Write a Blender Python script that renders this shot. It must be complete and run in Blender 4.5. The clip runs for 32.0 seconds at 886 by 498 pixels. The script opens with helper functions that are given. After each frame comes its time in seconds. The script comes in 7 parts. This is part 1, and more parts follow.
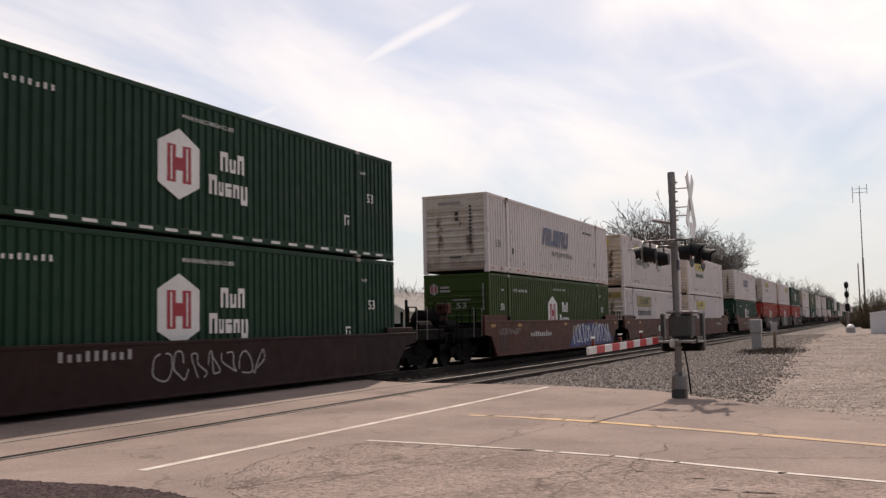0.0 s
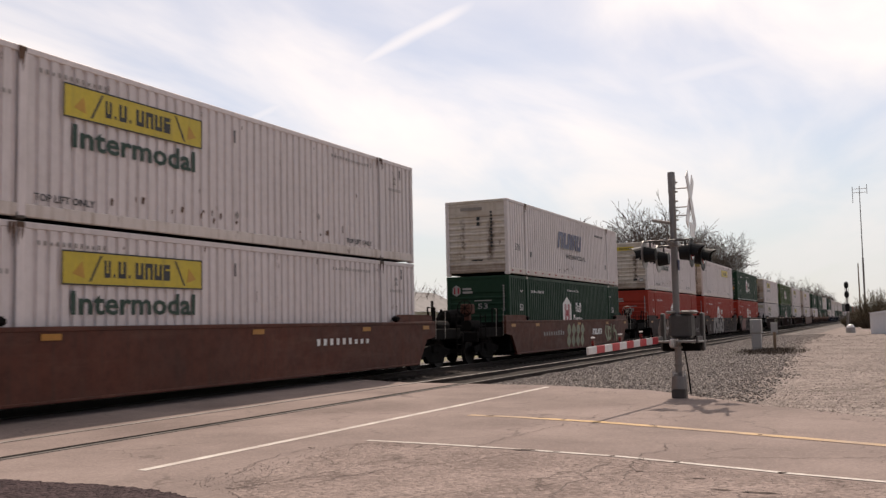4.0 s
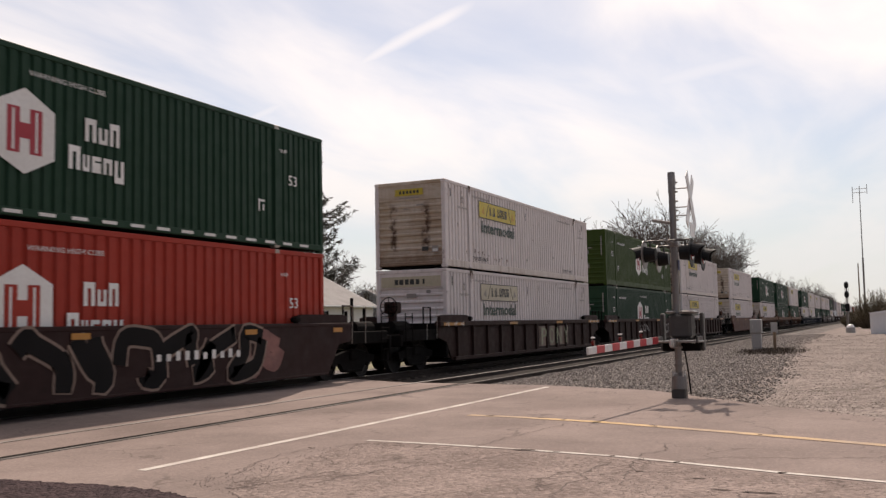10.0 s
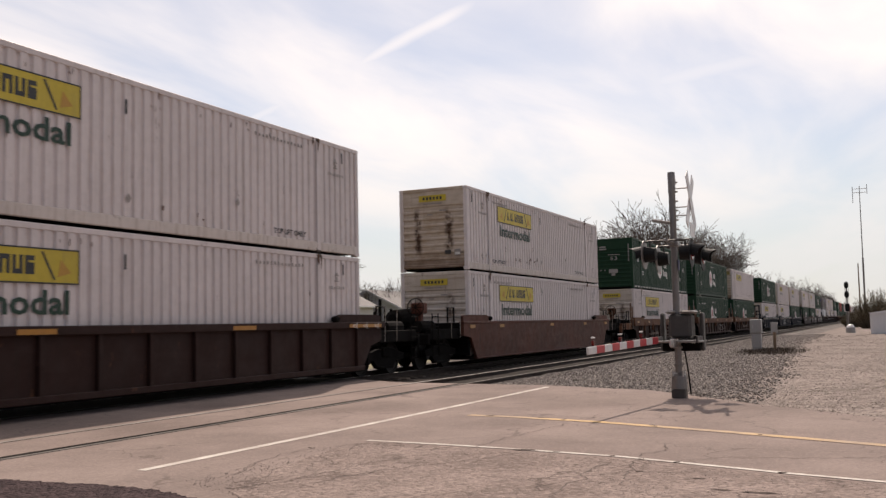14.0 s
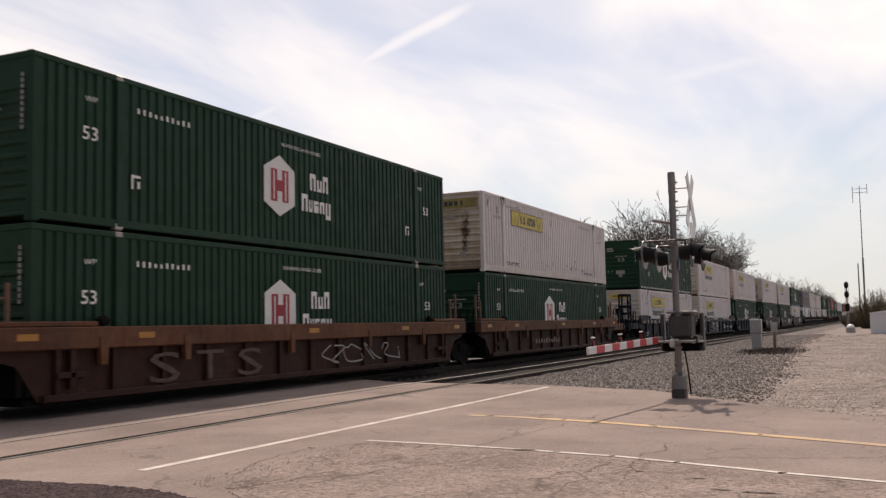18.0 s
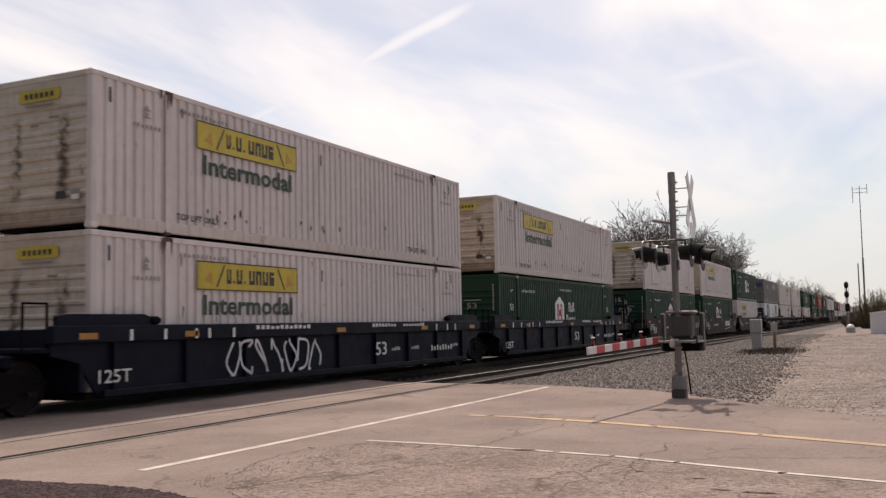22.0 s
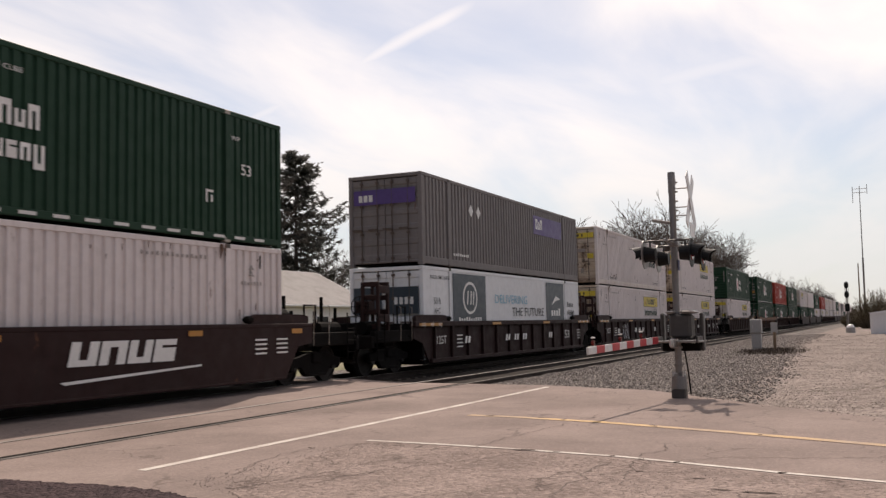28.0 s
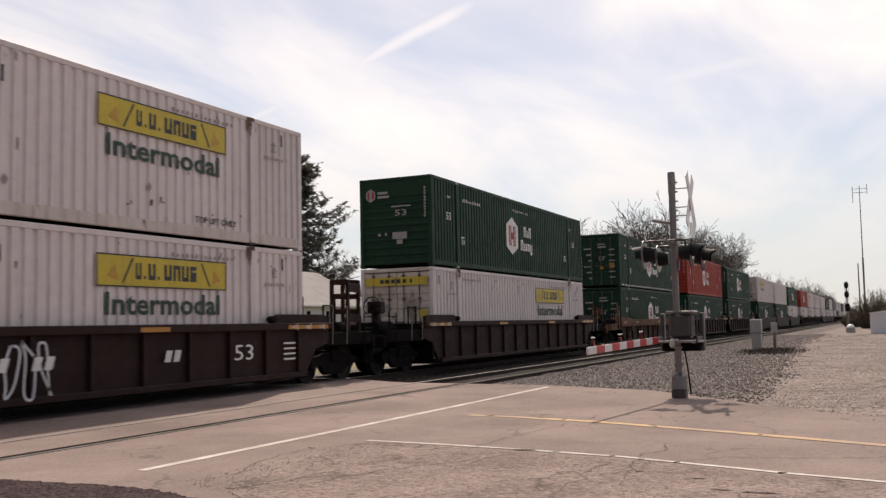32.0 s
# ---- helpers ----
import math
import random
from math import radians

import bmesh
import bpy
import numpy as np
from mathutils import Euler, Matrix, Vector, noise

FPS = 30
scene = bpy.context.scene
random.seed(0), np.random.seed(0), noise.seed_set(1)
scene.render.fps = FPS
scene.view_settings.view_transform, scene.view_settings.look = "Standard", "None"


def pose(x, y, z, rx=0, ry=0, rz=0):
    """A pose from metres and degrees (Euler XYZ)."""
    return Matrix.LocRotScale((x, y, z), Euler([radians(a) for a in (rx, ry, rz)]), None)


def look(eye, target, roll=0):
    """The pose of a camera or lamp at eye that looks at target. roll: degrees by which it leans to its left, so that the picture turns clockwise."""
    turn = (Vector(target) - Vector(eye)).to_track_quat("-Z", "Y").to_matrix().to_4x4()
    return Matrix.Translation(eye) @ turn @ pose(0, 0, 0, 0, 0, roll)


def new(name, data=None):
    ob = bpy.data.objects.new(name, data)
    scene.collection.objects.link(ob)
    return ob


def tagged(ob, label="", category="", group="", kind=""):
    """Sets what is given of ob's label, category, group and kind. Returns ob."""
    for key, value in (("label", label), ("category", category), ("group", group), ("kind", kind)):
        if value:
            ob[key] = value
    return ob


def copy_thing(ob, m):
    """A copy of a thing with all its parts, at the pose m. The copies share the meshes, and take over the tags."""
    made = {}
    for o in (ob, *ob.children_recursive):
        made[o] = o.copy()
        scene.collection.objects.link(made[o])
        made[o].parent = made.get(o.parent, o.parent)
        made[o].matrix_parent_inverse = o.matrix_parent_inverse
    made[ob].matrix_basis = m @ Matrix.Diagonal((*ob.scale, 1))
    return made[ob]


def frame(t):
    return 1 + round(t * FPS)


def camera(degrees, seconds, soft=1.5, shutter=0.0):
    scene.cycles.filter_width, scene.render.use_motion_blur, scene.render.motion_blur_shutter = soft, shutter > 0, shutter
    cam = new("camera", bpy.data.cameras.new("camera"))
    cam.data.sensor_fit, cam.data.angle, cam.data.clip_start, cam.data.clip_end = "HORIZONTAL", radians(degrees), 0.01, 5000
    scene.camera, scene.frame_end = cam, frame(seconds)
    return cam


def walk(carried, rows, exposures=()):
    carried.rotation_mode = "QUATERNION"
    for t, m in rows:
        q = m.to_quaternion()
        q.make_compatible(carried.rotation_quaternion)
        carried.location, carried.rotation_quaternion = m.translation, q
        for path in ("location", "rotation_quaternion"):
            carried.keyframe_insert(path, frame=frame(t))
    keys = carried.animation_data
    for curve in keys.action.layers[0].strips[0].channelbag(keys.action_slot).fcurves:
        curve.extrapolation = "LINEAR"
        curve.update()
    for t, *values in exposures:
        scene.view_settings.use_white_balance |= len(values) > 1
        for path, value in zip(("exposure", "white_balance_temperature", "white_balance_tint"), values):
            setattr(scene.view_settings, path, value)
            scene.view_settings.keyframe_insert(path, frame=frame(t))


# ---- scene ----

# ---------- camera: it stands still on the near side of the crossing ----------
EYE = (0.0, 0.0, 1.45)
cam = camera(50.37, 32.0, soft=1.38, shutter=0.12)
YAW, PITCH, ROLL = radians(65.2), radians(4.63), -1.244
AIM = (EYE[0] + math.sin(YAW) * math.cos(PITCH), EYE[1] + math.cos(YAW) * math.cos(PITCH), EYE[2] + math.sin(PITCH))
walk(cam, [(0.0, look(EYE, AIM, ROLL)), (32.0, look(EYE, AIM, ROLL))], exposures=[(0.0, 0.12, 7150, 17), (32.0, 0.12, 7150, 17)])

# ---------- light: a high hazy sun beyond the train ----------
SUN = Vector((0.70, 0.235, 1.0)).normalized()
sun_data = bpy.data.lights.new("sun", "SUN")
sun_data.energy, sun_data.angle, sun_data.color = 3.4, radians(0.6), (1.0, 0.93, 0.84)
sun = new("sun", sun_data)
sun.matrix_world = look((60, 20, 90), Vector((60, 20, 90)) - SUN)

world = bpy.data.worlds.new("sky")
scene.world = world
world.use_nodes = True


def sky_nodes():
    """Pale hazy sky with thin streaky cloud and two old vapour trails."""
    nt = world.node_tree
    nt.nodes.clear()
    N = nt.nodes.new
    lk = nt.links.new
    out, bg = N("ShaderNodeOutputWorld"), N("ShaderNodeBackground")
    sky = N("ShaderNodeTexSky")
    sky.sky_type, sky.sun_disc = "NISHITA", False
    sky.sun_elevation = math.asin(SUN.z)
    sky.sun_rotation = math.atan2(SUN.x, SUN.y)
    sky.dust_density, sky.air_density, sky.ozone_density = 0.6, 1.0, 1.6
    tc = N("ShaderNodeTexCoord")
    sep = N("ShaderNodeSeparateXYZ")
    lk(tc.outputs["Generated"], sep.inputs[0])

    def m(op, a, b=None, c=None):
        n = N("ShaderNodeMath")
        n.operation = op
        for i, v in enumerate((a, b, c)):
            if v is None:
                continue
            if isinstance(v, (int, float)):
                n.inputs[i].default_value = v
            else:
                lk(v, n.inputs[i])
        return n.outputs[0]

    def dot(vec):
        n = N("ShaderNodeVectorMath")
        n.operation = "DOT_PRODUCT"
        lk(tc.outputs["Generated"], n.inputs[0])
        n.inputs[1].default_value = vec
        return n.outputs["Value"]

    def smooth(v, a, b, lo=0.0, hi=1.0):
        n = N("ShaderNodeMapRange")
        n.interpolation_type = "SMOOTHSTEP"
        lk(v, n.inputs[0])
        for i, q in enumerate((a, b, lo, hi)):
            n.inputs[i + 1].default_value = q
        return n.outputs[0]

    # cloud sheet: project the direction on a high plane
    h = m("MAXIMUM", m("ADD", sep.outputs[2], 0.12), 0.05)
    px, py = m("DIVIDE", sep.outputs[0], h), m("DIVIDE", sep.outputs[1], h)
    comb = N("ShaderNodeCombineXYZ")
    lk(px, comb.inputs[0])
    lk(py, comb.inputs[1])
    mp = N("ShaderNodeMapping")
    mp.inputs["Rotation"].default_value = (0, 0, radians(CLOUD_TURN))
    mp.inputs["Scale"].default_value = (0.6, 1.25, 1.0)
    lk(comb.outputs[0], mp.inputs[0])
    n1 = N("ShaderNodeTexNoise")
    n1.inputs["Scale"].default_value, n1.inputs["Detail"].default_value, n1.inputs["Distortion"].default_value = 1.1, 7.0, 0.5
    lk(mp.outputs[0], n1.inputs[0])
    cloud = smooth(n1.outputs[0], 0.27, 0.72)
    # vapour trails lie in planes through the eye
    trail = None
    for plane, a_dir, a_lo, a_hi, width, strength in TRAILS:
        wob = N("ShaderNodeTexNoise")
        wob.inputs["Scale"].default_value, wob.inputs["Detail"].default_value = 9.0, 4.0
        lk(tc.outputs["Generated"], wob.inputs[0])
        d = m("ABSOLUTE", m("ADD", dot(plane), m("MULTIPLY", m("SUBTRACT", wob.outputs[0], 0.5), width * 1.6)))
        along = dot(a_dir)
        k = m("MULTIPLY", smooth(d, 0.0, width, 1.0, 0.0), m("MULTIPLY", smooth(along, a_lo, a_lo + 0.06), smooth(along, a_hi - 0.06, a_hi, 1.0, 0.0)))
        k = m("MULTIPLY", k, strength)
        trail = k if trail is None else m("MAXIMUM", trail, k)
    # haze: a bright veil round the sun, pale blue low down
    glow = smooth(dot(tuple(SUN)), 0.55, 1.0)
    low = smooth(sep.outputs[2], 0.02, 0.24, 0.72, 0.0)
    amt = m("MAXIMUM", m("MULTIPLY", cloud, 0.82), trail)
    amt = m("MINIMUM", m("ADD", amt, m("MULTIPLY", glow, 0.52)), 1.0)
    mix = N("ShaderNodeMix")
    mix.data_type = "RGBA"
    lk(amt, mix.inputs["Factor"])
    lk(sky.outputs[0], mix.inputs["A"])
    # the veil is far brighter towards the sun than away from it
    shade = smooth(dot(tuple(SUN)), -0.35, 0.85, 0.15, 1.0)
    tone = N("ShaderNodeVectorMath")
    tone.operation = "SCALE"
    tone.inputs[0].default_value = CLOUD_RGB[:3]
    lk(shade, tone.inputs["Scale"])
    lk(tone.outputs[0], mix.inputs["B"])
    haze = N("ShaderNodeMix")
    haze.data_type = "RGBA"
    lk(low, haze.inputs["Factor"])
    lk(mix.outputs["Result"], haze.inputs["A"])
    rim = N("ShaderNodeVectorMath")
    rim.operation = "SCALE"
    rim.inputs[0].default_value = HAZE_RGB
    lk(shade, rim.inputs["Scale"])
    lk(rim.outputs[0], haze.inputs["B"])
    lk(haze.outputs["Result"], bg.inputs[0])
    bg.inputs[1].default_value = SKY_STRENGTH
    lk(bg.outputs[0], out.inputs[0])


CLOUD_TURN, CLOUD_RGB, SKY_STRENGTH = 12.0, (10.2, 10.1, 10.0, 1.0), 0.10
HAZE_RGB = (6.8, 7.6, 8.1)
TRAILS = []


def way(px, py):
    """A direction of view by the tangents right and up of the camera's axis."""
    return (look(EYE, AIM, ROLL).to_3x3() @ Vector((px, py, -1.0))).normalized()


for a, b, w, s in (((-0.255, 0.1116), (0.0168, 0.2525), 0.0105, 0.38), ((0.18, 0.165), (0.49, 0.235), 0.02, 0.3)):
    da, db = way(*a), way(*b)
    ac = (db - da).normalized()
    TRAILS.append((tuple(da.cross(db).normalized()), tuple(ac), ac.dot(da), ac.dot(db) + 0.04, w, s))
sky_nodes()

# ---------- materials ----------
def material(name, base, second=None, grain=8.0, patch=0.6, mix=0.5, rough=0.6, metal=0.0, bump=0.15, bump_scale=60.0,
             streak=None, streak_amount=0.0, rust=0.0, spread=0.06, coords="Object", emit=0.0, gloss_var=0.1, world_pos=False, spec=0.5, dust=None):
    """A weathered surface: base and second colour in patches and grain, vertical dirt streaks, rust spots, fine relief."""
    m = bpy.data.materials.new(name)
    m.use_nodes = True
    nt = m.node_tree
    N, lk = nt.nodes.new, nt.links.new
    bsdf = nt.nodes["Principled BSDF"]
    second = second or tuple(c * 0.75 for c in base)
    tc = N("ShaderNodeTexCoord")
    info = N("ShaderNodeObjectInfo")
    if world_pos:
        geo = N("ShaderNodeNewGeometry")
        src = geo.outputs["Position"]
    else:
        off = N("ShaderNodeVectorMath")
        off.operation = "MULTIPLY_ADD"
        comb = N("ShaderNodeCombineXYZ")
        for i in range(3):
            lk(info.outputs["Random"], comb.inputs[i])
        lk(comb.outputs[0], off.inputs[0])
        off.inputs[1].default_value = (37.0, 53.0, 19.0)
        lk(tc.outputs["Object"], off.inputs[2])
        src = off.outputs[0]

    def noise_tex(scale, detail=4.0, stretch=None, rough_=0.55):
        n = N("ShaderNodeTexNoise")
        n.inputs["Scale"].default_value, n.inputs["Detail"].default_value, n.inputs["Roughness"].default_value = scale, detail, rough_
        if stretch:
            mp = N("ShaderNodeMapping")
            mp.inputs["Scale"].default_value = stretch
            lk(src, mp.inputs[0])
            lk(mp.outputs[0], n.inputs[0])
        else:
            lk(src, n.inputs[0])
        return n.outputs[0]

    def ramp(v, a, b, lo=0.0, hi=1.0):
        n = N("ShaderNodeMapRange")
        lk(v, n.inputs[0])
        for i, q in enumerate((a, b, lo, hi)):
            n.inputs[i + 1].default_value = q
        return n.outputs[0]

    def blend(fac, a, b):
        n = N("ShaderNodeMix")
        n.data_type = "RGBA"
        lk(fac, n.inputs["Factor"])
        for key, v in (("A", a), ("B", b)):
            if isinstance(v, tuple):
                n.inputs[key].default_value = (*v, 1.0)
            else:
                lk(v, n.inputs[key])
        return n.outputs["Result"]

    col = blend(ramp(noise_tex(patch, 5.0), 0.38, 0.66, 0.0, mix), base, second)
    col = blend(ramp(noise_tex(grain, 6.0, None, 0.7), 0.42, 0.72, 0.0, mix * 0.7), col, tuple(c * 0.8 for c in second))
    if streak_amount > 0:
        col = blend(ramp(noise_tex(3.0, 5.0, (2.6, 2.6, 0.16), 0.65), 0.5, 0.78, 0.0, streak_amount), col, streak or tuple(c * 0.45 for c in base))
    if rust > 0:
        spots = ramp(noise_tex(2.3, 8.0, (1.0, 1.0, 0.45), 0.7), 0.66 - rust * 0.12, 0.74 - rust * 0.12)
        col = blend(spots, col, (0.13, 0.055, 0.028))
    if dust:
        # smears of road dust along the car, and blotches where older paint shows
        col = blend(ramp(noise_tex(1.0, 6.0, (0.35, 0.35, 2.6), 0.7), 0.55, 0.74, 0.0, 0.4), col, dust)
        col = blend(ramp(noise_tex(1.7, 7.0, None, 0.75), 0.60, 0.70, 0.0, 0.55), col, tuple(c * 0.5 for c in base))
    # a little difference from piece to piece
    hsv = N("ShaderNodeHueSaturation")
    lk(col, hsv.inputs["Color"])
    lk(ramp(info.outputs["Random"], 0.0, 1.0, 1.0 - spread, 1.0 + spread), hsv.inputs["Value"])
    lk(hsv.outputs[0], bsdf.inputs["Base Color"])
    lk(ramp(noise_tex(grain * 0.5, 4.0), 0.3, 0.7, max(0.02, rough - gloss_var), min(1.0, rough + gloss_var)), bsdf.inputs["Roughness"])
    bsdf.inputs["Metallic"].default_value = metal
    bsdf.inputs["Specular IOR Level"].default_value = spec
    if bump > 0:
        bn = N("ShaderNodeBump")
        bn.inputs["Strength"].default_value, bn.inputs["Distance"].default_value = bump, 0.02
        lk(noise_tex(bump_scale, 5.0), bn.inputs["Height"])
        lk(bn.outputs[0], bsdf.inputs["Normal"])
    if emit > 0:
        bsdf.inputs["Emission Color"].default_value = (*base, 1.0)
        bsdf.inputs["Emission Strength"].default_value = emit
    return m


def box_paint(name, base, rust=0.0, streak=0.35, run=None):
    return material(name, base, tuple(c * 0.82 for c in base), grain=5.0, patch=0.35, mix=0.45, rough=0.58, bump=0.06, bump_scale=25.0, spec=0.22,
                    streak=run or tuple(c * 0.5 + 0.02 for c in base), streak_amount=streak, rust=rust)


def end_paint(name, base, amount, brown=0.5):
    """White paint of an end wall: two rusty columns where the ribs drip, brown grime in patches, dirt lying in the ribs."""
    m = box_paint(name, base, rust=0.1, streak=0.45, run=(0.34, 0.25, 0.18))
    nt = m.node_tree
    N, lk = nt.nodes.new, nt.links.new
    bsdf = nt.nodes["Principled BSDF"]
    clean = bsdf.inputs["Base Color"].links[0].from_socket
    tc, info = N("ShaderNodeTexCoord"), N("ShaderNodeObjectInfo")
    sep = N("ShaderNodeSeparateXYZ")
    lk(tc.outputs["Object"], sep.inputs[0])

    def calc(op, a, b):
        n = N("ShaderNodeMath")
        n.operation = op
        for i, v in enumerate((a, b)):
            if isinstance(v, (int, float)):
                n.inputs[i].default_value = v
            else:
                lk(v, n.inputs[i])
        return n.outputs[0]

    def step(v, a, b, lo=0.0, hi=1.0):
        n = N("ShaderNodeMapRange")
        n.interpolation_type = "SMOOTHSTEP"
        lk(v, n.inputs[0])
        for i, q in enumerate((a, b, lo, hi)):
            n.inputs[i + 1].default_value = q
        return n.outputs[0]

    def tex(scale, stretch, detail=6.0):
        mp, n = N("ShaderNodeMapping"), N("ShaderNodeTexNoise")
        n.noise_dimensions = "4D"
        mp.inputs["Scale"].default_value = stretch
        lk(tc.outputs["Object"], mp.inputs[0])
        lk(mp.outputs[0], n.inputs["Vector"])
        lk(calc("MULTIPLY", info.outputs["Random"], 40.0), n.inputs["W"])
        n.inputs["Scale"].default_value, n.inputs["Detail"].default_value, n.inputs["Roughness"].default_value = scale, detail, 0.68
        return n.outputs[0]

    def blend(fac, a, b):
        n = N("ShaderNodeMix")
        n.data_type = "RGBA"
        lk(fac, n.inputs["Factor"])
        lk(a, n.inputs["A"])
        n.inputs["B"].default_value = (*b, 1.0)
        return n.outputs["Result"]

    drip = None
    for c, w in ((-0.58, 0.21), (0.60, 0.17)):
        off = calc("MULTIPLY", calc("SUBTRACT", tex(2.6, (1.0, 0.6, 1.6)), 0.5), 0.42)
        band = step(calc("ABSOLUTE", calc("ADD", calc("SUBTRACT", sep.outputs[1], c), off), 0.0), w * 0.15, w, 1.0, 0.0)
        drip = band if drip is None else calc("MAXIMUM", drip, band)
    drip = calc("MULTIPLY", drip, step(tex(3.4, (1.0, 1.2, 1.0)), 0.38, 0.56))
    drip = calc("MULTIPLY", drip, calc("MULTIPLY", step(sep.outputs[2], 0.45, 0.8), step(sep.outputs[2], 1.9, 2.3, 1.0, 0.0)))
    col = blend(calc("MULTIPLY", step(tex(0.9, (1.0, 1.0, 2.2)), 0.38, 0.70), brown), clean, (0.40, 0.30, 0.21))
    col = blend(calc("MULTIPLY", step(tex(1.5, (1.0, 0.5, 5.0)), 0.48, 0.66), 0.4 * amount), col, (0.24, 0.16, 0.105))
    splash = calc("MULTIPLY", step(calc("ADD", sep.outputs[2], calc("MULTIPLY", tex(2.4, (1, 1, 1)), 0.9)), 0.55, 1.15, 1.0, 0.0), 0.75 * amount)
    col = blend(splash, col, (0.17, 0.105, 0.068))
    col = blend(calc("MULTIPLY", drip, min(1.0, 0.9 * amount)), col, (0.075, 0.04, 0.026))
    lk(col, bsdf.inputs["Base Color"])
    return m


def paving(name, base, second, dark, pebble=26.0, contrast=0.7, crack=0.0, crack_scale=0.9, relief=0.02, strength=0.8, patch=0.5):
    """Worn ground: broad tonal patches, blotches, single pebbles, dark pits, and a net of dirt-filled cracks."""
    m = bpy.data.materials.new(name)
    m.use_nodes = True
    nt = m.node_tree
    N, lk = nt.nodes.new, nt.links.new
    bsdf = nt.nodes["Principled BSDF"]
    src = N("ShaderNodeNewGeometry").outputs["Position"]

    def noise_tex(scale, detail, rough_=0.6):
        n = N("ShaderNodeTexNoise")
        n.inputs["Scale"].default_value, n.inputs["Detail"].default_value, n.inputs["Roughness"].default_value = scale, detail, rough_
        lk(src, n.inputs[0])
        return n.outputs[0]

    def ramp(v, a, b, lo=0.0, hi=1.0):
        n = N("ShaderNodeMapRange")
        lk(v, n.inputs[0])
        for i, q in enumerate((a, b, lo, hi)):
            n.inputs[i + 1].default_value = q
        return n.outputs[0]

    def calc(op, a, b):
        n = N("ShaderNodeMath")
        n.operation = op
        for i, v in enumerate((a, b)):
            if isinstance(v, float):
                n.inputs[i].default_value = v
            else:
                lk(v, n.inputs[i])
        return n.outputs[0]

    def blend(fac, a, b):
        n = N("ShaderNodeMix")
        n.data_type = "RGBA"
        lk(fac, n.inputs["Factor"])
        for key, v in (("A", a), ("B", b)):
            if isinstance(v, tuple):
                n.inputs[key].default_value = (*v, 1.0)
            else:
                lk(v, n.inputs[key])
        return n.outputs["Result"]

    col = blend(ramp(noise_tex(patch, 4.0), 0.36, 0.64), base, second)
    col = blend(ramp(noise_tex(patch * 7.0, 6.0, 0.7), 0.45, 0.72, 0.0, contrast), col, second)
    peb = N("ShaderNodeTexVoronoi")
    peb.inputs["Scale"].default_value = pebble
    lk(src, peb.inputs["Vector"])
    sep = N("ShaderNodeSeparateColor")
    lk(peb.outputs["Color"], sep.inputs[0])
    col = blend(ramp(sep.outputs[0], 0.45, 1.0, 0.0, contrast), col, dark)
    col = blend(ramp(sep.outputs[1], 0.6, 1.0, 0.0, contrast * 0.7), col, tuple(min(0.8, c * 1.45) for c in base))
    pits = noise_tex(pebble * 0.42, 6.0, 0.75)
    col = blend(ramp(pits, 0.56, 0.72, 0.0, contrast), col, dark)
    height = calc("ADD", calc("MULTIPLY", pits, -0.9), calc("MULTIPLY", peb.outputs["Distance"], -0.8))
    if crack > 0:
        bend = N("ShaderNodeVectorMath")
        bend.operation = "MULTIPLY_ADD"
        wob = N("ShaderNodeTexNoise")
        wob.inputs["Scale"].default_value, wob.inputs["Detail"].default_value = 2.2, 5.0
        lk(src, wob.inputs[0])
        lk(wob.outputs["Color"], bend.inputs[0])
        bend.inputs[1].default_value = (0.9, 0.9, 0.0)
        lk(src, bend.inputs[2])
        net = N("ShaderNodeTexVoronoi")
        net.feature = "DISTANCE_TO_EDGE"
        net.inputs["Scale"].default_value = crack_scale
        lk(bend.outputs[0], net.inputs["Vector"])
        line = calc("MULTIPLY", ramp(net.outputs["Distance"], 0.006 * crack_scale, 0.022 * crack_scale, 1.0, 0.0), ramp(noise_tex(0.8, 3.0), 0.44, 0.56, 0.0, crack))
        col = blend(line, col, tuple(c * 0.6 for c in dark))
        height = calc("SUBTRACT", height, line)
    lk(col, bsdf.inputs["Base Color"])
    bsdf.inputs["Roughness"].default_value = 0.95
    bsdf.inputs["Specular IOR Level"].default_value = 0.15
    bn = N("ShaderNodeBump")
    bn.inputs["Strength"].default_value, bn.inputs["Distance"].default_value = strength, relief
    lk(height, bn.inputs["Height"])
    lk(bn.outputs[0], bsdf.inputs["Normal"])
    return m


M = {}
M["green"] = box_paint("dark_green_paint", (0.0085, 0.040, 0.020), streak=0.2)
M["lime"] = box_paint("light_green_paint", (0.036, 0.066, 0.0095), streak=0.25)
M["red"] = box_paint("red_paint", (0.36, 0.038, 0.022), streak=0.35)
M["white"] = box_paint("white_paint", (0.735, 0.66, 0.645), rust=0.12, streak=0.38, run=(0.36, 0.30, 0.26))
M["clean_white"] = box_paint("clean_white_paint", (0.78, 0.78, 0.79), streak=0.12)
M["grey"] = box_paint("grey_paint", (0.205, 0.184, 0.180), rust=0.1, streak=0.4)
M["roof"] = box_paint("faded_roof_metal", (0.55, 0.54, 0.52), rust=0.3, streak=0.2)
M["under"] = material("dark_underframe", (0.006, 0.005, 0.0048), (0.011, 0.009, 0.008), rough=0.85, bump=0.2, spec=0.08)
M["casting"] = material("casting_steel", (0.085, 0.07, 0.06), (0.05, 0.033, 0.024), grain=20, rough=0.65, metal=0.2, bump=0.2)
M["rod"] = material("zinc_rod", (0.42, 0.40, 0.37), (0.25, 0.17, 0.11), grain=14, rough=0.5, metal=0.5)
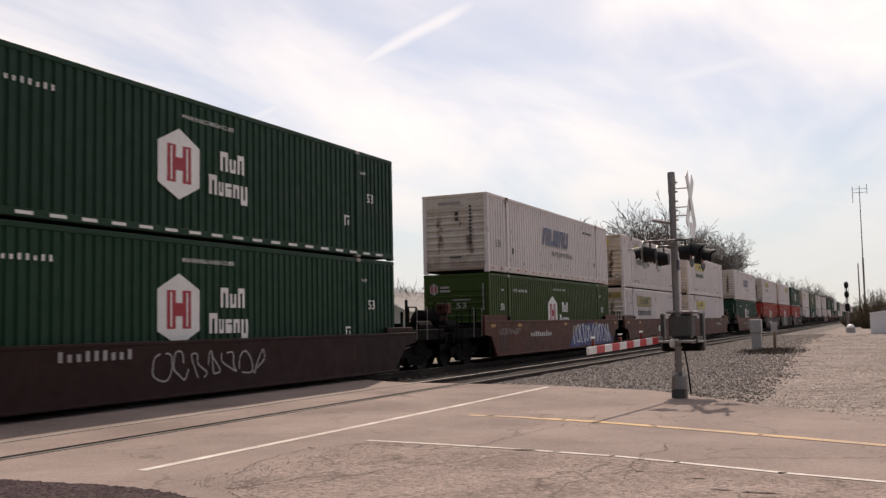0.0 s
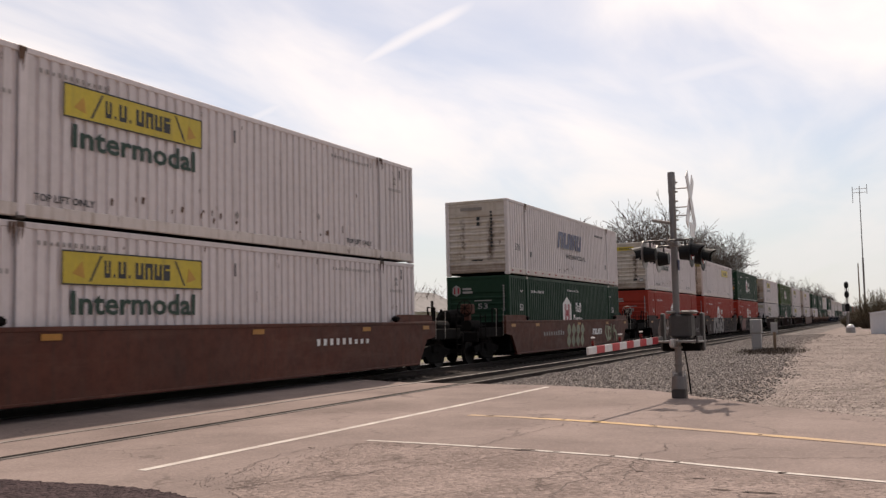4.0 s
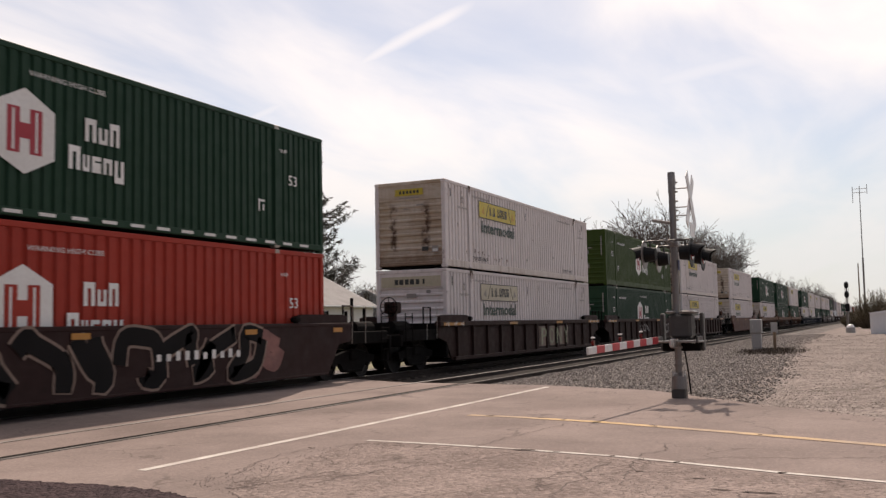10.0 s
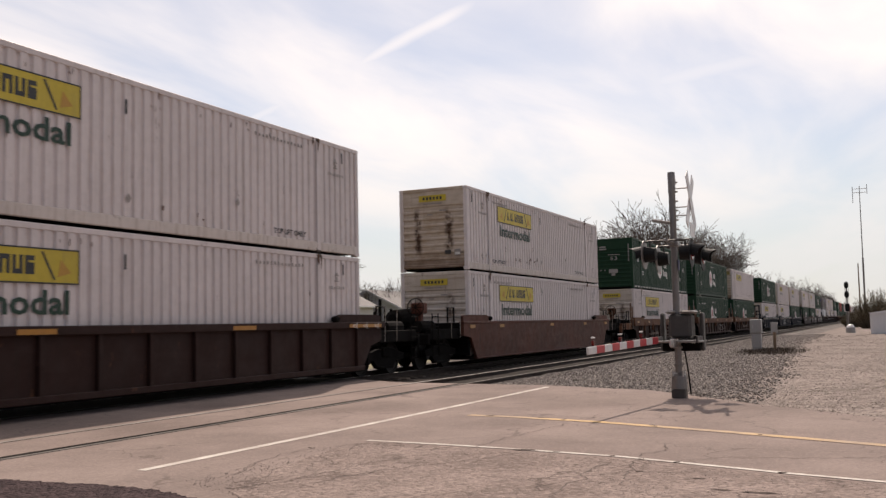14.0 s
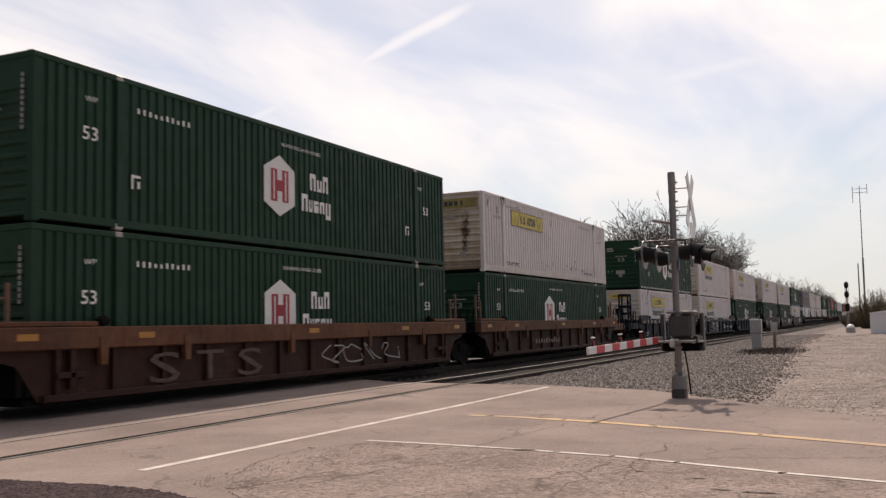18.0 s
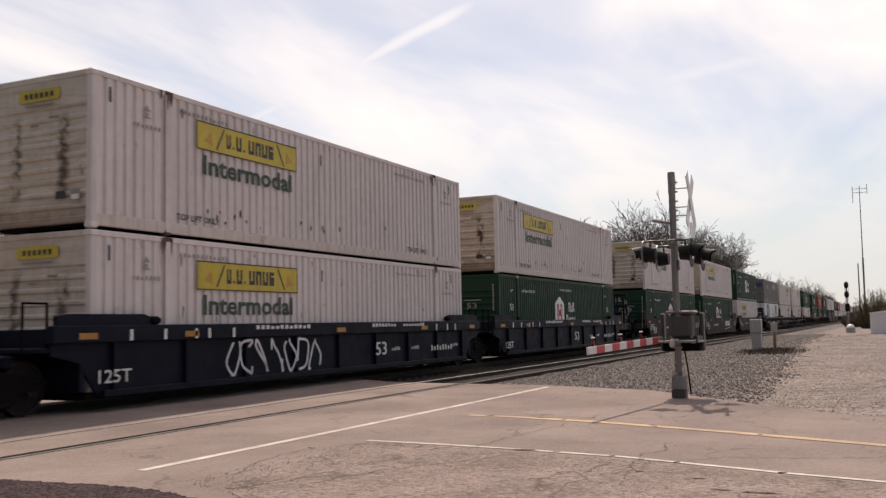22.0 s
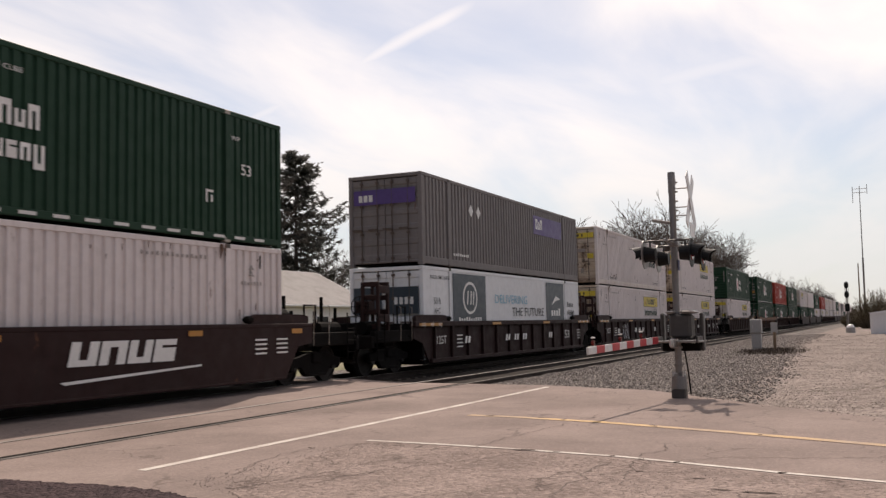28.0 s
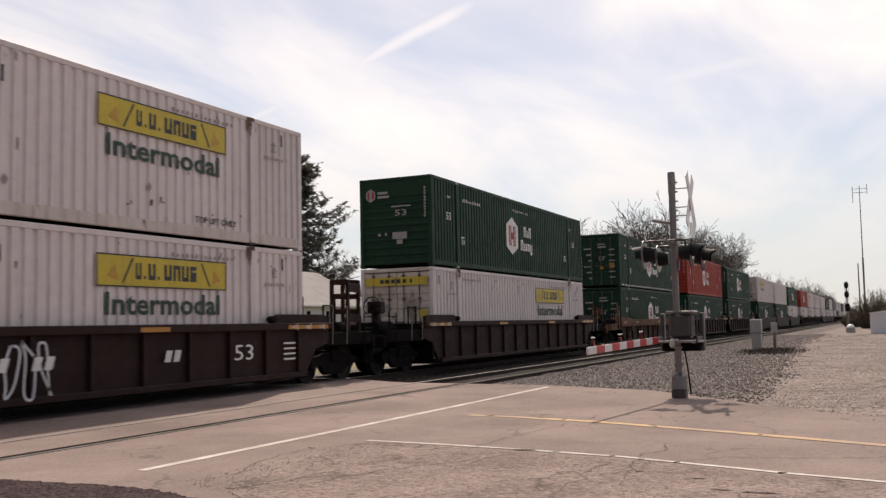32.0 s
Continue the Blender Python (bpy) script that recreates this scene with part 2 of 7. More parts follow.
M["well_brown"] = material("brown_well_paint", (0.118, 0.034, 0.019), (0.066, 0.024, 0.016), grain=6, patch=0.5, mix=0.8, rough=0.65, bump=0.1, streak=(0.05, 0.03, 0.022), streak_amount=0.65, rust=0.3, spec=0.3, dust=(0.17, 0.085, 0.062))
M["well_dark"] = material("dark_maroon_well_paint", (0.027, 0.0100, 0.0092), (0.022, 0.0095, 0.0088), grain=6, patch=0.5, rough=0.68, bump=0.1, streak=(0.022, 0.013, 0.011), streak_amount=0.6, rust=0.1, spec=0.2, dust=(0.046, 0.026, 0.024))
M["well_orange"] = material("faded_orange_brown_paint", (0.165, 0.068, 0.032), (0.085, 0.035, 0.020), grain=5, patch=0.6, mix=0.9, rough=0.7, bump=0.12, streak=(0.05, 0.025, 0.016), streak_amount=0.75, rust=0.4, spec=0.25, dust=(0.20, 0.10, 0.055))
M["well_rib"] = material("rust_brown_paint", (0.034, 0.0145, 0.0115), (0.026, 0.0135, 0.0115), grain=6, patch=0.5, rough=0.7, bump=0.12, streak=(0.024, 0.015, 0.012), streak_amount=0.65, rust=0.3, spec=0.2, dust=(0.052, 0.030, 0.026))
M["orange_body"] = material("rusty_brown_lower_side", (0.050, 0.020, 0.0135), (0.032, 0.0145, 0.011), grain=6, patch=0.5, mix=0.8, rough=0.7, bump=0.12, streak=(0.025, 0.014, 0.011), streak_amount=0.65, rust=0.2, spec=0.2, dust=(0.10, 0.05, 0.03))
M["well_blue"] = material("navy_blue_paint", (0.0055, 0.0075, 0.017), (0.009, 0.012, 0.024), grain=6, patch=0.5, rough=0.55, bump=0.06, streak=(0.012, 0.013, 0.017), streak_amount=0.45, spec=0.10, dust=(0.022, 0.022, 0.027))
M["wheel"] = material("wheel_steel", (0.014, 0.011, 0.010), (0.022, 0.016, 0.013), grain=12, rough=0.7, metal=0.3)
M["yellow"] = material("yellow_panel", (0.62, 0.47, 0.035), (0.46, 0.34, 0.04), grain=9, mix=0.5, rough=0.5, bump=0.03, streak=(0.22, 0.17, 0.06), streak_amount=0.4)
M["reflect"] = material("amber_reflector", (0.46, 0.20, 0.025), (0.30, 0.13, 0.02), rough=0.4, bump=0.02)
M["ink"] = material("black_lettering", (0.03, 0.03, 0.032), rough=0.55, bump=0.0)
M["dkgreen_ink"] = material("green_lettering", (0.012, 0.045, 0.028), rough=0.55, bump=0.0)
M["white_ink"] = material("white_lettering", (0.78, 0.77, 0.75), (0.6, 0.58, 0.55), grain=14, rough=0.55, bump=0.0)
M["faint_ink"] = material("faded_white_lettering", (0.34, 0.32, 0.31), rough=0.6, bump=0.0)
M["red_ink"] = material("red_lettering", (0.36, 0.020, 0.035), rough=0.55, bump=0.0)
M["navy_ink"] = material("navy_lettering", (0.050, 0.052, 0.13), rough=0.5, bump=0.0)
M["purple_ink"] = material("purple_panel", (0.085, 0.045, 0.20), rough=0.5, bump=0.0)
M["slate_ink"] = material("slate_blue_panel", (0.020, 0.036, 0.055), rough=0.45, bump=0.0)
M["sky_ink"] = material("pale_blue_lettering", (0.22, 0.48, 0.62), rough=0.5, bump=0.0)
M["grime_ink"] = material("grey_smudge", (0.33, 0.30, 0.28), (0.24, 0.2, 0.18), grain=10, rough=0.7, bump=0.0)
M["white_spray"] = material("white_spray_paint", (0.62, 0.62, 0.64), (0.45, 0.45, 0.5), grain=4, rough=0.6, bump=0.0)
M["grey_spray"] = material("grey_spray_paint", (0.20, 0.21, 0.22), (0.12, 0.12, 0.13), grain=4, rough=0.6, bump=0.0)
M["blue_spray"] = material("blue_spray_paint", (0.05, 0.06, 0.22), (0.03, 0.04, 0.14), grain=4, rough=0.6, bump=0.0)
M["olive_spray"] = material("olive_spray_paint", (0.30, 0.31, 0.20), (0.2, 0.21, 0.14), grain=4, rough=0.6, bump=0.0)
M["tan_spray"] = material("tan_spray_paint", (0.24, 0.165, 0.13), (0.15, 0.105, 0.085), grain=4, rough=0.6, bump=0.0)
M["chalk"] = material("faint_chalk", (0.115, 0.075, 0.058), (0.075, 0.048, 0.038), grain=16, patch=6.0, mix=0.9, rough=0.8, bump=0.0)
M["gold_spray"] = material("ochre_spray_paint", (0.55, 0.30, 0.05), rough=0.6, bump=0.0)

M["road"] = paving("worn_pale_asphalt", (0.290, 0.229, 0.205), (0.185, 0.145, 0.130), (0.140, 0.110, 0.099), 40.0, 0.32, 0.5, 0.42, 0.006, 0.4, 0.32)
M["apron"] = paving("rough_cracked_asphalt", (0.300, 0.236, 0.210), (0.195, 0.150, 0.133), (0.10, 0.077, 0.069), 24.0, 0.58, 0.6, 0.8, 0.018, 0.85, 0.9)
M["new_asphalt"] = paving("dark_asphalt", (0.085, 0.058, 0.060), (0.052, 0.036, 0.038), (0.020, 0.014, 0.015), 22.0, 0.8, 0.0, 1.0, 0.05, 1.0, 1.0)
M["dirt"] = paving("pale_gravel_lot", (0.300, 0.248, 0.222), (0.205, 0.168, 0.150), (0.10, 0.080, 0.070), 10.0, 0.75, 0.0, 1.0, 0.05, 1.0, 0.4)
M["grass"] = material("winter_grass", (0.20, 0.175, 0.10), (0.12, 0.125, 0.055), grain=5, patch=0.12, mix=0.9, rough=0.95, bump=0.8, bump_scale=20, world_pos=True, spread=0.0)
M["ballast"] = paving("ballast_bed", (0.225, 0.198, 0.182), (0.14, 0.122, 0.113), (0.05, 0.044, 0.04), 11.0, 0.9, 0.0, 1.0, 0.08, 1.0, 0.9)
M["stone"] = material("crushed_stone", (0.36, 0.312, 0.280), (0.14, 0.118, 0.105), grain=9, patch=9.0, mix=1.0, rough=0.9, bump=0.3, spread=0.0, world_pos=True)
M["rail"] = material("rusty_rail_web", (0.045, 0.028, 0.021), (0.028, 0.019, 0.015), grain=20, rough=0.8, metal=0.2, world_pos=True)
M["railtop"] = material("polished_rail_head", (0.50, 0.48, 0.46), rough=0.38, metal=0.55, bump=0.02, world_pos=True)
M["tie"] = material("weathered_tie", (0.085, 0.07, 0.06), (0.05, 0.042, 0.037), grain=12, rough=0.95, bump=0.5, bump_scale=30, spec=0.1)
M["crack"] = material("crack_dirt", (0.11, 0.083, 0.072), rough=0.95, world_pos=True)
M["rubber"] = material("dark_flangeway", (0.012, 0.010, 0.009), rough=0.95, world_pos=True, spec=0.05)
M["road_white"] = material("worn_white_line", (0.60, 0.555, 0.50), (0.34, 0.27, 0.24), grain=7, patch=1.6, mix=0.75, rough=0.8, bump=0.2, world_pos=True, spread=0.0)
M["road_yellow"] = material("worn_yellow_line", (0.54, 0.35, 0.16), (0.32, 0.235, 0.18), grain=4, patch=0.7, mix=0.8, rough=0.8, bump=0.2, world_pos=True, spread=0.0)
M["galv"] = material("galvanised_steel", (0.27, 0.25, 0.24), (0.19, 0.175, 0.165), grain=9, rough=0.45, metal=0.6, bump=0.05)
M["alu"] = material("bare_aluminium", (0.55, 0.53, 0.52), (0.42, 0.40, 0.39), grain=7, rough=0.35, metal=0.85, bump=0.04)
M["black_metal"] = material("black_signal_paint", (0.007, 0.007, 0.0075), rough=0.55, spec=0.2, bump=0.03)
M["machine"] = material("dull_grey_machine_paint", (0.075, 0.068, 0.064), (0.045, 0.041, 0.039), grain=9, rough=0.5, metal=0.3, bump=0.05)
M["lens"] = material("red_signal_lens", (0.16, 0.012, 0.012), rough=0.12, bump=0.0)
M["gate_white"] = material("white_reflective_sheet", (0.76, 0.74, 0.73), rough=0.45, bump=0.02)
M["gate_red"] = material("red_reflective_sheet", (0.52, 0.035, 0.045), rough=0.45, bump=0.02)
M["concrete"] = material("weathered_concrete", (0.36, 0.34, 0.32), (0.26, 0.245, 0.23), grain=14, rough=0.9, bump=0.4)
M["cabinet"] = material("grey_cabinet_paint", (0.33, 0.32, 0.31), (0.34, 0.33, 0.32), rough=0.5)
M["wood"] = material("weathered_post_wood", (0.22, 0.155, 0.10), (0.14, 0.1, 0.07), grain=14, rough=0.9, bump=0.4)
M["siding"] = material("white_siding", (0.72, 0.71, 0.71), (0.62, 0.61, 0.61), grain=4, mix=0.3, rough=0.7)
M["tan_siding"] = material("tan_siding", (0.33, 0.275, 0.245), (0.27, 0.225, 0.20), grain=4, mix=0.4, rough=0.7)
M["tan_trim"] = material("pale_tan_trim", (0.50, 0.43, 0.39), (0.42, 0.36, 0.32), grain=6, mix=0.4, rough=0.7)
M["shingle"] = material("grey_shingle", (0.28, 0.262, 0.252), (0.19, 0.176, 0.168), grain=12, patch=1.0, mix=0.6, rough=0.9, bump=0.5)
M["shingle_brown"] = material("brown_shingle", (0.20, 0.155, 0.138), (0.14, 0.108, 0.096), grain=12, patch=1.0, mix=0.6, rough=0.9, bump=0.5)
M["shingle_dark"] = material("dark_green_shingle", (0.030, 0.033, 0.038), (0.020, 0.022, 0.026), grain=12, rough=0.9, bump=0.5)
M["glass"] = material("dark_window_glass", (0.02, 0.022, 0.026), rough=0.08, bump=0.0)
M["bark"] = material("grey_brown_bark", (0.056, 0.043, 0.037), (0.065, 0.05, 0.043), grain=9, patch=2.0, rough=0.95, bump=0.6, bump_scale=25)
M["twig"] = material("twig_bark", (0.066, 0.049, 0.042), (0.082, 0.062, 0.053), grain=5, rough=0.95, bump=0.0)
M["needle"] = material("spruce_needles", (0.030, 0.034, 0.025), (0.050, 0.044, 0.034), grain=3, patch=0.5, mix=0.8, rough=0.8, bump=0.0)
M["brush"] = material("dry_brush", (0.15, 0.115, 0.075), (0.09, 0.085, 0.05), grain=2, rough=0.95, bump=0.0)
M["far_wood"] = material("far_bare_wood", (0.17, 0.135, 0.12), (0.12, 0.097, 0.09), grain=0.6, rough=1.0, bump=0.0)
M["rust"] = material("rust_stain", (0.095, 0.048, 0.03), (0.17, 0.095, 0.06), grain=14, patch=3.0, mix=0.8, rough=0.85, bump=0.1)
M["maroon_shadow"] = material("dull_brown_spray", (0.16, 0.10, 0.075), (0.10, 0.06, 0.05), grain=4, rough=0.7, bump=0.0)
M["cream_soft"] = box_paint("beige_stained_paint", (0.66, 0.585, 0.54), rust=0.30, streak=0.75, run=(0.26, 0.17, 0.11))
M["end_soft"] = end_paint("dirty_white_end_paint", (0.66, 0.59, 0.53), 0.95, 0.5)
M["end_heavy"] = end_paint("rust_streaked_end_paint", (0.60, 0.51, 0.43), 1.15, 0.95)
M["pale_panel"] = material("faded_cream_panel", (0.55, 0.49, 0.36), (0.42, 0.36, 0.27), grain=8, rough=0.6, bump=0.03, streak_amount=0.3)
M["lot_stone"] = material("lot_stone", (0.34, 0.285, 0.25), (0.15, 0.122, 0.106), grain=9, patch=11.0, mix=1.0, rough=0.95, bump=0.2, spread=0.0, world_pos=True)
# ground strip along both tracks, much darker than the ballast beside it
M["bed"] = material("dark_track_bed", (0.052, 0.043, 0.038), (0.026, 0.022, 0.020), grain=14, patch=1.5, mix=0.95, rough=0.95, bump=1.0, bump_scale=18, world_pos=True, spread=0.0, spec=0.1)
M["dull_head"] = material("patchy_rail_head", (0.20, 0.175, 0.16), (0.035, 0.029, 0.026), grain=1.5, patch=0.2, mix=1.0, rough=0.6, metal=0.0, bump=0.02, world_pos=True, spec=0.2)
M["worn_head"] = material("worn_rail_head", (0.30, 0.27, 0.25), (0.13, 0.105, 0.092), grain=20, patch=0.5, mix=0.8, rough=0.6, metal=0.1, bump=0.02, world_pos=True, spec=0.3)
M["old_yellow"] = material("dirty_olive_yellow_panel", (0.34, 0.26, 0.07), (0.22, 0.165, 0.06), grain=7, patch=1.2, mix=0.8, rough=0.6, bump=0.03, streak=(0.12, 0.09, 0.05), streak_amount=0.5)
M["post_tan"] = material("tan_faded_post_paint", (0.17, 0.085, 0.05), (0.09, 0.045, 0.028), grain=9, patch=1.5, rough=0.7, bump=0.05)
M["pit"] = paving("pothole_gravel", (0.12, 0.092, 0.08), (0.07, 0.053, 0.047), (0.03, 0.023, 0.02), 24.0, 0.9, 0.0, 1.0, 0.05, 1.0, 2.0)
M["dull_pink"] = material("dull_pink_spray_paint", (0.26, 0.115, 0.10), (0.13, 0.06, 0.055), grain=4, patch=1.5, mix=0.8, rough=0.7, bump=0.0)
M["black_spray"] = material("black_spray_paint", (0.010, 0.0095, 0.010), (0.018, 0.016, 0.016), grain=4, rough=0.8, bump=0.0, spec=0.1)
M["scrub"] = material("dark_dead_scrub", (0.055, 0.040, 0.032), (0.085, 0.062, 0.045), grain=2, rough=0.95, bump=0.0)
M["dark_rod"] = material("rusty_dark_rod", (0.13, 0.10, 0.085), (0.07, 0.045, 0.035), grain=14, rough=0.7, metal=0.2)

# ---------- mesh kit ----------
class Kit:
    """Collects vertices and faces of one mesh."""

    def __init__(self):
        self.v, self.f, self.mi = [], [], []

    def add(self, verts, faces, mi=0):
        n = len(self.v)
        self.v.extend(tuple(q) for q in verts)
        self.f.extend(tuple(i + n for i in f) for f in faces)
        self.mi.extend([mi] * len(faces))
        return self

    def box(self, x0, x1, y0, y1, z0, z1, c=0.0, mi=0):
        """A block with chamfered edges of size c."""
        x0, x1, y0, y1, z0, z1 = min(x0, x1), max(x0, x1), min(y0, y1), max(y0, y1), min(z0, z1), max(z0, z1)
        if c <= 0:
            v = [(x, y, z) for z in (z0, z1) for y in (y0, y1) for x in (x0, x1)]
            return self.add(v, [(0, 2, 3, 1), (4, 5, 7, 6), (0, 1, 5, 4), (2, 6, 7, 3), (0, 4, 6, 2), (1, 3, 7, 5)], mi)
        c = min(c, (x1 - x0) * 0.45, (y1 - y0) * 0.45, (z1 - z0) * 0.45)

        def ring(x0, x1, y0, y1, z):
            return [(x0 + c, y0, z), (x1 - c, y0, z), (x1, y0 + c, z), (x1, y1 - c, z), (x1 - c, y1, z), (x0 + c, y1, z), (x0, y1 - c, z), (x0, y0 + c, z)]

        rows = [ring(x0 + c, x1 - c, y0 + c, y1 - c, z0), ring(x0, x1, y0, y1, z0 + c), ring(x0, x1, y0, y1, z1 - c), ring(x0 + c, x1 - c, y0 + c, y1 - c, z1)]
        v = [q for r in rows for q in r]
        f = [tuple(range(7, -1, -1)), tuple(range(24, 32))]
        for k in range(3):
            for i in range(8):
                j = (i + 1) % 8
                f.append((k * 8 + i, k * 8 + j, k * 8 + 8 + j, k * 8 + 8 + i))
        return self.add(v, f, mi)

    def prism_y(self, poly, y0, y1, mi=0):
        """A polygon of (x, z), counter-clockwise seen from -y, from y0 to y1."""
        n = len(poly)
        v = [(x, y0, z) for x, z in poly] + [(x, y1, z) for x, z in poly]
        f = [tuple(range(n)), tuple(range(2 * n - 1, n - 1, -1))]
        f += [(i, i + n, (i + 1) % n + n, (i + 1) % n) for i in range(n)]
        return self.add(v, f, mi)

    def prism_x(self, poly, x0, x1, mi=0):
        """A polygon of (y, z), from x0 to x1."""
        n = len(poly)
        v = [(x0, y, z) for y, z in poly] + [(x1, y, z) for y, z in poly]
        f = [tuple(range(n)), tuple(range(2 * n - 1, n - 1, -1))]
        f += [(i, i + n, (i + 1) % n + n, (i + 1) % n) for i in range(n)]
        return self.add(v, f, mi)

    def tube(self, a, b, r0, r1=None, n=8, mi=0, caps=True):
        a, b = Vector(a), Vector(b)
        r1 = r0 if r1 is None else r1
        d = (b - a).normalized()
        u = d.orthogonal().normalized()
        w = d.cross(u)
        v = []
        for p, r in ((a, r0), (b, r1)):
            v += [p + r * (math.cos(2 * math.pi * i / n) * u + math.sin(2 * math.pi * i / n) * w) for i in range(n)]
        f = [(i, (i + 1) % n, (i + 1) % n + n, i + n) for i in range(n)]
        if caps:
            f += [tuple(range(n - 1, -1, -1)), tuple(range(n, 2 * n))]
        return self.add(v, f, mi)

    def pipe(self, pts, r, n=6, mi=0):
        for a, b in zip(pts, pts[1:]):
            self.tube(a, b, r, n=n, mi=mi)
        return self

    def lathe_y(self, profile, cx, cz, n=24, mi=0):
        """A closed profile of (radius, y), turned round the axis y through (cx, cz)."""
        k = len(profile)
        v = [(cx + r * math.cos(2 * math.pi * i / n), y, cz + r * math.sin(2 * math.pi * i / n)) for i in range(n) for r, y in profile]
        f = []
        for i in range(n):
            j = (i + 1) % n
            for a in range(k):
                b = (a + 1) % k
                f.append((i * k + a, i * k + b, j * k + b, j * k + a))
        return self.add(v, f, mi)

    def flat(self, poly, y, mi=0):
        """A thin plate of a polygon (x, z) standing at y, 3 mm thick, facing -y."""
        return self.prism_y(poly, y - 0.003, y, mi)

    def mesh(self, name, *mats):
        me = bpy.data.meshes.new(name)
        me.from_pydata(self.v, [], self.f)
        for m in mats:
            me.materials.append(m)
        if len(mats) > 1:
            me.polygons.foreach_set("material_index", self.mi)
        me.validate()
        me.update()
        return me


def part(name, kit, mat, parent, label="", at=None, kind=""):
    """Links a kit (or a ready mesh) as one mesh object under its thing or part."""
    me = kit if isinstance(kit, bpy.types.Mesh) else kit.mesh(name, *(mat if isinstance(mat, (list, tuple)) else (mat,)))
    ob = new(name, me)
    ob.parent = parent
    if at is not None:
        ob.matrix_basis = at
    small = name in ("lettering", "faded_lettering", "reflector_dashes", "end_lettering", "stencil", "stencils", "car_number", "reflector_plates", "chalk_word", "rust_nicks")
    return tagged(ob, label, kind=kind or ("stuff" if small else ""))


def thing(name, label, category, m=None, group="", kind=""):
    ob = new(name)
    ob.empty_display_size = 0.3
    if m is not None:
        ob.matrix_basis = m
    return tagged(ob, label, category, group, kind)


def solid(name, kit, mats, label, category="", group="", kind="", m=None):
    ob = new(name, kit.mesh(name, *(mats if isinstance(mats, (list, tuple)) else (mats,))))
    if m is not None:
        ob.matrix_basis = m
    return tagged(ob, label, category, group, kind)


TEXTS = {}


def text_poly(body, bold=0.0):
    """Vertices and faces of a word in the built-in font, scaled to a box of 1 x 1."""
    key = (body, bold)
    if key not in TEXTS:
        cu = bpy.data.curves.new("word", "FONT")
        cu.body, cu.resolution_u, cu.offset = body, 2, bold
        ob = bpy.data.objects.new("word", cu)
        me = bpy.data.meshes.new_from_object(ob)
        v = np.array([q.co[:2] for q in me.vertices])
        f = [tuple(q.vertices) for q in me.polygons]
        lo, hi = v.min(0), v.max(0)
        TEXTS[key] = ((v - lo) / (hi - lo), f)
        bpy.data.objects.remove(ob)
        bpy.data.curves.remove(cu)
        bpy.data.meshes.remove(me)
    return TEXTS[key]


def word(kit, body, x0, x1, z0, z1, y, mi=0, slant=0.0, bold=0.0):
    v, f = text_poly(body, bold)
    return kit.add([(x0 + a * (x1 - x0) + slant * b * (z1 - z0), y, z0 + b * (z1 - z0)) for a, b in v], f, mi)


def bars(kit, x0, x1, z0, z1, y, n, mi=0, slant=0.0, seed=1, fill=0.66):
    """A row of n plain upright bars in place of a line of writing."""
    rng = random.Random(seed)
    w = (x1 - x0) / n
    for i in range(n):
        a, b = x0 + i * w + w * (1 - fill) / 2, x0 + (i + 1) * w - w * (1 - fill) / 2
        k = z1 - (z1 - z0) * (0.0 if rng.random() < 0.6 else 0.25)
        kit.flat([(a, z0), (b, z0), (b + slant * (k - z0), k), (a + slant * (k - z0), k)], y, mi)
    return kit

# ---------- ground, road and tracks ----------
NEAR_RAILS, FAR_RAILS = (9.38, 10.85), (13.19, 14.66)


def lerp_table(table, u):
    if u <= table[0][0]:
        return table[0][1]
    for (a, va), (b, vb) in zip(table, table[1:]):
        if u <= b:
            k = (u - a) / (b - a)
            return va + (vb - va) * k
    return table[-1][1]


ROAD_RIGHT = [(-60, -22.0), (-12, 6.0), (-4, 11.6), (0, 14.75), (2.2, 17.2), (4.5, 19.9), (7.2, 21.2), (12.5, 22.0), (25, 25.0), (60, 33.4), (200, 67.0)]
ROAD_LEFT = [(-60, -60.0), (-12, -16.0), (-4, -9.0), (0, -6.5), (4, -5.0), (9, -4.0), (14, -2.0), (25, 12.0), (60, 22.4), (200, 56.0)]
ROAD_Z = [(-60, 0.0), (11.1, 0.0), (11.6, 0.01), (12.9, 0.075), (15.0, 0.075), (19.0, 0.0), (200, 0.0)]


def ground_z(x, y):
    bed = min(1.0, max(0.0, (y - 5.4) / 1.6)) * min(1.0, max(0.0, (19.0 - y) / 1.6))
    z = -0.02 - 0.075 * bed
    over = lerp_table(ROAD_RIGHT, y) - x
    under = lerp_table(ROAD_LEFT, y) - x
    if over > 0.15 and under < -0.15:
        return -0.14
    near = 1.0 if -20 < x < 120 and -30 < y < 40 else 0.0
    return z + near * 0.025 * (noise.noise(Vector((x * 0.7, y * 0.7, 3.0))) + 0.5 * noise.noise(Vector((x * 2.1, y * 2.1, 7.0)))) - 0.01


def ballast_edge(x):
    """Where the crushed stone gives way to the gravel lot."""
    return min(5.2, 3.0 + max(0.0, x - 18.0) * 0.055)


def axis(lo, hi, fine_lo, fine_hi, step):
    out = [lo]
    a = fine_lo
    far = []
    d = step
    q = fine_lo
    while q > lo:
        d *= 1.5
        q -= d
        far.append(q)
    out = [lo] + [v for v in reversed(far) if v > lo + 1]
    while a < fine_hi:
        out.append(a)
        a += step
    d = step
    q = fine_hi
    while q < hi:
        out.append(q)
        d *= 1.5
        q += d
    return out + [hi]


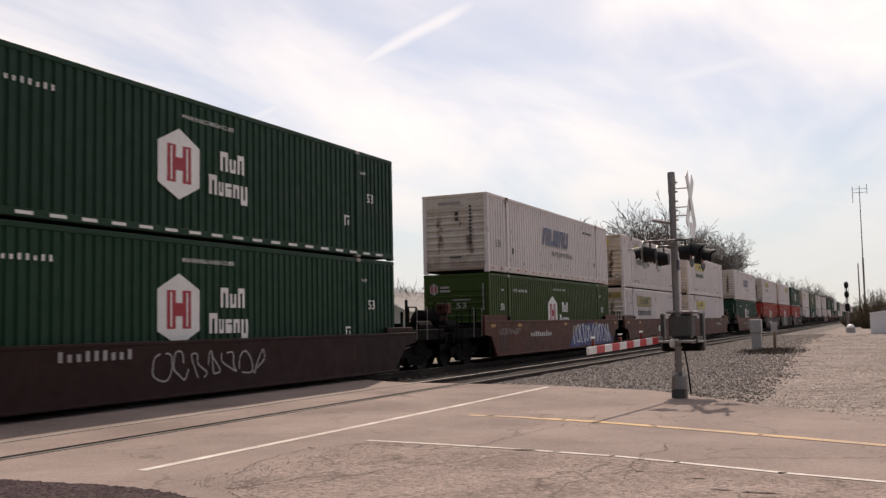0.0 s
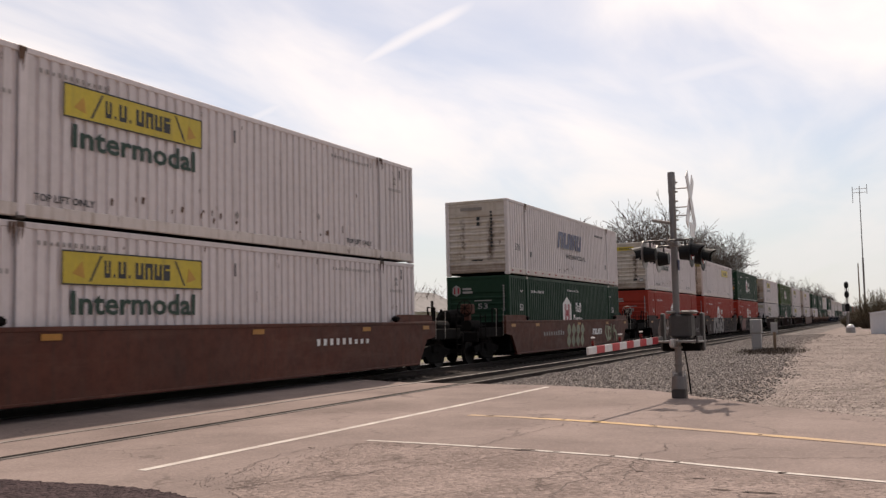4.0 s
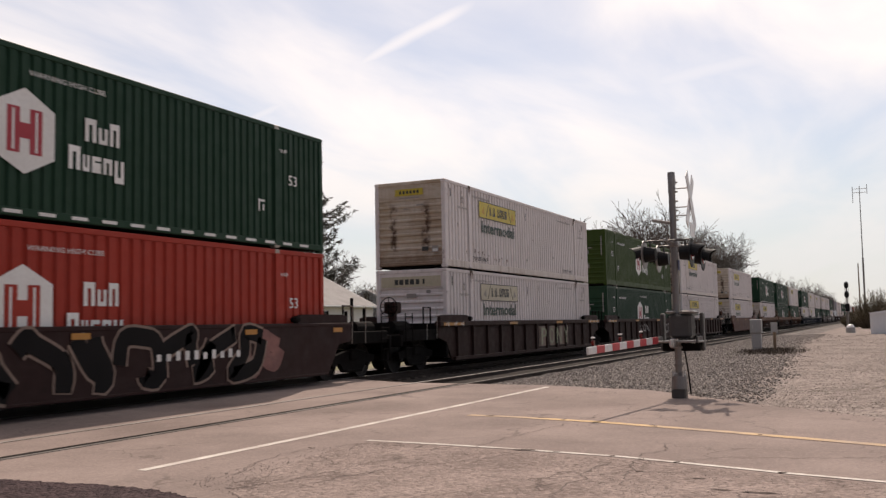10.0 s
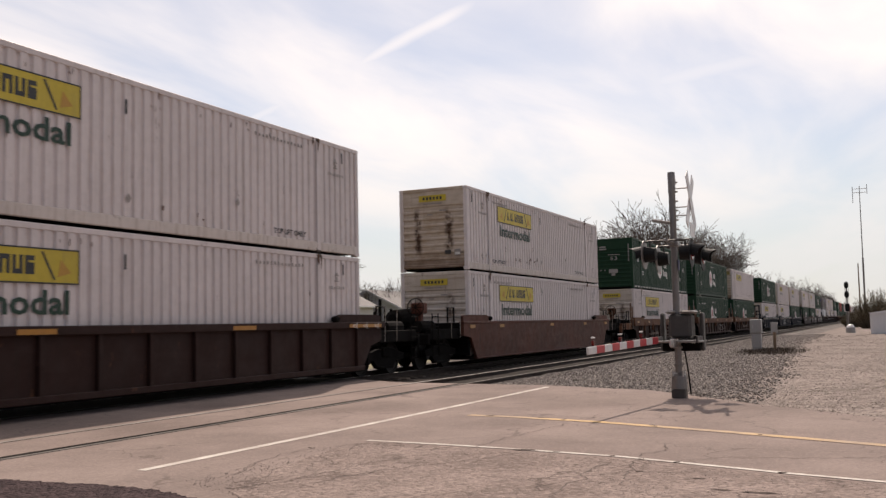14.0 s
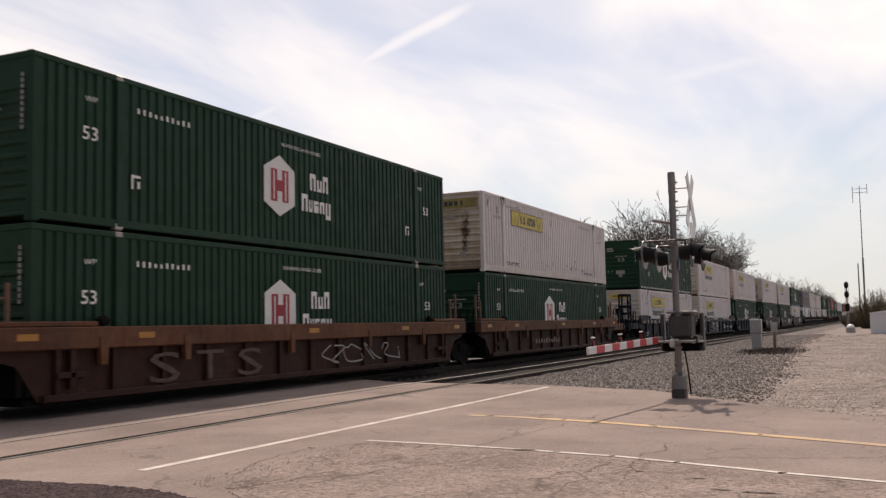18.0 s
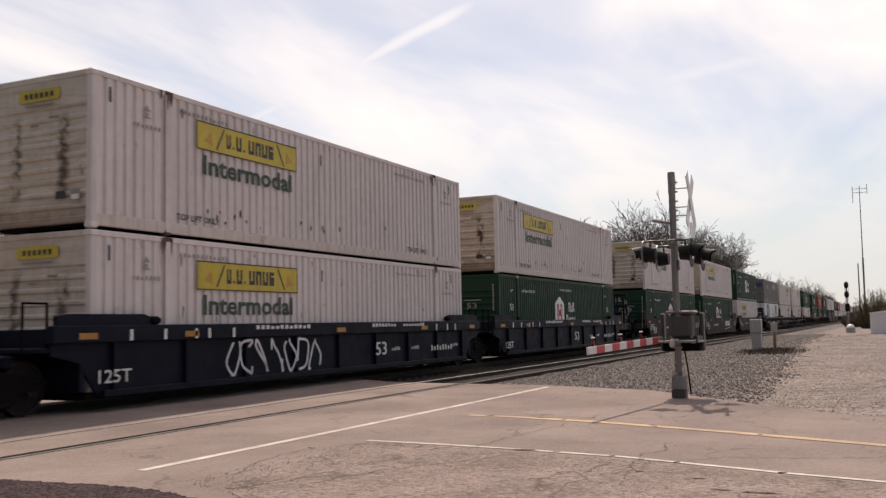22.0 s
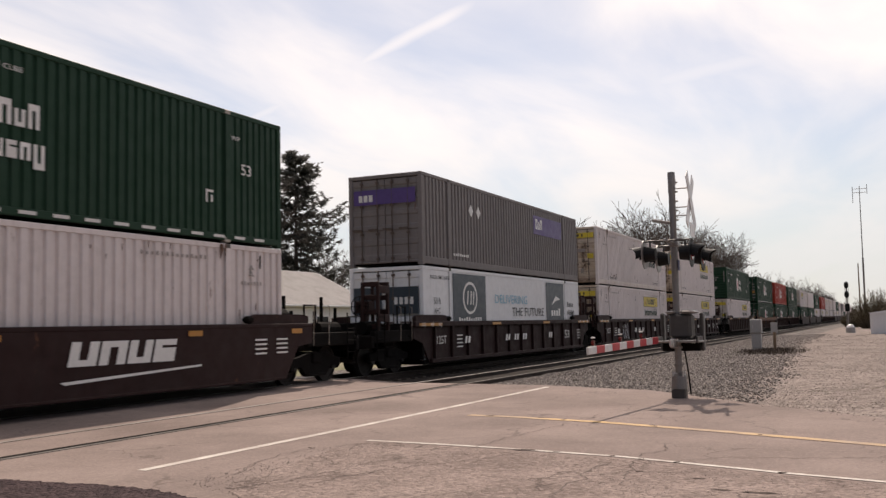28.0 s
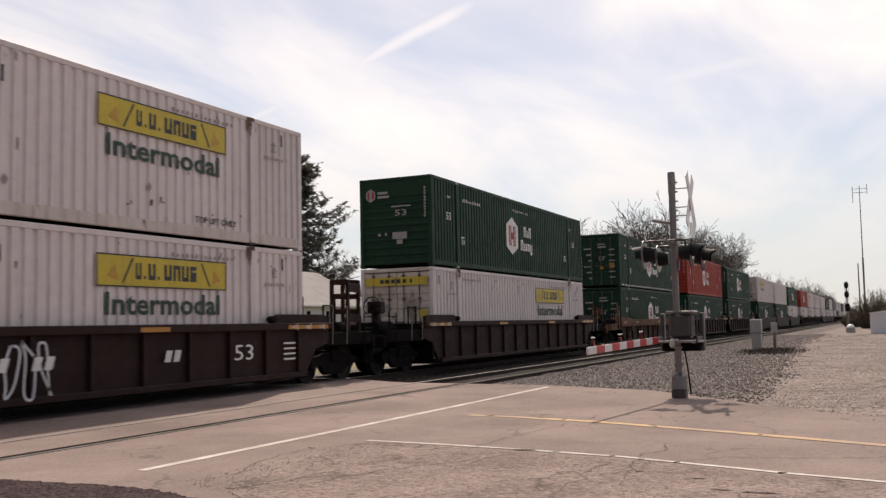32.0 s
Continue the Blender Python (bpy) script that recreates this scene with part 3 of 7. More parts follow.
def lay_ground():
    xs, ys = axis(-2500, 3500, -4, 62, 0.42), axis(-2500, 3000, -4, 22, 0.42)
    k = Kit()
    v = [(x, y, ground_z(x, y)) for y in ys for x in xs]
    n = len(xs)
    f, mi = [], []
    for j in range(len(ys) - 1):
        for i in range(n - 1):
            f.append((j * n + i, j * n + i + 1, (j + 1) * n + i + 1, (j + 1) * n + i))
            x, y = (xs[i] + xs[i + 1]) / 2, (ys[j] + ys[j + 1]) / 2
            wob = 0.5 * noise.noise(Vector((x * 0.5, 2.0, 0.0)))
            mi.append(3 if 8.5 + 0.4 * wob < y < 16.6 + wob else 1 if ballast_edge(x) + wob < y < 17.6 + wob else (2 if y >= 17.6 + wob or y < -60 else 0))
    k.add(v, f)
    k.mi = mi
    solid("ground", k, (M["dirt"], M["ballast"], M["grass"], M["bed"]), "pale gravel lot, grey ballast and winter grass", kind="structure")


def lay_road():
    k = Kit()
    ys = sorted({*[q for q, _ in ROAD_Z], *[q for q, _ in ROAD_RIGHT], *[q for q, _ in ROAD_LEFT], *[i * 0.5 for i in range(-8, 44)]})
    nx = 24
    v, f = [], []
    for y in ys:
        a, b, z = lerp_table(ROAD_LEFT, y), lerp_table(ROAD_RIGHT, y), lerp_table(ROAD_Z, y)
        wob = 0.12 * noise.noise(Vector((y * 0.8, 0, 0)))
        for i in range(nx + 1):
            v.append((a + (b + wob - a) * i / nx, y, z))
    m = nx + 1
    for j in range(len(ys) - 1):
        for i in range(nx):
            f.append((j * m + i, j * m + i + 1, (j + 1) * m + i + 1, (j + 1) * m + i))
    base = len(v)
    for col in (0, nx):
        for y_i in range(len(ys)):
            x, y, z = v[y_i * m + col]
            v.append((x, y, z - 0.16))
        off = len(v) - len(ys)
        for j in range(len(ys) - 1):
            q = (j * m + col, (j + 1) * m + col, off + j + 1, off + j)
            f.append(q if col else q[::-1])
    k.add(v, f)
    solid("road", k, M["road"], "worn pale asphalt road over the crossing", kind="structure")


def strip(pts, w, z):
    """A flat ribbon of width w along points (x, y)."""
    k = Kit()
    L, R = [], []
    for i, (x, y) in enumerate(pts):
        p, q = pts[max(0, i - 1)], pts[min(len(pts) - 1, i + 1)]
        dx, dy = q[0] - p[0], q[1] - p[1]
        d = math.hypot(dx, dy)
        zz = z + lerp_table(ROAD_Z, y)
        L.append((x - dy / d * w / 2, y + dx / d * w / 2, zz))
        R.append((x + dy / d * w / 2, y - dx / d * w / 2, zz))
    n = len(pts)
    return k.add(L + R, [(i + n, i + n + 1, i + 1, i) for i in range(n - 1)])


def rail_kit(x0, x1, y, z):
    k = Kit()
    prof = [(-0.07, -0.16), (0.07, -0.16), (0.07, -0.15), (0.012, -0.135), (0.010, -0.045), (0.036, -0.036), (0.036, -0.006), (0.028, 0.0), (-0.028, 0.0), (-0.036, -0.006), (-0.036, -0.036), (-0.010, -0.045), (-0.012, -0.135), (-0.07, -0.15)]
    n = len(prof)
    v = [(x, y + a, z + b) for x in (x0, x1) for a, b in prof]
    f = [(i, i + n, (i + 1) % n + n, (i + 1) % n) for i in range(n)]
    k.add(v, f)
    k.mi = [1 if i in (6, 7, 8) else 0 for i in range(n)]
    return k


def lay_tracks():
    for nm, ys, z in (("track_near", NEAR_RAILS, 0.012), ("track_far", FAR_RAILS, RAIL_TOP)):
        tr = thing(nm, "steel railway track on timber ties and grey ballast", "track", kind="structure")
        for y in ys:
            part("rail", rail_kit(-900, 1600, y, z), (M["rail"], M["railtop"] if nm == "track_far" else M["dull_head"] if y < 10 else M["worn_head"]), tr)
        ymid = sum(ys) / 2
        tie = Kit().box(-0.115, 0.115, -1.29, 1.29, z - 0.30, z - 0.155, 0.012).mesh("tie", M["tie"])
        for i in range(150):
            x = 22.6 + i * 0.54
            part("tie", tie, None, tr, at=pose(x, ymid, 0, 0, 0, random.uniform(-0.8, 0.8)))
        rest = Kit()
        for i in range(700):
            rest.box(22.6 + (150 + i) * 0.54 - 0.115, 22.6 + (150 + i) * 0.54 + 0.115, ymid - 1.29, ymid + 1.29, z - 0.30, z - 0.155)
        for i in range(600):
            x = 2.0 - i * 0.54
            rest.box(x - 0.115, x + 0.115, ymid - 1.29, ymid + 1.29, z - 0.30, z - 0.155)
        part("far_ties", rest, M["tie"], tr, kind="stuff")
        # flangeways and panel joints in the crossing
        for y, d in zip(ys, (1, -1)):
            a, b = lerp_table(ROAD_LEFT, y) + 0.2, lerp_table(ROAD_RIGHT, y) - 0.2
            w = (0.16 if nm == "track_near" else 0.08) if d > 0 else 0.02
            q = y + d * (0.042 + w / 2)
            part("flangeway", strip([(a, q), ((a + b) / 2, q), (b, q)], w, 0.005), M["rubber"], tr)
            part("joint", strip([(a, y - d * 0.045), ((a + b) / 2, y - d * 0.045), (b, y - d * 0.045)], 0.012, 0.005), M["rubber"], tr)


RAIL_TOP = 0.085
lay_ground()
lay_road()
lay_tracks()

solid("stop_line", strip([(7.75, 7.12), (12.0, 7.04), (16.0, 7.0), (20.6, 6.97)], 0.13, 0.004), M["road_white"], "worn white line along the crossing", kind="structure")
solid("edge_line", strip([(10.66, 6.05), (10.55, 5.0), (10.4, 4.02), (10.1, 2.61), (9.44, 0.84), (9.2, 0.04), (8.2, -2.0), (5.0, -8.0)], 0.085, 0.0058), M["road_white"], "worn white edge line on the road", kind="structure")
solid("centre_line", strip([(14.06, 6.1), (13.9, 5.2), (13.5, 3.81), (12.62, 1.78), (11.77, 0.03), (10.6, -2.2), (7.4, -8.0)], 0.19, 0.0055), M["road_yellow"], "worn yellow centre line on the road", kind="structure")


def apron():
    """The rough, broken strip of old asphalt this side of the edge line, and the dark newer patch beside it."""
    rng = random.Random(4)
    pts = []
    line = [(10.75, 5.95), (9.9, 5.98), (8.75, 5.86), (7.7, 5.68), (7.05, 5.46), (4.5, 2.2), (2.6, -1.0), (1.0, -6.0), (4.2, -8.0), (7.6, -2.2), (9.05, 0.0), (9.3, 0.84), (9.95, 2.61), (10.25, 4.02), (10.5, 5.4)]
    for i, (a, b) in enumerate(zip(line, line[1:] + line[:1])):
        for j in range(14):
            u = j / 14
            w = 0.10 if i < 4 else 0.0
            pts.append((a[0] + (b[0] - a[0]) * u, a[1] + (b[1] - a[1]) * u + rng.uniform(-w, w)))
    k = Kit().add([(x, y, 0.004) for x, y in pts[::-1]], [tuple(range(len(pts)))])
    solid("pavement", k, M["apron"], "rough cracked grey asphalt shoulder", kind="structure")
    k = Kit()
    line = [(6.68, 8.9), (6.75, 8.1), (6.78, 7.5), (6.80, 6.7), (6.76, 6.0), (6.50, 5.35), (4.2, 2.0), (2.2, -1.4), (0.6, 1.0), (2.6, 5.0), (3.4, 9.2)]
    pts = []
    for i, (a, b) in enumerate(zip(line, line[1:] + line[:1])):
        for j in range(14):
            u = j / 14
            w = 0.045 if i < 6 else 0.01
            pts.append((a[0] + (b[0] - a[0]) * u + rng.uniform(-w, w), a[1] + (b[1] - a[1]) * u))
    # a broken crust: its top stands a little over the road, its rim falls away
    rim = [(x + (4.4 - x) * 0.012, y + (4.6 - y) * 0.012) for x, y in pts]
    n = len(pts)
    k.add([(x, y, 0.028 + 0.006 * rng.random()) for x, y in rim] + [(x, y, 0.004) for x, y in pts], [tuple(range(n))[::-1]] + [(i, (i + 1) % n, n + (i + 1) % n, n + i) for i in range(n)])
    solid("pavement_patch", k, M["new_asphalt"], "dark newer asphalt with a ragged edge", kind="structure")


apron()


def cracks():
    """Sealed cracks and broken edges in the road."""
    rng = random.Random(9)
    k = Kit()
    for x, y, dx, dy, n in ((13.2, 4.2, -0.4, 0.02, 9), (12.7, 3.5, -0.05, -0.1, 6), (15.4, 5.8, 0.2, -0.3, 7), (14.9, 3.2, -0.35, -0.1, 5), (9.9, 6.35, -0.34, -0.12, 9), (8.2, 3.4, 0.2, -0.3, 8), (9.6, 2.6, -0.3, 0.02, 7), (12.0, 5.0, -0.1, -0.4, 5), (10.3, 6.0, -0.3, -0.05, 9), (7.1, 5.45, 0.2, 0.02, 6), (7.5, 5.6, 0.12, -0.16, 8), (11.3, 2.4, -0.3, -0.05, 6), (14.2, 6.1, -0.02, -0.35, 9), (7.6, 4.9, 0.25, -0.12, 11), (8.4, 2.2, 0.22, 0.06, 8), (16.2, 3.9, -0.3, 0.05, 8), (12.9, 6.6, 0.3, -0.03, 10), (9.4, 4.9, -0.28, 0.03, 8), (15.6, 2.4, -0.25, 0.14, 7)):
        pts = []
        for i in range(n * 4):
            pts.append((x, y))
            x += (dx * rng.uniform(0.1, 1.7) + rng.uniform(-0.22, 0.22)) / 4
            y += (dy * rng.uniform(0.1, 1.7) + rng.uniform(-0.22, 0.22)) / 4
        s = strip(pts, rng.uniform(0.006, 0.014), 0.0066)
        k.add(s.v, s.f)
    # small potholes where the surface has broken out
    for x, y, lx, ly in ((10.33, 3.78, 0.05, 0.2), (10.28, 3.4, 0.03, 0.08), (8.32, 1.0, 0.06, 0.16), (8.36, 1.3, 0.04, 0.1), (9.83, 6.38, 0.03, 0.03), (13.24, 2.97, 0.05, 0.05), (13.89, 4.8, 0.04, 0.12), (10.12, 2.72, 0.05, 0.05), (9.86, 1.98, 0.05, 0.04), (9.46, 0.92, 0.05, 0.05), (13.72, 4.4, 0.07, 0.05), (13.1, 2.9, 0.09, 0.04), (12.45, 1.45, 0.08, 0.03), (14.02, 5.7, 0.06, 0.08), (9.17, 2.2, 0.03, 0.06), (9.4, 2.9, 0.02, 0.04), (8.9, 1.6, 0.03, 0.07)):
        n = 14
        k.add([(x + lx * math.cos(i * 6.283 / n) * rng.uniform(0.5, 1.2), y + ly * math.sin(i * 6.283 / n) * rng.uniform(0.5, 1.2), 0.0062) for i in range(n)], [tuple(range(n))], 1)
    solid("road_cracks", k, (M["crack"], M["pit"]), "dark crooked cracks in the asphalt", kind="structure")


cracks()


def pebbles(rng, x, y, z, r, flat=0.8):
    """A kit of crooked eight-sided stones, one at each place."""
    n = len(x)
    base = np.array([(1, 0, 0), (-1, 0, 0), (0, 1, 0), (0, -1, 0), (0, 0, 1), (0, 0, -1)], float)
    faces = np.array([(0, 2, 4), (2, 1, 4), (1, 3, 4), (3, 0, 4), (2, 0, 5), (1, 2, 5), (3, 1, 5), (0, 3, 5)])
    v = base[None] * rng.uniform(0.6, 1.25, (n, 6, 3)) + rng.uniform(-0.25, 0.25, (n, 6, 3))
    a, t = rng.uniform(0, 6.283, n), rng.uniform(-0.7, 0.7, n)
    c, s, ct, st = np.cos(a)[:, None], np.sin(a)[:, None], np.cos(t)[:, None], np.sin(t)[:, None]
    vx, vz = v[..., 0] * ct - v[..., 2] * st, v[..., 0] * st + v[..., 2] * ct
    px, py = vx * c - v[..., 1] * s, vx * s + v[..., 1] * c
    r = r[:, None]
    out = np.stack([px * r + x[:, None], py * r + y[:, None], vz * r * flat + z[:, None]], -1).reshape(-1, 3)
    k = Kit()
    k.v = out.tolist()
    k.f = (faces[None] + 6 * np.arange(n)[:, None, None]).reshape(-1, 3).tolist()
    k.mi = [0] * len(k.f)
    return k


def stones():
    """Loose crushed stone over the track bed beside the road, thinning out over the lot."""
    rng = np.random.default_rng(2)
    n = 66000
    x = 17.0 * np.exp(rng.random(n) * math.log(5.2))
    y = rng.uniform(2.0, 9.25, n)
    keep, zs = [], []
    for i in range(n):
        a, b = x[i], y[i]
        edge = ballast_edge(a) + 0.5 * noise.noise(Vector((a * 0.4, 0, 0)))
        if a < lerp_table(ROAD_RIGHT, b) + 0.04 or (b < edge and (i * 37 % 100) / 100 > 0.75 - 0.55 * (edge - b)) or min(abs(b - r) for r in NEAR_RAILS) < 0.09:
            continue
        keep.append(i)
        zs.append(ground_z(a, b))
    x, y = x[keep], y[keep]
    r = rng.uniform(0.014, 0.040, len(x)) * (1 + 0.006 * x)
    solid("ballast_stones", pebbles(rng, x, y, np.array(zs) + r * 0.3, r), M["stone"], "loose grey crushed stone along the track", "gravel", kind="stuff")


stones()


def lot_gravel():
    """Small loose stones strewn over the gravel lot and the road's broken edge."""
    rng = np.random.default_rng(12)
    n = 42000
    x = 14.0 * np.exp(rng.random(n) * math.log(6.0))
    y = rng.uniform(-2.5, 5.6, n)
    keep, zs = [], []
    for i in range(n):
        a, b = x[i], y[i]
        off = a - lerp_table(ROAD_RIGHT, b)
        if off < -0.4 or (off < 0 and i % 6) or b > ballast_edge(a) + 0.4:
            continue
        if noise.noise(Vector((a * 0.35, b * 0.8, 5.0))) < -0.1 and i % 3:
            continue
        keep.append(i)
        zs.append(ground_z(a, b) if off > 0 else 0.002)
    r = rng.uniform(0.004, 0.015, len(keep)) * (1.0 + 0.012 * x[keep])
    k = pebbles(rng, x[keep], y[keep], np.array(zs), r, 0.75)
    m = 13000
    x, y = rng.uniform(5.6, 10.6, m), rng.uniform(-1.5, 6.2, m)
    ok = (x < np.interp(y, (-2.0, 0.04, 0.84, 2.61, 4.02, 6.05), (8.0, 9.0, 9.25, 9.9, 10.2, 10.45))) & (x > 6.9 - 0.5 * (5.4 - y))
    x, y = x[ok], y[ok]
    q = pebbles(rng, x, y, np.full(len(x), 0.004), rng.uniform(0.003, 0.008, len(x)), 0.8)
    k.add(q.v, q.f)
    solid("lot_gravel", k, M["lot_stone"], "loose dark gravel strewn over the lot", "gravel", kind="stuff")


lot_gravel()


def weeds():
    """Dry flattened weeds round the cabinet."""
    rng = random.Random(14)
    k = Kit()
    for _ in range(4200):
        x, y = 43.6 + rng.gauss(0, 1.7), 4.55 + rng.gauss(0, 0.5)
        h = rng.uniform(0.04, 0.24)
        d = Vector((rng.uniform(-1, 1), rng.uniform(-1, 1), 0.8)).normalized() * h
        w = Vector((rng.uniform(-1, 1), rng.uniform(-1, 1), 0)).normalized() * 0.02
        p = Vector((x, y, ground_z(x, y) - 0.01))
        k.add([p - w, p + w, p + d], [(0, 1, 2)])
    solid("weeds", k, M["scrub"], "dark dry flattened weeds round the cabinet", "weeds", kind="stuff")


weeds()

# ---------- containers ----------
BL, BW, BH = 16.28, 2.59, 2.89
HX, HY = BL / 2, BW / 2
POST = 2.0


def corrugated(x0, x1, z0, z1, y, side, pitch=0.262, depth=0.042):
    """A sheet with upright trapezoid ribs; side -1: its face looks to -y."""
    kit = Kit()
    n = max(2, round((x1 - x0) / pitch))
    p = (x1 - x0) / n
    prof = []
    for i in range(n):
        a = x0 + i * p
        prof += [(a, 0.0), (a + p * 0.55, 0.0), (a + p * 0.64, depth), (a + p * 0.90, depth)]
    prof.append((x1, 0.0))
    v = [(x, y - side * d, z) for z in (z0, z1) for x, d in prof]
    m = len(prof)
    f = [(i, i + 1, i + 1 + m, i + m) if side < 0 else (i + 1, i, i + m, i + 1 + m) for i in range(m - 1)]
    return kit.add(v, f)


def ribbed_end(x, out, mat_rows=9):
    """The closed front wall: level pressed ribs."""
    kit = Kit()
    z0, z1 = 0.16, BH - 0.62
    n = mat_rows
    p = (z1 - z0) / n
    prof = [(0.16, 0.02)]
    for i in range(n):
        a = z0 + i * p
        prof += [(a, 0.02), (a + p * 0.2, 0.02), (a + p * 0.35, 0.055), (a + p * 0.85, 0.055)]
    prof += [(z1, 0.02), (BH - 0.12, 0.02)]
    ys = (-HY + 0.13, HY - 0.13)
    v = [(x - out * d, y, z) for y in ys for z, d in prof]
    m = len(prof)
    return kit.add(v, [(i, i + 1, i + 1 + m, i + m) if out < 0 else (i + 1, i, i + m, i + 1 + m) for i in range(m - 1)])


MESHES = {}


def shared(key, build, *mats):
    if key not in MESHES:
        MESHES[key] = build().mesh(key.split(":")[0], *mats)
    return MESHES[key]


def hub_badge(df):
    """White six-sided badge, and on it a red frame of two uprights joined by a bar."""
    x, z, y = X(7.12), 1.47, -HY - 0.004
    plate = Kit().flat([(x - 0.62, z - 0.42), (x, z - 0.72), (x + 0.62, z - 0.42), (x + 0.62, z + 0.40), (x, z + 0.72), (x - 0.62, z + 0.40)], y, 0)
    bars_ = [(-0.355, -0.38), (-0.10, -0.38), (-0.10, -0.13), (0.10, -0.13), (0.10, -0.38), (0.355, -0.38), (0.355, 0.38), (0.10, 0.38), (0.10, 0.13), (-0.10, 0.13), (-0.10, 0.38), (-0.355, 0.38)]
    frame_ = Kit().flat([(x + a, z + b) for a, b in bars_], y - 0.004, 1)
    slot = Kit()
    for u in (-0.235, 0.235):
        slot.flat([(x + u - 0.022, z - 0.34), (x + u + 0.022, z - 0.34), (x + u + 0.022, z + 0.34), (x + u - 0.022, z + 0.34)], y - 0.008, 0)
    return [plate, frame_, slot]


def glyph(k, x, z, w, h, kind, y, mi=0, slant=0.0):
    """One plain block of a trade name, solid or slotted, never a letter."""
    s, t = w * 0.34, h * 0.26
    if kind == 0 or w < h * 0.42:
        q = [(0, 0), (w, 0), (w, h), (0, h)]
    elif kind == 1:
        q = [(0, 0), (s, 0), (s, h - t), (w - s, h - t), (w - s, 0), (w, 0), (w, h), (0, h)]
    elif kind == 2:
        q = [(0, 0), (w, 0), (w, h), (w - s, h), (w - s, t), (s, t), (s, h), (0, h)]
    else:
        q = [(0, 0), (w, 0), (w, h * 0.62), (s, h * 0.62), (s, h * 0.74), (w, h * 0.74), (w, h), (0, h)]
    k.flat([(x + a + slant * b, z + b) for a, b in q], y, mi)


def letter_blocks(spec, x, z, h, y, mi=0, slant=0.0, into=None):
    """Plain slotted blocks of the size and colour of a trade name, a kit each; into: all in one kit instead."""
    out = []
    for i, (w, lo, hi) in enumerate(spec):
        k = into or Kit()
        glyph(k, x, z + lo * h, w * h, (hi - lo) * h, (1, 2, 3, 1, 2)[(i + len(spec)) % 5], y, mi, slant)
        out.append(k)
        x += (w + 0.15) * h
    return out


def container(livery, doors_first=False, full=True, worn=False):
    """One 53 ft box, its middle at the origin, standing on z = 0. Its near side looks to -y. doors_first: the doors are at its -x end."""
    spec = LIVERY[livery]
    mat, label = M[spec["mat"]], spec["label"]
    endmat = M["end_heavy"] if worn else M[spec.get("end", spec["mat"])]
    name = "shipping_container"
    top = thing(name, " ".join(label.split()[:8]) + " and a rusty end" if worn else label, "container")
    y0 = -HY
    tz0, tz1 = 0.15, BH - 0.10
    # sheets
    for side, nm in ((-1, "side_panel"), (1, "side_panel")):
        for x0, x1, key in ((-HX + 0.12, -HX + POST - 0.115, "a"), (-HX + POST + 0.095, HX - POST - 0.115, "b"), (HX - POST + 0.095, HX - 0.12, "c")):
            me = shared(f"side_panel:{livery}{side}{key}{spec.get('pitch', 0)}", lambda: corrugated(x0, x1, tz0 + spec.get("sill", 0.12), tz1, side * (HY - 0.012), side, spec.get("pitch", 0.262), spec.get("depth", 0.042)), mat)
            part(nm, me, mat, top)
    part("roof", shared(f"roof:{livery}", lambda: Kit().box(-HX + 0.1, HX - 0.1, -HY + 0.06, HY - 0.06, BH - 0.07, BH - 0.03), M["roof"]), None, top)
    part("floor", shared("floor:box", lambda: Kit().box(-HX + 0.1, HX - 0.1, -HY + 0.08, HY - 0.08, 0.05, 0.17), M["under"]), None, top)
    # rails and posts
    for s in (-1, 1):
        part("top_rail", shared(f"top_rail:{livery}{s}", lambda: Kit().box(-HX + 0.1, HX - 0.1, s * (HY - 0.07), s * HY, BH - 0.11, BH, 0.012), mat), None, top)
        part("bottom_rail", shared(f"bottom_rail:{livery}{s}", lambda: Kit().box(-HX + 0.1, HX - 0.1, s * (HY - 0.09), s * (HY - 0.002), 0.045, tz0 + spec.get("sill", 0.12), 0.015), M[spec.get("rail", spec["mat"])]), None, top)
        for e in (-1, 1):
            part("corner_post", shared(f"corner_post:{livery}{s}{e}", lambda: Kit().box(e * (HX - 0.15), e * HX, s * (HY - 0.14), s * HY, 0.1, BH - 0.1, 0.02), mat), None, top)
            part("lift_post", shared(f"lift_post:{livery}{s}{e}", lambda: Kit().box(e * (HX - POST) - 0.080, e * (HX - POST) + 0.095, s * (HY - 0.07), s * (HY + 0.010), 0.05, BH - 0.08, 0.015), mat), None, top)
            if full:
                for z, zz in ((0.0, 0.13), (BH - 0.115, BH + 0.004)):
                    part("corner_casting", shared(f"corner_casting:{livery}{s}{e}{z}", lambda: Kit().box(e * (HX - 0.185), e * (HX + 0.004), s * (HY - 0.17), s * (HY + 0.004), z, zz, 0.02), mat), None, top)
                    lc = spec.get("castings", "casting")
                    part("lift_casting", shared(f"lift_casting:{lc}{s}{e}{z}", lambda: Kit().box(e * (HX - POST) - 0.10, e * (HX - POST) + 0.10, s * (HY - 0.15), s * (HY + 0.009), z, zz, 0.02), M[lc]), None, top)
    # ends: front wall and doors
    d = -1 if doors_first else 1
    fr = part("front_wall", shared(f"front_wall:{livery}{-d}{worn}", lambda: ribbed_end(-d * HX, -d), endmat), None, top)
    for z0, z1, nm in ((0.08, 0.17, "sill"), (BH - 0.14, BH, "header")):
        for e in (-1, 1):
            part(nm, shared(f"{nm}:{livery}{e}{worn}", lambda: Kit().box(e * (HX - 0.13), e * (HX - 0.003), -HY + 0.13, HY - 0.13, z0 + 0.02, z1, 0.015), endmat), None, top)
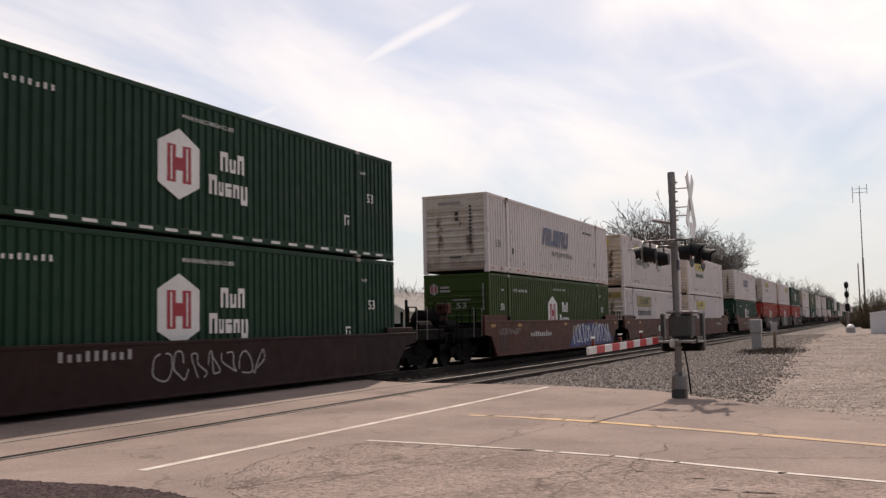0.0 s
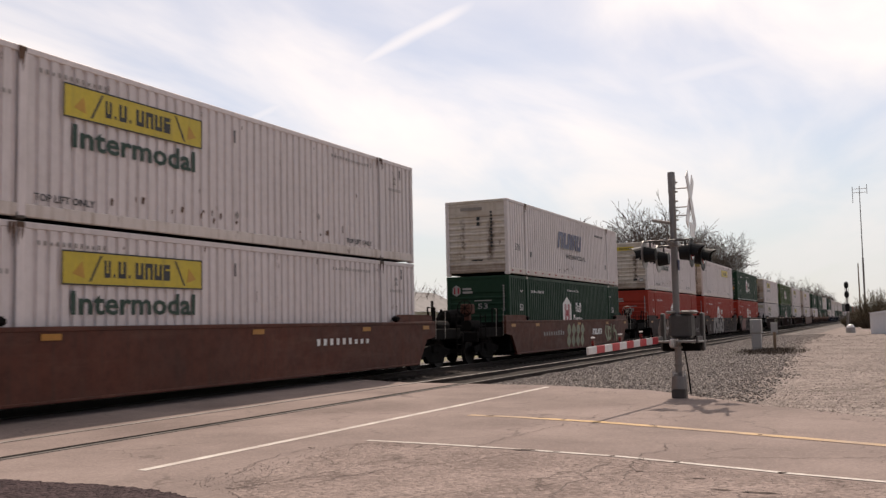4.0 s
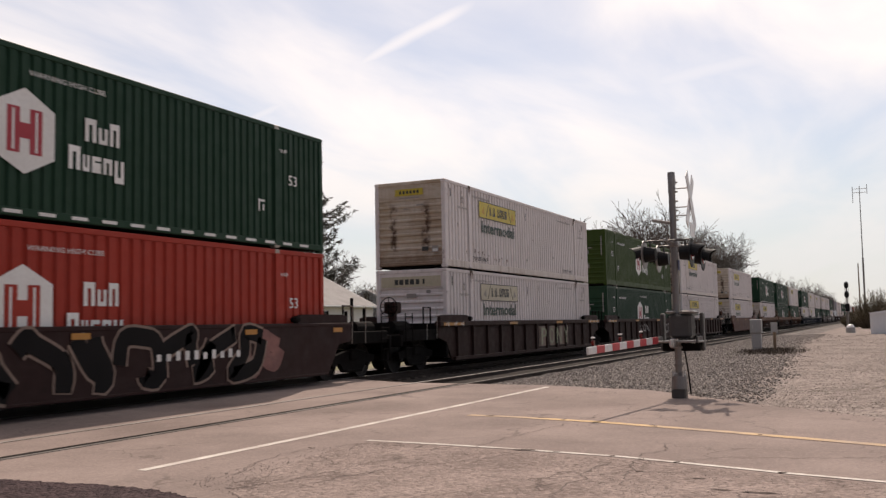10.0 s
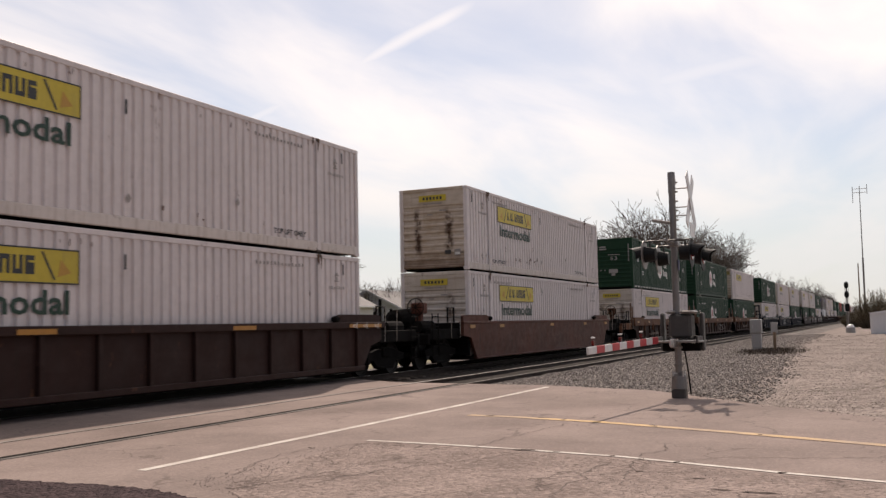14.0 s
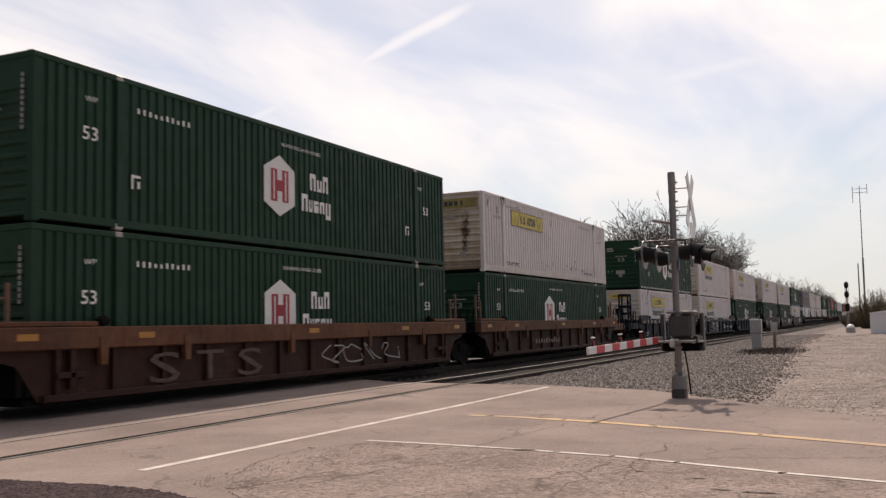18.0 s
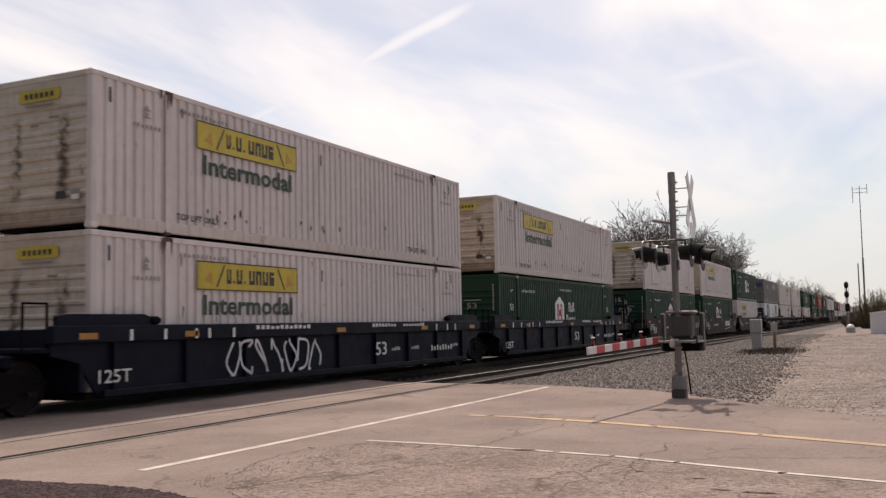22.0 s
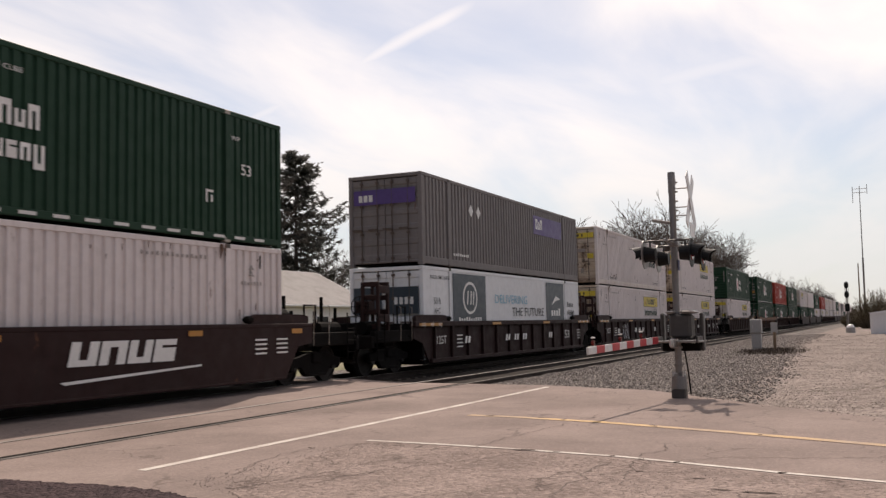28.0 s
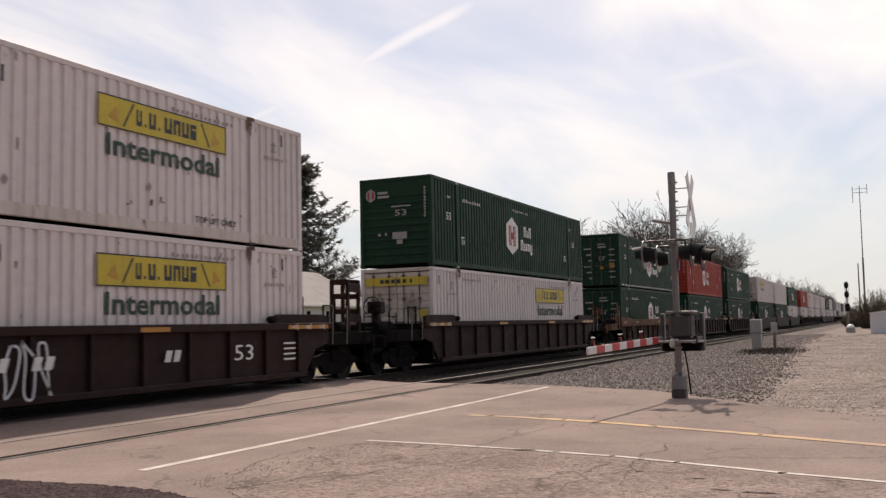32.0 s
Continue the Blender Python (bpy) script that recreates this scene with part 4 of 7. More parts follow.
    for s in (-1, 1):
        def door_kit():
            k = Kit()
            prof = [(0.18, 0.03)]
            for i in range(5):
                z = 0.34 + i * 0.47
                prof += [(z, 0.03), (z + 0.04, 0.052), (z + 0.30, 0.052), (z + 0.34, 0.03)]
            prof.append((BH - 0.15, 0.03))
            y0, y1 = sorted((s * 0.012, s * (HY - 0.14)))
            rim = [(d * (HX - q), z) for z, q in prof] + [(d * (HX - 0.09), BH - 0.15), (d * (HX - 0.09), 0.18)]
            return k.prism_y(rim if d < 0 else rim[::-1], y0, y1)

        door = part("door", shared(f"door:{livery}{d}{s}{worn}", door_kit, endmat), None, top)
        if doors_first:
            for yy in (0.26, 0.82):
                def rod_kit():
                    k = Kit().tube((d * (HX + 0.002), s * yy, 0.1), (d * (HX + 0.002), s * yy, BH - 0.12), 0.019, n=6)
                    for z in (0.24, 1.02, 1.9, BH - 0.26):
                        k.box(d * (HX - 0.03), d * (HX + 0.022), s * yy - 0.05, s * yy + 0.05, z - 0.035, z + 0.035)
                    k.box(d * HX, d * (HX + 0.03), s * yy - 0.02, s * yy + 0.32, 1.14, 1.19)
                    return k

                part("lock_rod", shared(f"lock_rod:{s}{yy}", rod_kit, M["dark_rod"]), None, door)
    # lettering and badges on the near side, then on the end; loose blocks hang under the first piece
    for row, (nm, mats, build) in enumerate(list(spec["marks"]) + list(spec.get("end_marks", ()))):
        key = f"{nm}:{livery}{doors_first}{row}"
        if key not in MARKS:
            made = build(doors_first)
            MARKS[key] = made if isinstance(made, list) else [made]
        kits = MARKS[key]
        if not full and len(kits) > 1:
            every = Kit()
            for q in kits:
                every.add(q.v, q.f)
                every.mi[-len(q.mi):] = q.mi
            part(nm, shared(key + "far", lambda: every, *[M[q] for q in mats]), None, top, kind="stuff")
            continue
        holder = top
        for i, kit in enumerate(kits):
            ob = part(nm if i == 0 or nm == "end_panel" else "emblem" if nm == "badge" else "letter_block", shared(f"{key}{i}", lambda: kit, *[M[q] for q in mats]), None, holder, kind="stuff" if nm == "badge" and i == 2 else "")
            if i == 0 and len(kits) > 1 and nm != "end_panel":
                holder = ob
    return top


MARKS = {}
YD = -HY - 0.004


def X(a):
    """Metres from the left end of the near side to the box's own x."""
    return a - HX


def hub_name(df):
    return letter_blocks([(0.62, 0, 1), (0.5, 0, 0.7), (0.55, 0, 1)], X(8.42), 1.52, 0.42, YD) + letter_blocks([(0.62, 0, 1), (0.36, 0, 0.7), (0.5, 0, 0.7), (0.5, 0, 0.7), (0.55, -0.3, 0.7)], X(8.05), 0.98, 0.42, YD)


def hub_marks(df):
    k = Kit()
    bars(k, X(2.4), X(4.0), 2.26, 2.37, YD, 10, seed=3, fill=0.36)
    word(k, "WARNING HIGH CUBE", X(7.2), X(8.9), 2.42, 2.51, YD)
    for a, z in ((1.1, 1.55), (14.75, 1.52)):
        word(k, "53", X(a), X(a + 0.36), z, z + 0.25, YD, bold=0.012)
    for a in (1.15, 14.4):
        word(k, "WP", X(a), X(a + 0.30), 2.25, 2.35, YD)
    for a in (2.3, 13.55):
        k.flat([(X(a), 0.80), (X(a + 0.05), 0.80), (X(a + 0.05), 1.08), (X(a), 1.08)], YD)
        k.flat([(X(a + 0.05), 1.02), (X(a + 0.24), 1.02), (X(a + 0.24), 1.07), (X(a + 0.05), 1.07)], YD)
        k.flat([(X(a + 0.16), 0.82), (X(a + 0.22), 0.82), (X(a + 0.22), 0.96), (X(a + 0.16), 0.96)], YD)
    return k


def hub_dashes(df):
    k = Kit()
    n = 22
    for i in range(n):
        a = 0.35 + i * (BL - 0.7) / n
        k.flat([(X(a), 0.09), (X(a + 0.36), 0.09), (X(a + 0.36), 0.15), (X(a), 0.15)], -HY - 0.002)
    return k


def end_plate(k, y0, y1, z0, z1, mi=0, lift=0.0):
    """A thin plate on the -x end; y runs from the near corner into the depth, 0 to 1 in fractions of the width."""
    a, b = -HY + y0 * BW, -HY + y1 * BW
    x = -HX - 0.004 - lift
    return k.box(x - 0.003, x, a, b, z0, z1, mi=mi)


def end_word(k, body, y0, y1, z0, z1, mi=0, bold=0.0):
    """A word on the -x end; y0 to y1 in fractions of the width from the near corner."""
    v, f = text_poly(body, bold)
    a, b = -HY + y0 * BW, -HY + y1 * BW
    k.add([(-HX - 0.009, b - p * (b - a), z0 + q * (z1 - z0)) for p, q in v], f, mi)


def hub_end(df):
    k = Kit()
    if df:
        # door end: columns of small notices, the size figures and two orange plates
        for i in range(6):
            end_plate(k, 0.10, 0.22, 0.5 + i * 0.30, 0.56 + i * 0.30, 0, 0.014)
            end_plate(k, 0.60, 0.66 + 0.05 * (i % 3), 0.46 + i * 0.32, 0.54 + i * 0.32, 0, 0.014)
            end_plate(k, 0.80, 0.90, 0.46 + i * 0.22, 0.56 + i * 0.22, 0, 0.014)
        end_word(k, "53'", 0.30, 0.44, 1.45, 1.68, 0, 0.02)
        end_plate(k, 0.12, 0.22, 1.02, 1.30, 2, 0.016)
        end_plate(k, 0.34, 0.42, 0.98, 1.12, 2, 0.016)
        end_plate(k, 0.30, 0.46, 2.30, 2.36, 0, 0.014)
        end_plate(k, 0.28, 0.46, 2.14, 2.22, 0, 0.014)
        return k
    # badge, blocks, size figures and small plates, read from the far corner to the near one
    c, cz = HY - 0.42, 2.35
    ring = [(c + 0.19 * math.cos(a), cz + 0.22 * math.sin(a)) for a in [math.pi / 6 + i * math.pi / 3 for i in range(6)]]
    k.prism_x(ring, -HX - 0.008, -HX - 0.004, 0)
    end_plate(k, 0.60, 0.74, 2.37, 2.45)
    end_plate(k, 0.58, 0.74, 2.24, 2.32)
    end_plate(k, 0.28, 0.55, 1.93, 1.97)
    end_word(k, "53", 0.34, 0.50, 1.64, 1.84, 0, 0.01)
    end_plate(k, 0.34, 0.54, 0.90, 1.12)
    end_plate(k, 0.40, 0.48, 0.74, 0.88)
    end_plate(k, 0.70, 0.74, 1.02, 1.10)
    end_plate(k, 0.62, 0.64, 1.02, 1.12)
    for i in range(10):
        end_plate(k, 0.075, 0.10, 2.45 - i * 0.1, 2.52 - i * 0.1)
    for a in (0.14, 0.30):
        k.box(-HX - 0.012, -HX - 0.008, c - a + 0.19, c - a + 0.25, cz - 0.12, cz + 0.12, mi=1)
    return k


def jb_x(df):
    return 9.66 if df else 2.85


def jb_panel(df):
    k = Kit()
    a = jb_x(df)
    k.flat([(X(a), 1.88), (X(a + 3.67), 1.88), (X(a + 3.67), 2.48), (X(a), 2.48)], YD, 0)
    y = YD - 0.004
    for z0, z1 in ((1.88, 1.905), (2.455, 2.48)):
        k.flat([(X(a), z0), (X(a + 3.67), z0), (X(a + 3.67), z1), (X(a), z1)], y, 1)
    for u in (0.0, 3.645):
        k.flat([(X(a + u), 1.9), (X(a + u + 0.025), 1.9), (X(a + u + 0.025), 2.46), (X(a + u), 2.46)], y, 1)
    for u in (1.20, 1.58):
        k.flat([(X(a + u), 2.04), (X(a + u + 0.05), 2.04), (X(a + u + 0.05), 2.10), (X(a + u), 2.10)], y, 1)
    for u, s in ((0.62, -1), (3.1, 1)):
        k.flat([(X(a + u), 1.95), (X(a + u + 0.05), 1.95), (X(a + u + 0.05 - s * 0.26), 2.42), (X(a + u - s * 0.26), 2.42)], y, 1)
        k.flat([(X(a + u + s * 0.1), 2.0), (X(a + u + s * 0.1 + 0.28 * s), 2.08), (X(a + u + s * 0.06 + 0.1 * s), 2.3)], y, 2)
    return [k] + letter_blocks([(0.48, 0, 1)], X(a + 0.98), 2.03, 0.31, y, 1) + letter_blocks([(0.62, 0, 1)], X(a + 1.32), 2.03, 0.31, y, 1) + letter_blocks([(0.68, 0, 1), (0.66, 0, 1), (0.66, 0, 1), (0.6, 0, 1)], X(a + 1.76), 2.03, 0.31, y, 1)


def jb_word(df):
    k = Kit()
    a = jb_x(df) + 0.22
    return word(k, "Intermodal", X(a), X(a + 3.24), 1.36, 1.78, YD, bold=0.022)


def jb_marks(df):
    k = Kit()
    for a in (2.25, 12.35):
        word(k, "TOP LIFT ONLY", X(a), X(a + 1.35), 0.34, 0.47, YD, bold=0.02)
    for a, z in ((0.42, 2.35), (15.4, 2.4), (7.6, 2.2)):
        k.flat([(X(a), z), (X(a + 0.05), z), (X(a + 0.05), z + 0.28), (X(a), z + 0.28)], YD)
    return k


def jb_faint(df):
    k = Kit()
    for a in (1.0, 14.7):
        bars(k, X(a), X(a + 0.8), 2.02, 2.10, YD, 7, seed=7, fill=0.4)
        k.flat([(X(a + 0.30), 2.22), (X(a + 0.50), 2.22), (X(a + 0.50), 2.25), (X(a + 0.30), 2.25)], YD)
        k.flat([(X(a + 0.30), 2.36), (X(a + 0.50), 2.36), (X(a + 0.40), 2.48)], YD)
        k.flat([(X(a + 0.36), 2.26), (X(a + 0.44), 2.26), (X(a + 0.44), 2.33), (X(a + 0.36), 2.33)], YD)
    bars(k, X(2.3), X(3.9), 2.52, 2.60, YD, 12, seed=11, fill=0.4)
    bars(k, X(11.6), X(13.6), 2.52, 2.60, YD, 14, seed=12, fill=0.4)
    for a, z in ((7.7, 0.62), (11.0, 0.9)):
        k.flat([(X(a), z - 0.09), (X(a + 0.07), z), (X(a), z + 0.09), (X(a - 0.07), z)], YD)
    return k


def jb_end(df):
    """Yellow name plates on the end wall, or a plate on each door."""
    k = Kit()
    if df:
        return [end_plate(Kit(), *q, 0, 0.01) for q in ((0.07, 0.49, 2.34, 2.60), (0.51, 0.93, 2.34, 2.60), (0.08, 0.2, 1.3, 1.55))]
    return end_plate(k, 0.30, 0.70, 2.42, 2.64, 0)


def jb_end_words(df):
    k = Kit()
    if df:
        for i, w in enumerate((0.03, 0.05, 0.06, 0.055, 0.06, 0.05)):
            end_plate(k, 0.28 + i * 0.078, 0.28 + i * 0.078 + w, 2.41, 2.53, 0, 0.014)
        for a, b, z0, z1 in ((0.24, 0.40, 1.62, 1.80), (0.60, 0.70, 1.55, 1.75), (0.62, 0.72, 0.62, 0.74), (0.28, 0.34, 0.56, 0.8)):
            end_plate(k, a, b, z0, z1, 1, 0.012)
        return k
    for i in range(6):
        end_plate(k, 0.36 + i * 0.05, 0.39 + i * 0.05, 2.48, 2.58, 0, 0.004)
    end_plate(k, 0.36, 0.64, 2.32, 2.36, 1)
    end_plate(k, 0.30, 0.40, 2.06, 2.11, 1)
    end_plate(k, 0.50, 0.58, 1.94, 1.98, 1)
    end_plate(k, 0.24, 0.33, 0.56, 0.70, 0)
    end_plate(k, 0.10, 0.19, 0.50, 0.72, 1)
    end_plate(k, 0.11, 0.18, 0.53, 0.62, 2, 0.004)
    return k


def jb_end_wide(df):
    """The older livery: a wide pale band across the top of the front wall."""
    return end_plate(Kit(), 0.08, 0.92, 2.32, 2.66, 0)


def wide_words(df):
    k = Kit()
    for i, w in enumerate((0.03, 0.05, 0.06, 0.055, 0.06, 0.05)):
        end_plate(k, 0.30 + i * 0.075, 0.30 + i * 0.075 + w, 2.40, 2.57, 0, 0.004)
    end_plate(k, 0.22, 0.28, 2.10, 2.20, 1)
    end_plate(k, 0.42, 0.56, 1.96, 2.10, 1)
    end_plate(k, 0.26, 0.36, 0.56, 0.72, 1)
    return k


def swift_name(df):
    spec = [(0.95, 0, 1), (1.3, 0, 1), (0.38, 0, 1), (0.8, 0, 1), (0.85, 0, 1)]
    return letter_blocks(spec, X(6.05), 1.42, 0.70, YD, 0, slant=0.25) + letter_blocks(spec, X(5.99), 1.37, 0.70, YD + 0.003, 1, slant=0.25)


def swift_word(df):
    return word(Kit(), "INTERMODAL", X(7.3), X(10.3), 0.98, 1.18, YD)


def swift_marks(df):
    k = Kit()
    word(k, "53ft", X(0.75), X(1.3), 0.95, 1.22, YD)
    bars(k, X(11.9), X(13.4), 2.3, 2.4, YD, 9, seed=9)
    for a in (2.45, 13.7):
        k.flat([(X(a), 0.78), (X(a + 0.16), 0.78), (X(a + 0.16), 1.0), (X(a), 1.0)], YD)
    return k


def red_dashes(df):
    k = Kit()
    for i in range(18):
        a = 0.3 + i * 0.88
        k.flat([(X(a), 0.14), (X(a + 0.2), 0.14), (X(a + 0.2), 0.19), (X(a), 0.19)], YD, 0)
    return k


def swift_end(df):
    k = Kit()
    for i in range(11):
        end_plate(k, 0.24, 0.275, 2.36 - i * 0.13, 2.44 - i * 0.13)
    end_plate(k, 0.40, 0.75, 2.50, 2.62, 1)
    end_plate(k, 0.44, 0.49, 2.1, 2.24)
    end_plate(k, 0.44, 0.49, 1.9, 2.04)
    end_plate(k, 0.40, 0.58, 0.55, 0.60)
    return k


def fedex_panel(df):
    k = Kit()
    k.flat([(X(10.3), 1.75), (X(13.95), 1.75), (X(13.95), 2.52), (X(10.3), 2.52)], YD, 0)
    return [k] + letter_blocks([(0.55, 0, 1), (0.5, 0, 0.75), (0.55, 0, 1)], X(10.55), 1.97, 0.42, YD - 0.004, 1)


def fedex_marks(df):
    k = Kit()
    for a in (3.85, 4.5):
        k.flat([(X(a), 1.80), (X(a + 0.2), 2.03), (X(a), 2.25), (X(a - 0.2), 2.03)], YD)
    bars(k, X(2.3), X(3.6), 0.40, 0.50, YD, 8, seed=2)
    return k


def fedex_end(df):
    k = end_plate(Kit(), 0.08, 0.92, 1.95, 2.42, 0, 0.01)
    return [k] + [end_plate(Kit(), 0.66 + i * 0.07, 0.71 + i * 0.07, 2.05, 2.26, 1, 0.014) for i in range(3)]


def ffe_panels(df):
    k = Kit()
    k.flat([(X(2.2), 0.3), (X(5.0), 0.3), (X(5.0), 2.74), (X(2.2), 2.74)], YD, 0)
    k.flat([(X(11.65), 0.3), (X(14.0), 0.3), (X(14.0), 2.74), (X(11.65), 2.74)], YD, 0)
    y = YD - 0.004
    ring = [(X(3.6) + 0.62 * math.cos(a), 1.95 + 0.55 * math.sin(a)) for a in [i * math.pi / 12 for i in range(24)]]
    ring2 = [(X(3.6) + 0.52 * math.cos(a), 1.95 + 0.46 * math.sin(a)) for a in [i * math.pi / 12 for i in range(24)]]
    k.flat(ring, y, 1)
    k.flat(ring2, y - 0.004, 0)
    for u in (-0.3, -0.02, 0.2):
        k.flat([(X(3.6) + u, 1.72), (X(3.6) + u + 0.09, 1.72), (X(3.6) + u + 0.16, 2.18), (X(3.6) + u + 0.07, 2.18)], y - 0.008, 1)
    bars(k, X(2.6), X(4.6), 1.14, 1.30, y, 10, 1, seed=21)
    bars(k, X(2.9), X(4.3), 0.92, 1.08, y, 7, 1, seed=22)
    bars(k, X(12.2), X(13.5), 1.35, 1.66, y, 4, 1, seed=23)
    k.flat([(X(12.3), 1.80), (X(12.9), 1.98), (X(13.5), 2.05), (X(12.9), 2.2)], y, 1)
    return k


def ffe_words(df):
    k = Kit()
    word(k, "DELIVERING", X(5.9), X(9.3), 1.80, 2.12, YD, 0)
    word(k, "THE FUTURE", X(7.6), X(11.3), 1.34, 1.66, YD, 1)
    word(k, "STACK LIMIT 3 HIGH", X(0.5), X(2.0), 2.50, 2.62, YD, 1, bold=0.01)
    word(k, "53 ft", X(0.75), X(1.25), 1.72, 1.92, YD, 1)
    word(k, "XHC", X(0.75), X(1.2), 1.42, 1.60, YD, 1)
    bars(k, X(14.5), X(15.4), 1.75, 1.98, YD, 4, 1, seed=14, fill=0.45)
    bars(k, X(14.5), X(15.5), 1.38, 1.60, YD, 6, 1, seed=15, fill=0.45)
    return k


def ffe_end(df):
    out = [end_plate(Kit(), 0.06, 0.46, 1.42, 2.26, 0, 0.01), end_plate(Kit(), 0.55, 0.94, 1.42, 2.26, 0, 0.01)]
    return out + [end_plate(Kit(), 0.13 + i * 0.07, 0.175 + i * 0.07, 1.72, 1.94, 1, 0.014) for i in range(4)]


def side_spots(seed):
    """Dark rust nicks in clusters along the foot of the ribs, runs under the roof rail, a scrape or two."""
    rng = random.Random(seed)
    k = Kit()

    def run(a, z, w, h):
        k.flat([(X(a), z + 0.02), (X(a + w * 0.6), z), (X(a + w), z + h * 0.7), (X(a + w * 0.7), z + h), (X(a + w * 0.1), z + h * 0.9)], YD + 0.002)

    for _ in range(rng.randint(2, 4)):
        c, z = rng.uniform(1.5, 14.5), rng.uniform(0.30, 0.46)
        for _ in range(rng.randint(3, 7)):
            run(c + rng.gauss(0, 0.55), z + rng.uniform(0, 0.18), rng.uniform(0.03, 0.08), rng.uniform(0.05, 0.16))
    for _ in range(rng.randint(4, 9)):
        run(rng.uniform(0.3, 15.8), rng.uniform(0.5, 2.5), rng.uniform(0.015, 0.04), rng.uniform(0.05, 0.26))
    for _ in range(rng.randint(5, 12)):
        run(rng.uniform(0.3, 15.8), rng.uniform(2.50, 2.66), rng.uniform(0.015, 0.035), rng.uniform(0.06, 0.16))
    for a in (1.85, 14.1):
        for _ in range(4):
            u = a + rng.uniform(-0.1, 0.25)
            k.flat([(X(u), BH - 0.12 - rng.uniform(0.05, 0.35)), (X(u + 0.04), BH - 0.16), (X(u + 0.05), BH - 0.02), (X(u - 0.01), BH - 0.02)], YD - 0.012)
    return k


HUB = [("badge", ("white_ink", "red_ink"), hub_badge), ("trade_name", ("white_ink",), hub_name), ("lettering", ("white_ink",), hub_marks)]
LIVERY = {
    "hub": dict(mat="green", label="dark green corrugated steel shipping container with white badge", castings="rod", pitch=0.235, depth=0.036, sill=0.04,
                marks=HUB + [("reflector_dashes", ("white_ink",), hub_dashes)], end_marks=[("end_lettering", ("faint_ink", "red_ink", "reflect"), hub_end)]),
    "hub_plain": dict(mat="green", label="dark green corrugated shipping container with white badge", castings="rod", pitch=0.235, depth=0.036, sill=0.04,
                      marks=HUB, end_marks=[("end_lettering", ("faint_ink", "red_ink", "reflect"), hub_end)]),
    "lime": dict(mat="lime", label="light green corrugated shipping container with white badge", castings="rod", pitch=0.235, depth=0.036, sill=0.14,
                 marks=HUB, end_marks=[("end_lettering", ("faint_ink", "red_ink", "reflect"), hub_end)]),
    "red": dict(mat="red", label="faded red corrugated shipping container with white badge", castings="rod", pitch=0.30, depth=0.04, sill=0.04,
                marks=[("badge", ("white_ink", "red"), hub_badge), ("trade_name", ("white_ink",), hub_name), ("lettering", ("white_ink",), hub_marks)],
                end_marks=[("end_lettering", ("faint_ink", "red_ink", "reflect"), hub_end)]),
    "jb": dict(mat="white", rail="cream_soft", end="end_soft", label="dirty white ribbed shipping container with yellow panel", marks=[("trade_panel", ("yellow", "ink", "gold_spray"), jb_panel), ("side_word", ("dkgreen_ink",), jb_word),
               ("lettering", ("ink",), jb_marks), ("faded_lettering", ("grime_ink",), jb_faint)], end_marks=[("end_panel", ("yellow",), jb_end), ("end_lettering", ("ink", "grime_ink", "white_ink"), jb_end_words)]),
    "jb_old": dict(mat="white", rail="cream_soft", end="end_soft", label="older dirty white ribbed container with yellow panel", marks=[("trade_panel", ("yellow", "ink", "gold_spray"), jb_panel),
                   ("lettering", ("ink",), jb_marks), ("faded_lettering", ("grime_ink",), jb_faint)], end_marks=[("end_panel", ("old_yellow",), jb_end_wide), ("end_lettering", ("ink", "grime_ink"), wide_words)]),
    "jb_olive": dict(mat="white", rail="cream_soft", end="end_soft", label="dirty white ribbed container with dull olive panel", marks=[("trade_panel", ("old_yellow", "ink", "grime_ink"), jb_panel), ("side_word", ("ink",), jb_word),
                     ("lettering", ("ink",), jb_marks), ("faded_lettering", ("grime_ink",), jb_faint)], end_marks=[("end_panel", ("old_yellow",), jb_end_wide), ("end_lettering", ("ink", "grime_ink"), wide_words)]),
    "jb_pale": dict(mat="white", rail="cream_soft", label="dirty white ribbed container with faded cream panel", marks=[("trade_panel", ("pale_panel", "ink", "grime_ink"), jb_panel), ("side_word", ("dkgreen_ink",), jb_word),
                    ("lettering", ("ink",), jb_marks), ("faded_lettering", ("grime_ink",), jb_faint)], end_marks=[("end_panel", ("pale_panel",), jb_end_wide), ("end_lettering", ("ink", "grime_ink"), wide_words)]),
    "swift": dict(mat="white", rail="cream_soft", end="end_soft", label="white ribbed shipping container with navy slanted lettering", marks=[("trade_name", ("navy_ink", "grime_ink"), swift_name), ("side_word", ("ink",), swift_word),
                  ("lettering", ("ink",), swift_marks), ("reflector_dashes", ("red_ink",), red_dashes)], end_marks=[("end_lettering", ("ink", "grime_ink"), swift_end)]),
    "fedex": dict(mat="grey", label="dull grey ribbed shipping container with purple panel", marks=[("trade_panel", ("purple_ink", "white_ink"), fedex_panel), ("lettering", ("white_ink",), fedex_marks)],
                  end_marks=[("end_panel", ("purple_ink", "white_ink"), fedex_end)]),
    "ffe": dict(mat="clean_white", label="smooth white refrigerated container with slate panels", depth=0.006, pitch=1.2, castings="casting",
                marks=[("trade_panel", ("slate_ink", "white_ink"), ffe_panels), ("side_words", ("sky_ink", "ink"), ffe_words)], end_marks=[("end_panel", ("slate_ink", "white_ink"), ffe_end)]),
    "plain": dict(mat="white", rail="cream_soft", label="plain white ribbed shipping container", marks=[], end_marks=[]),
}

# ---------- well cars ----------
WY = 1.50            # half width over the side walls
WHEEL_R = 0.457
WHEELSETS = []


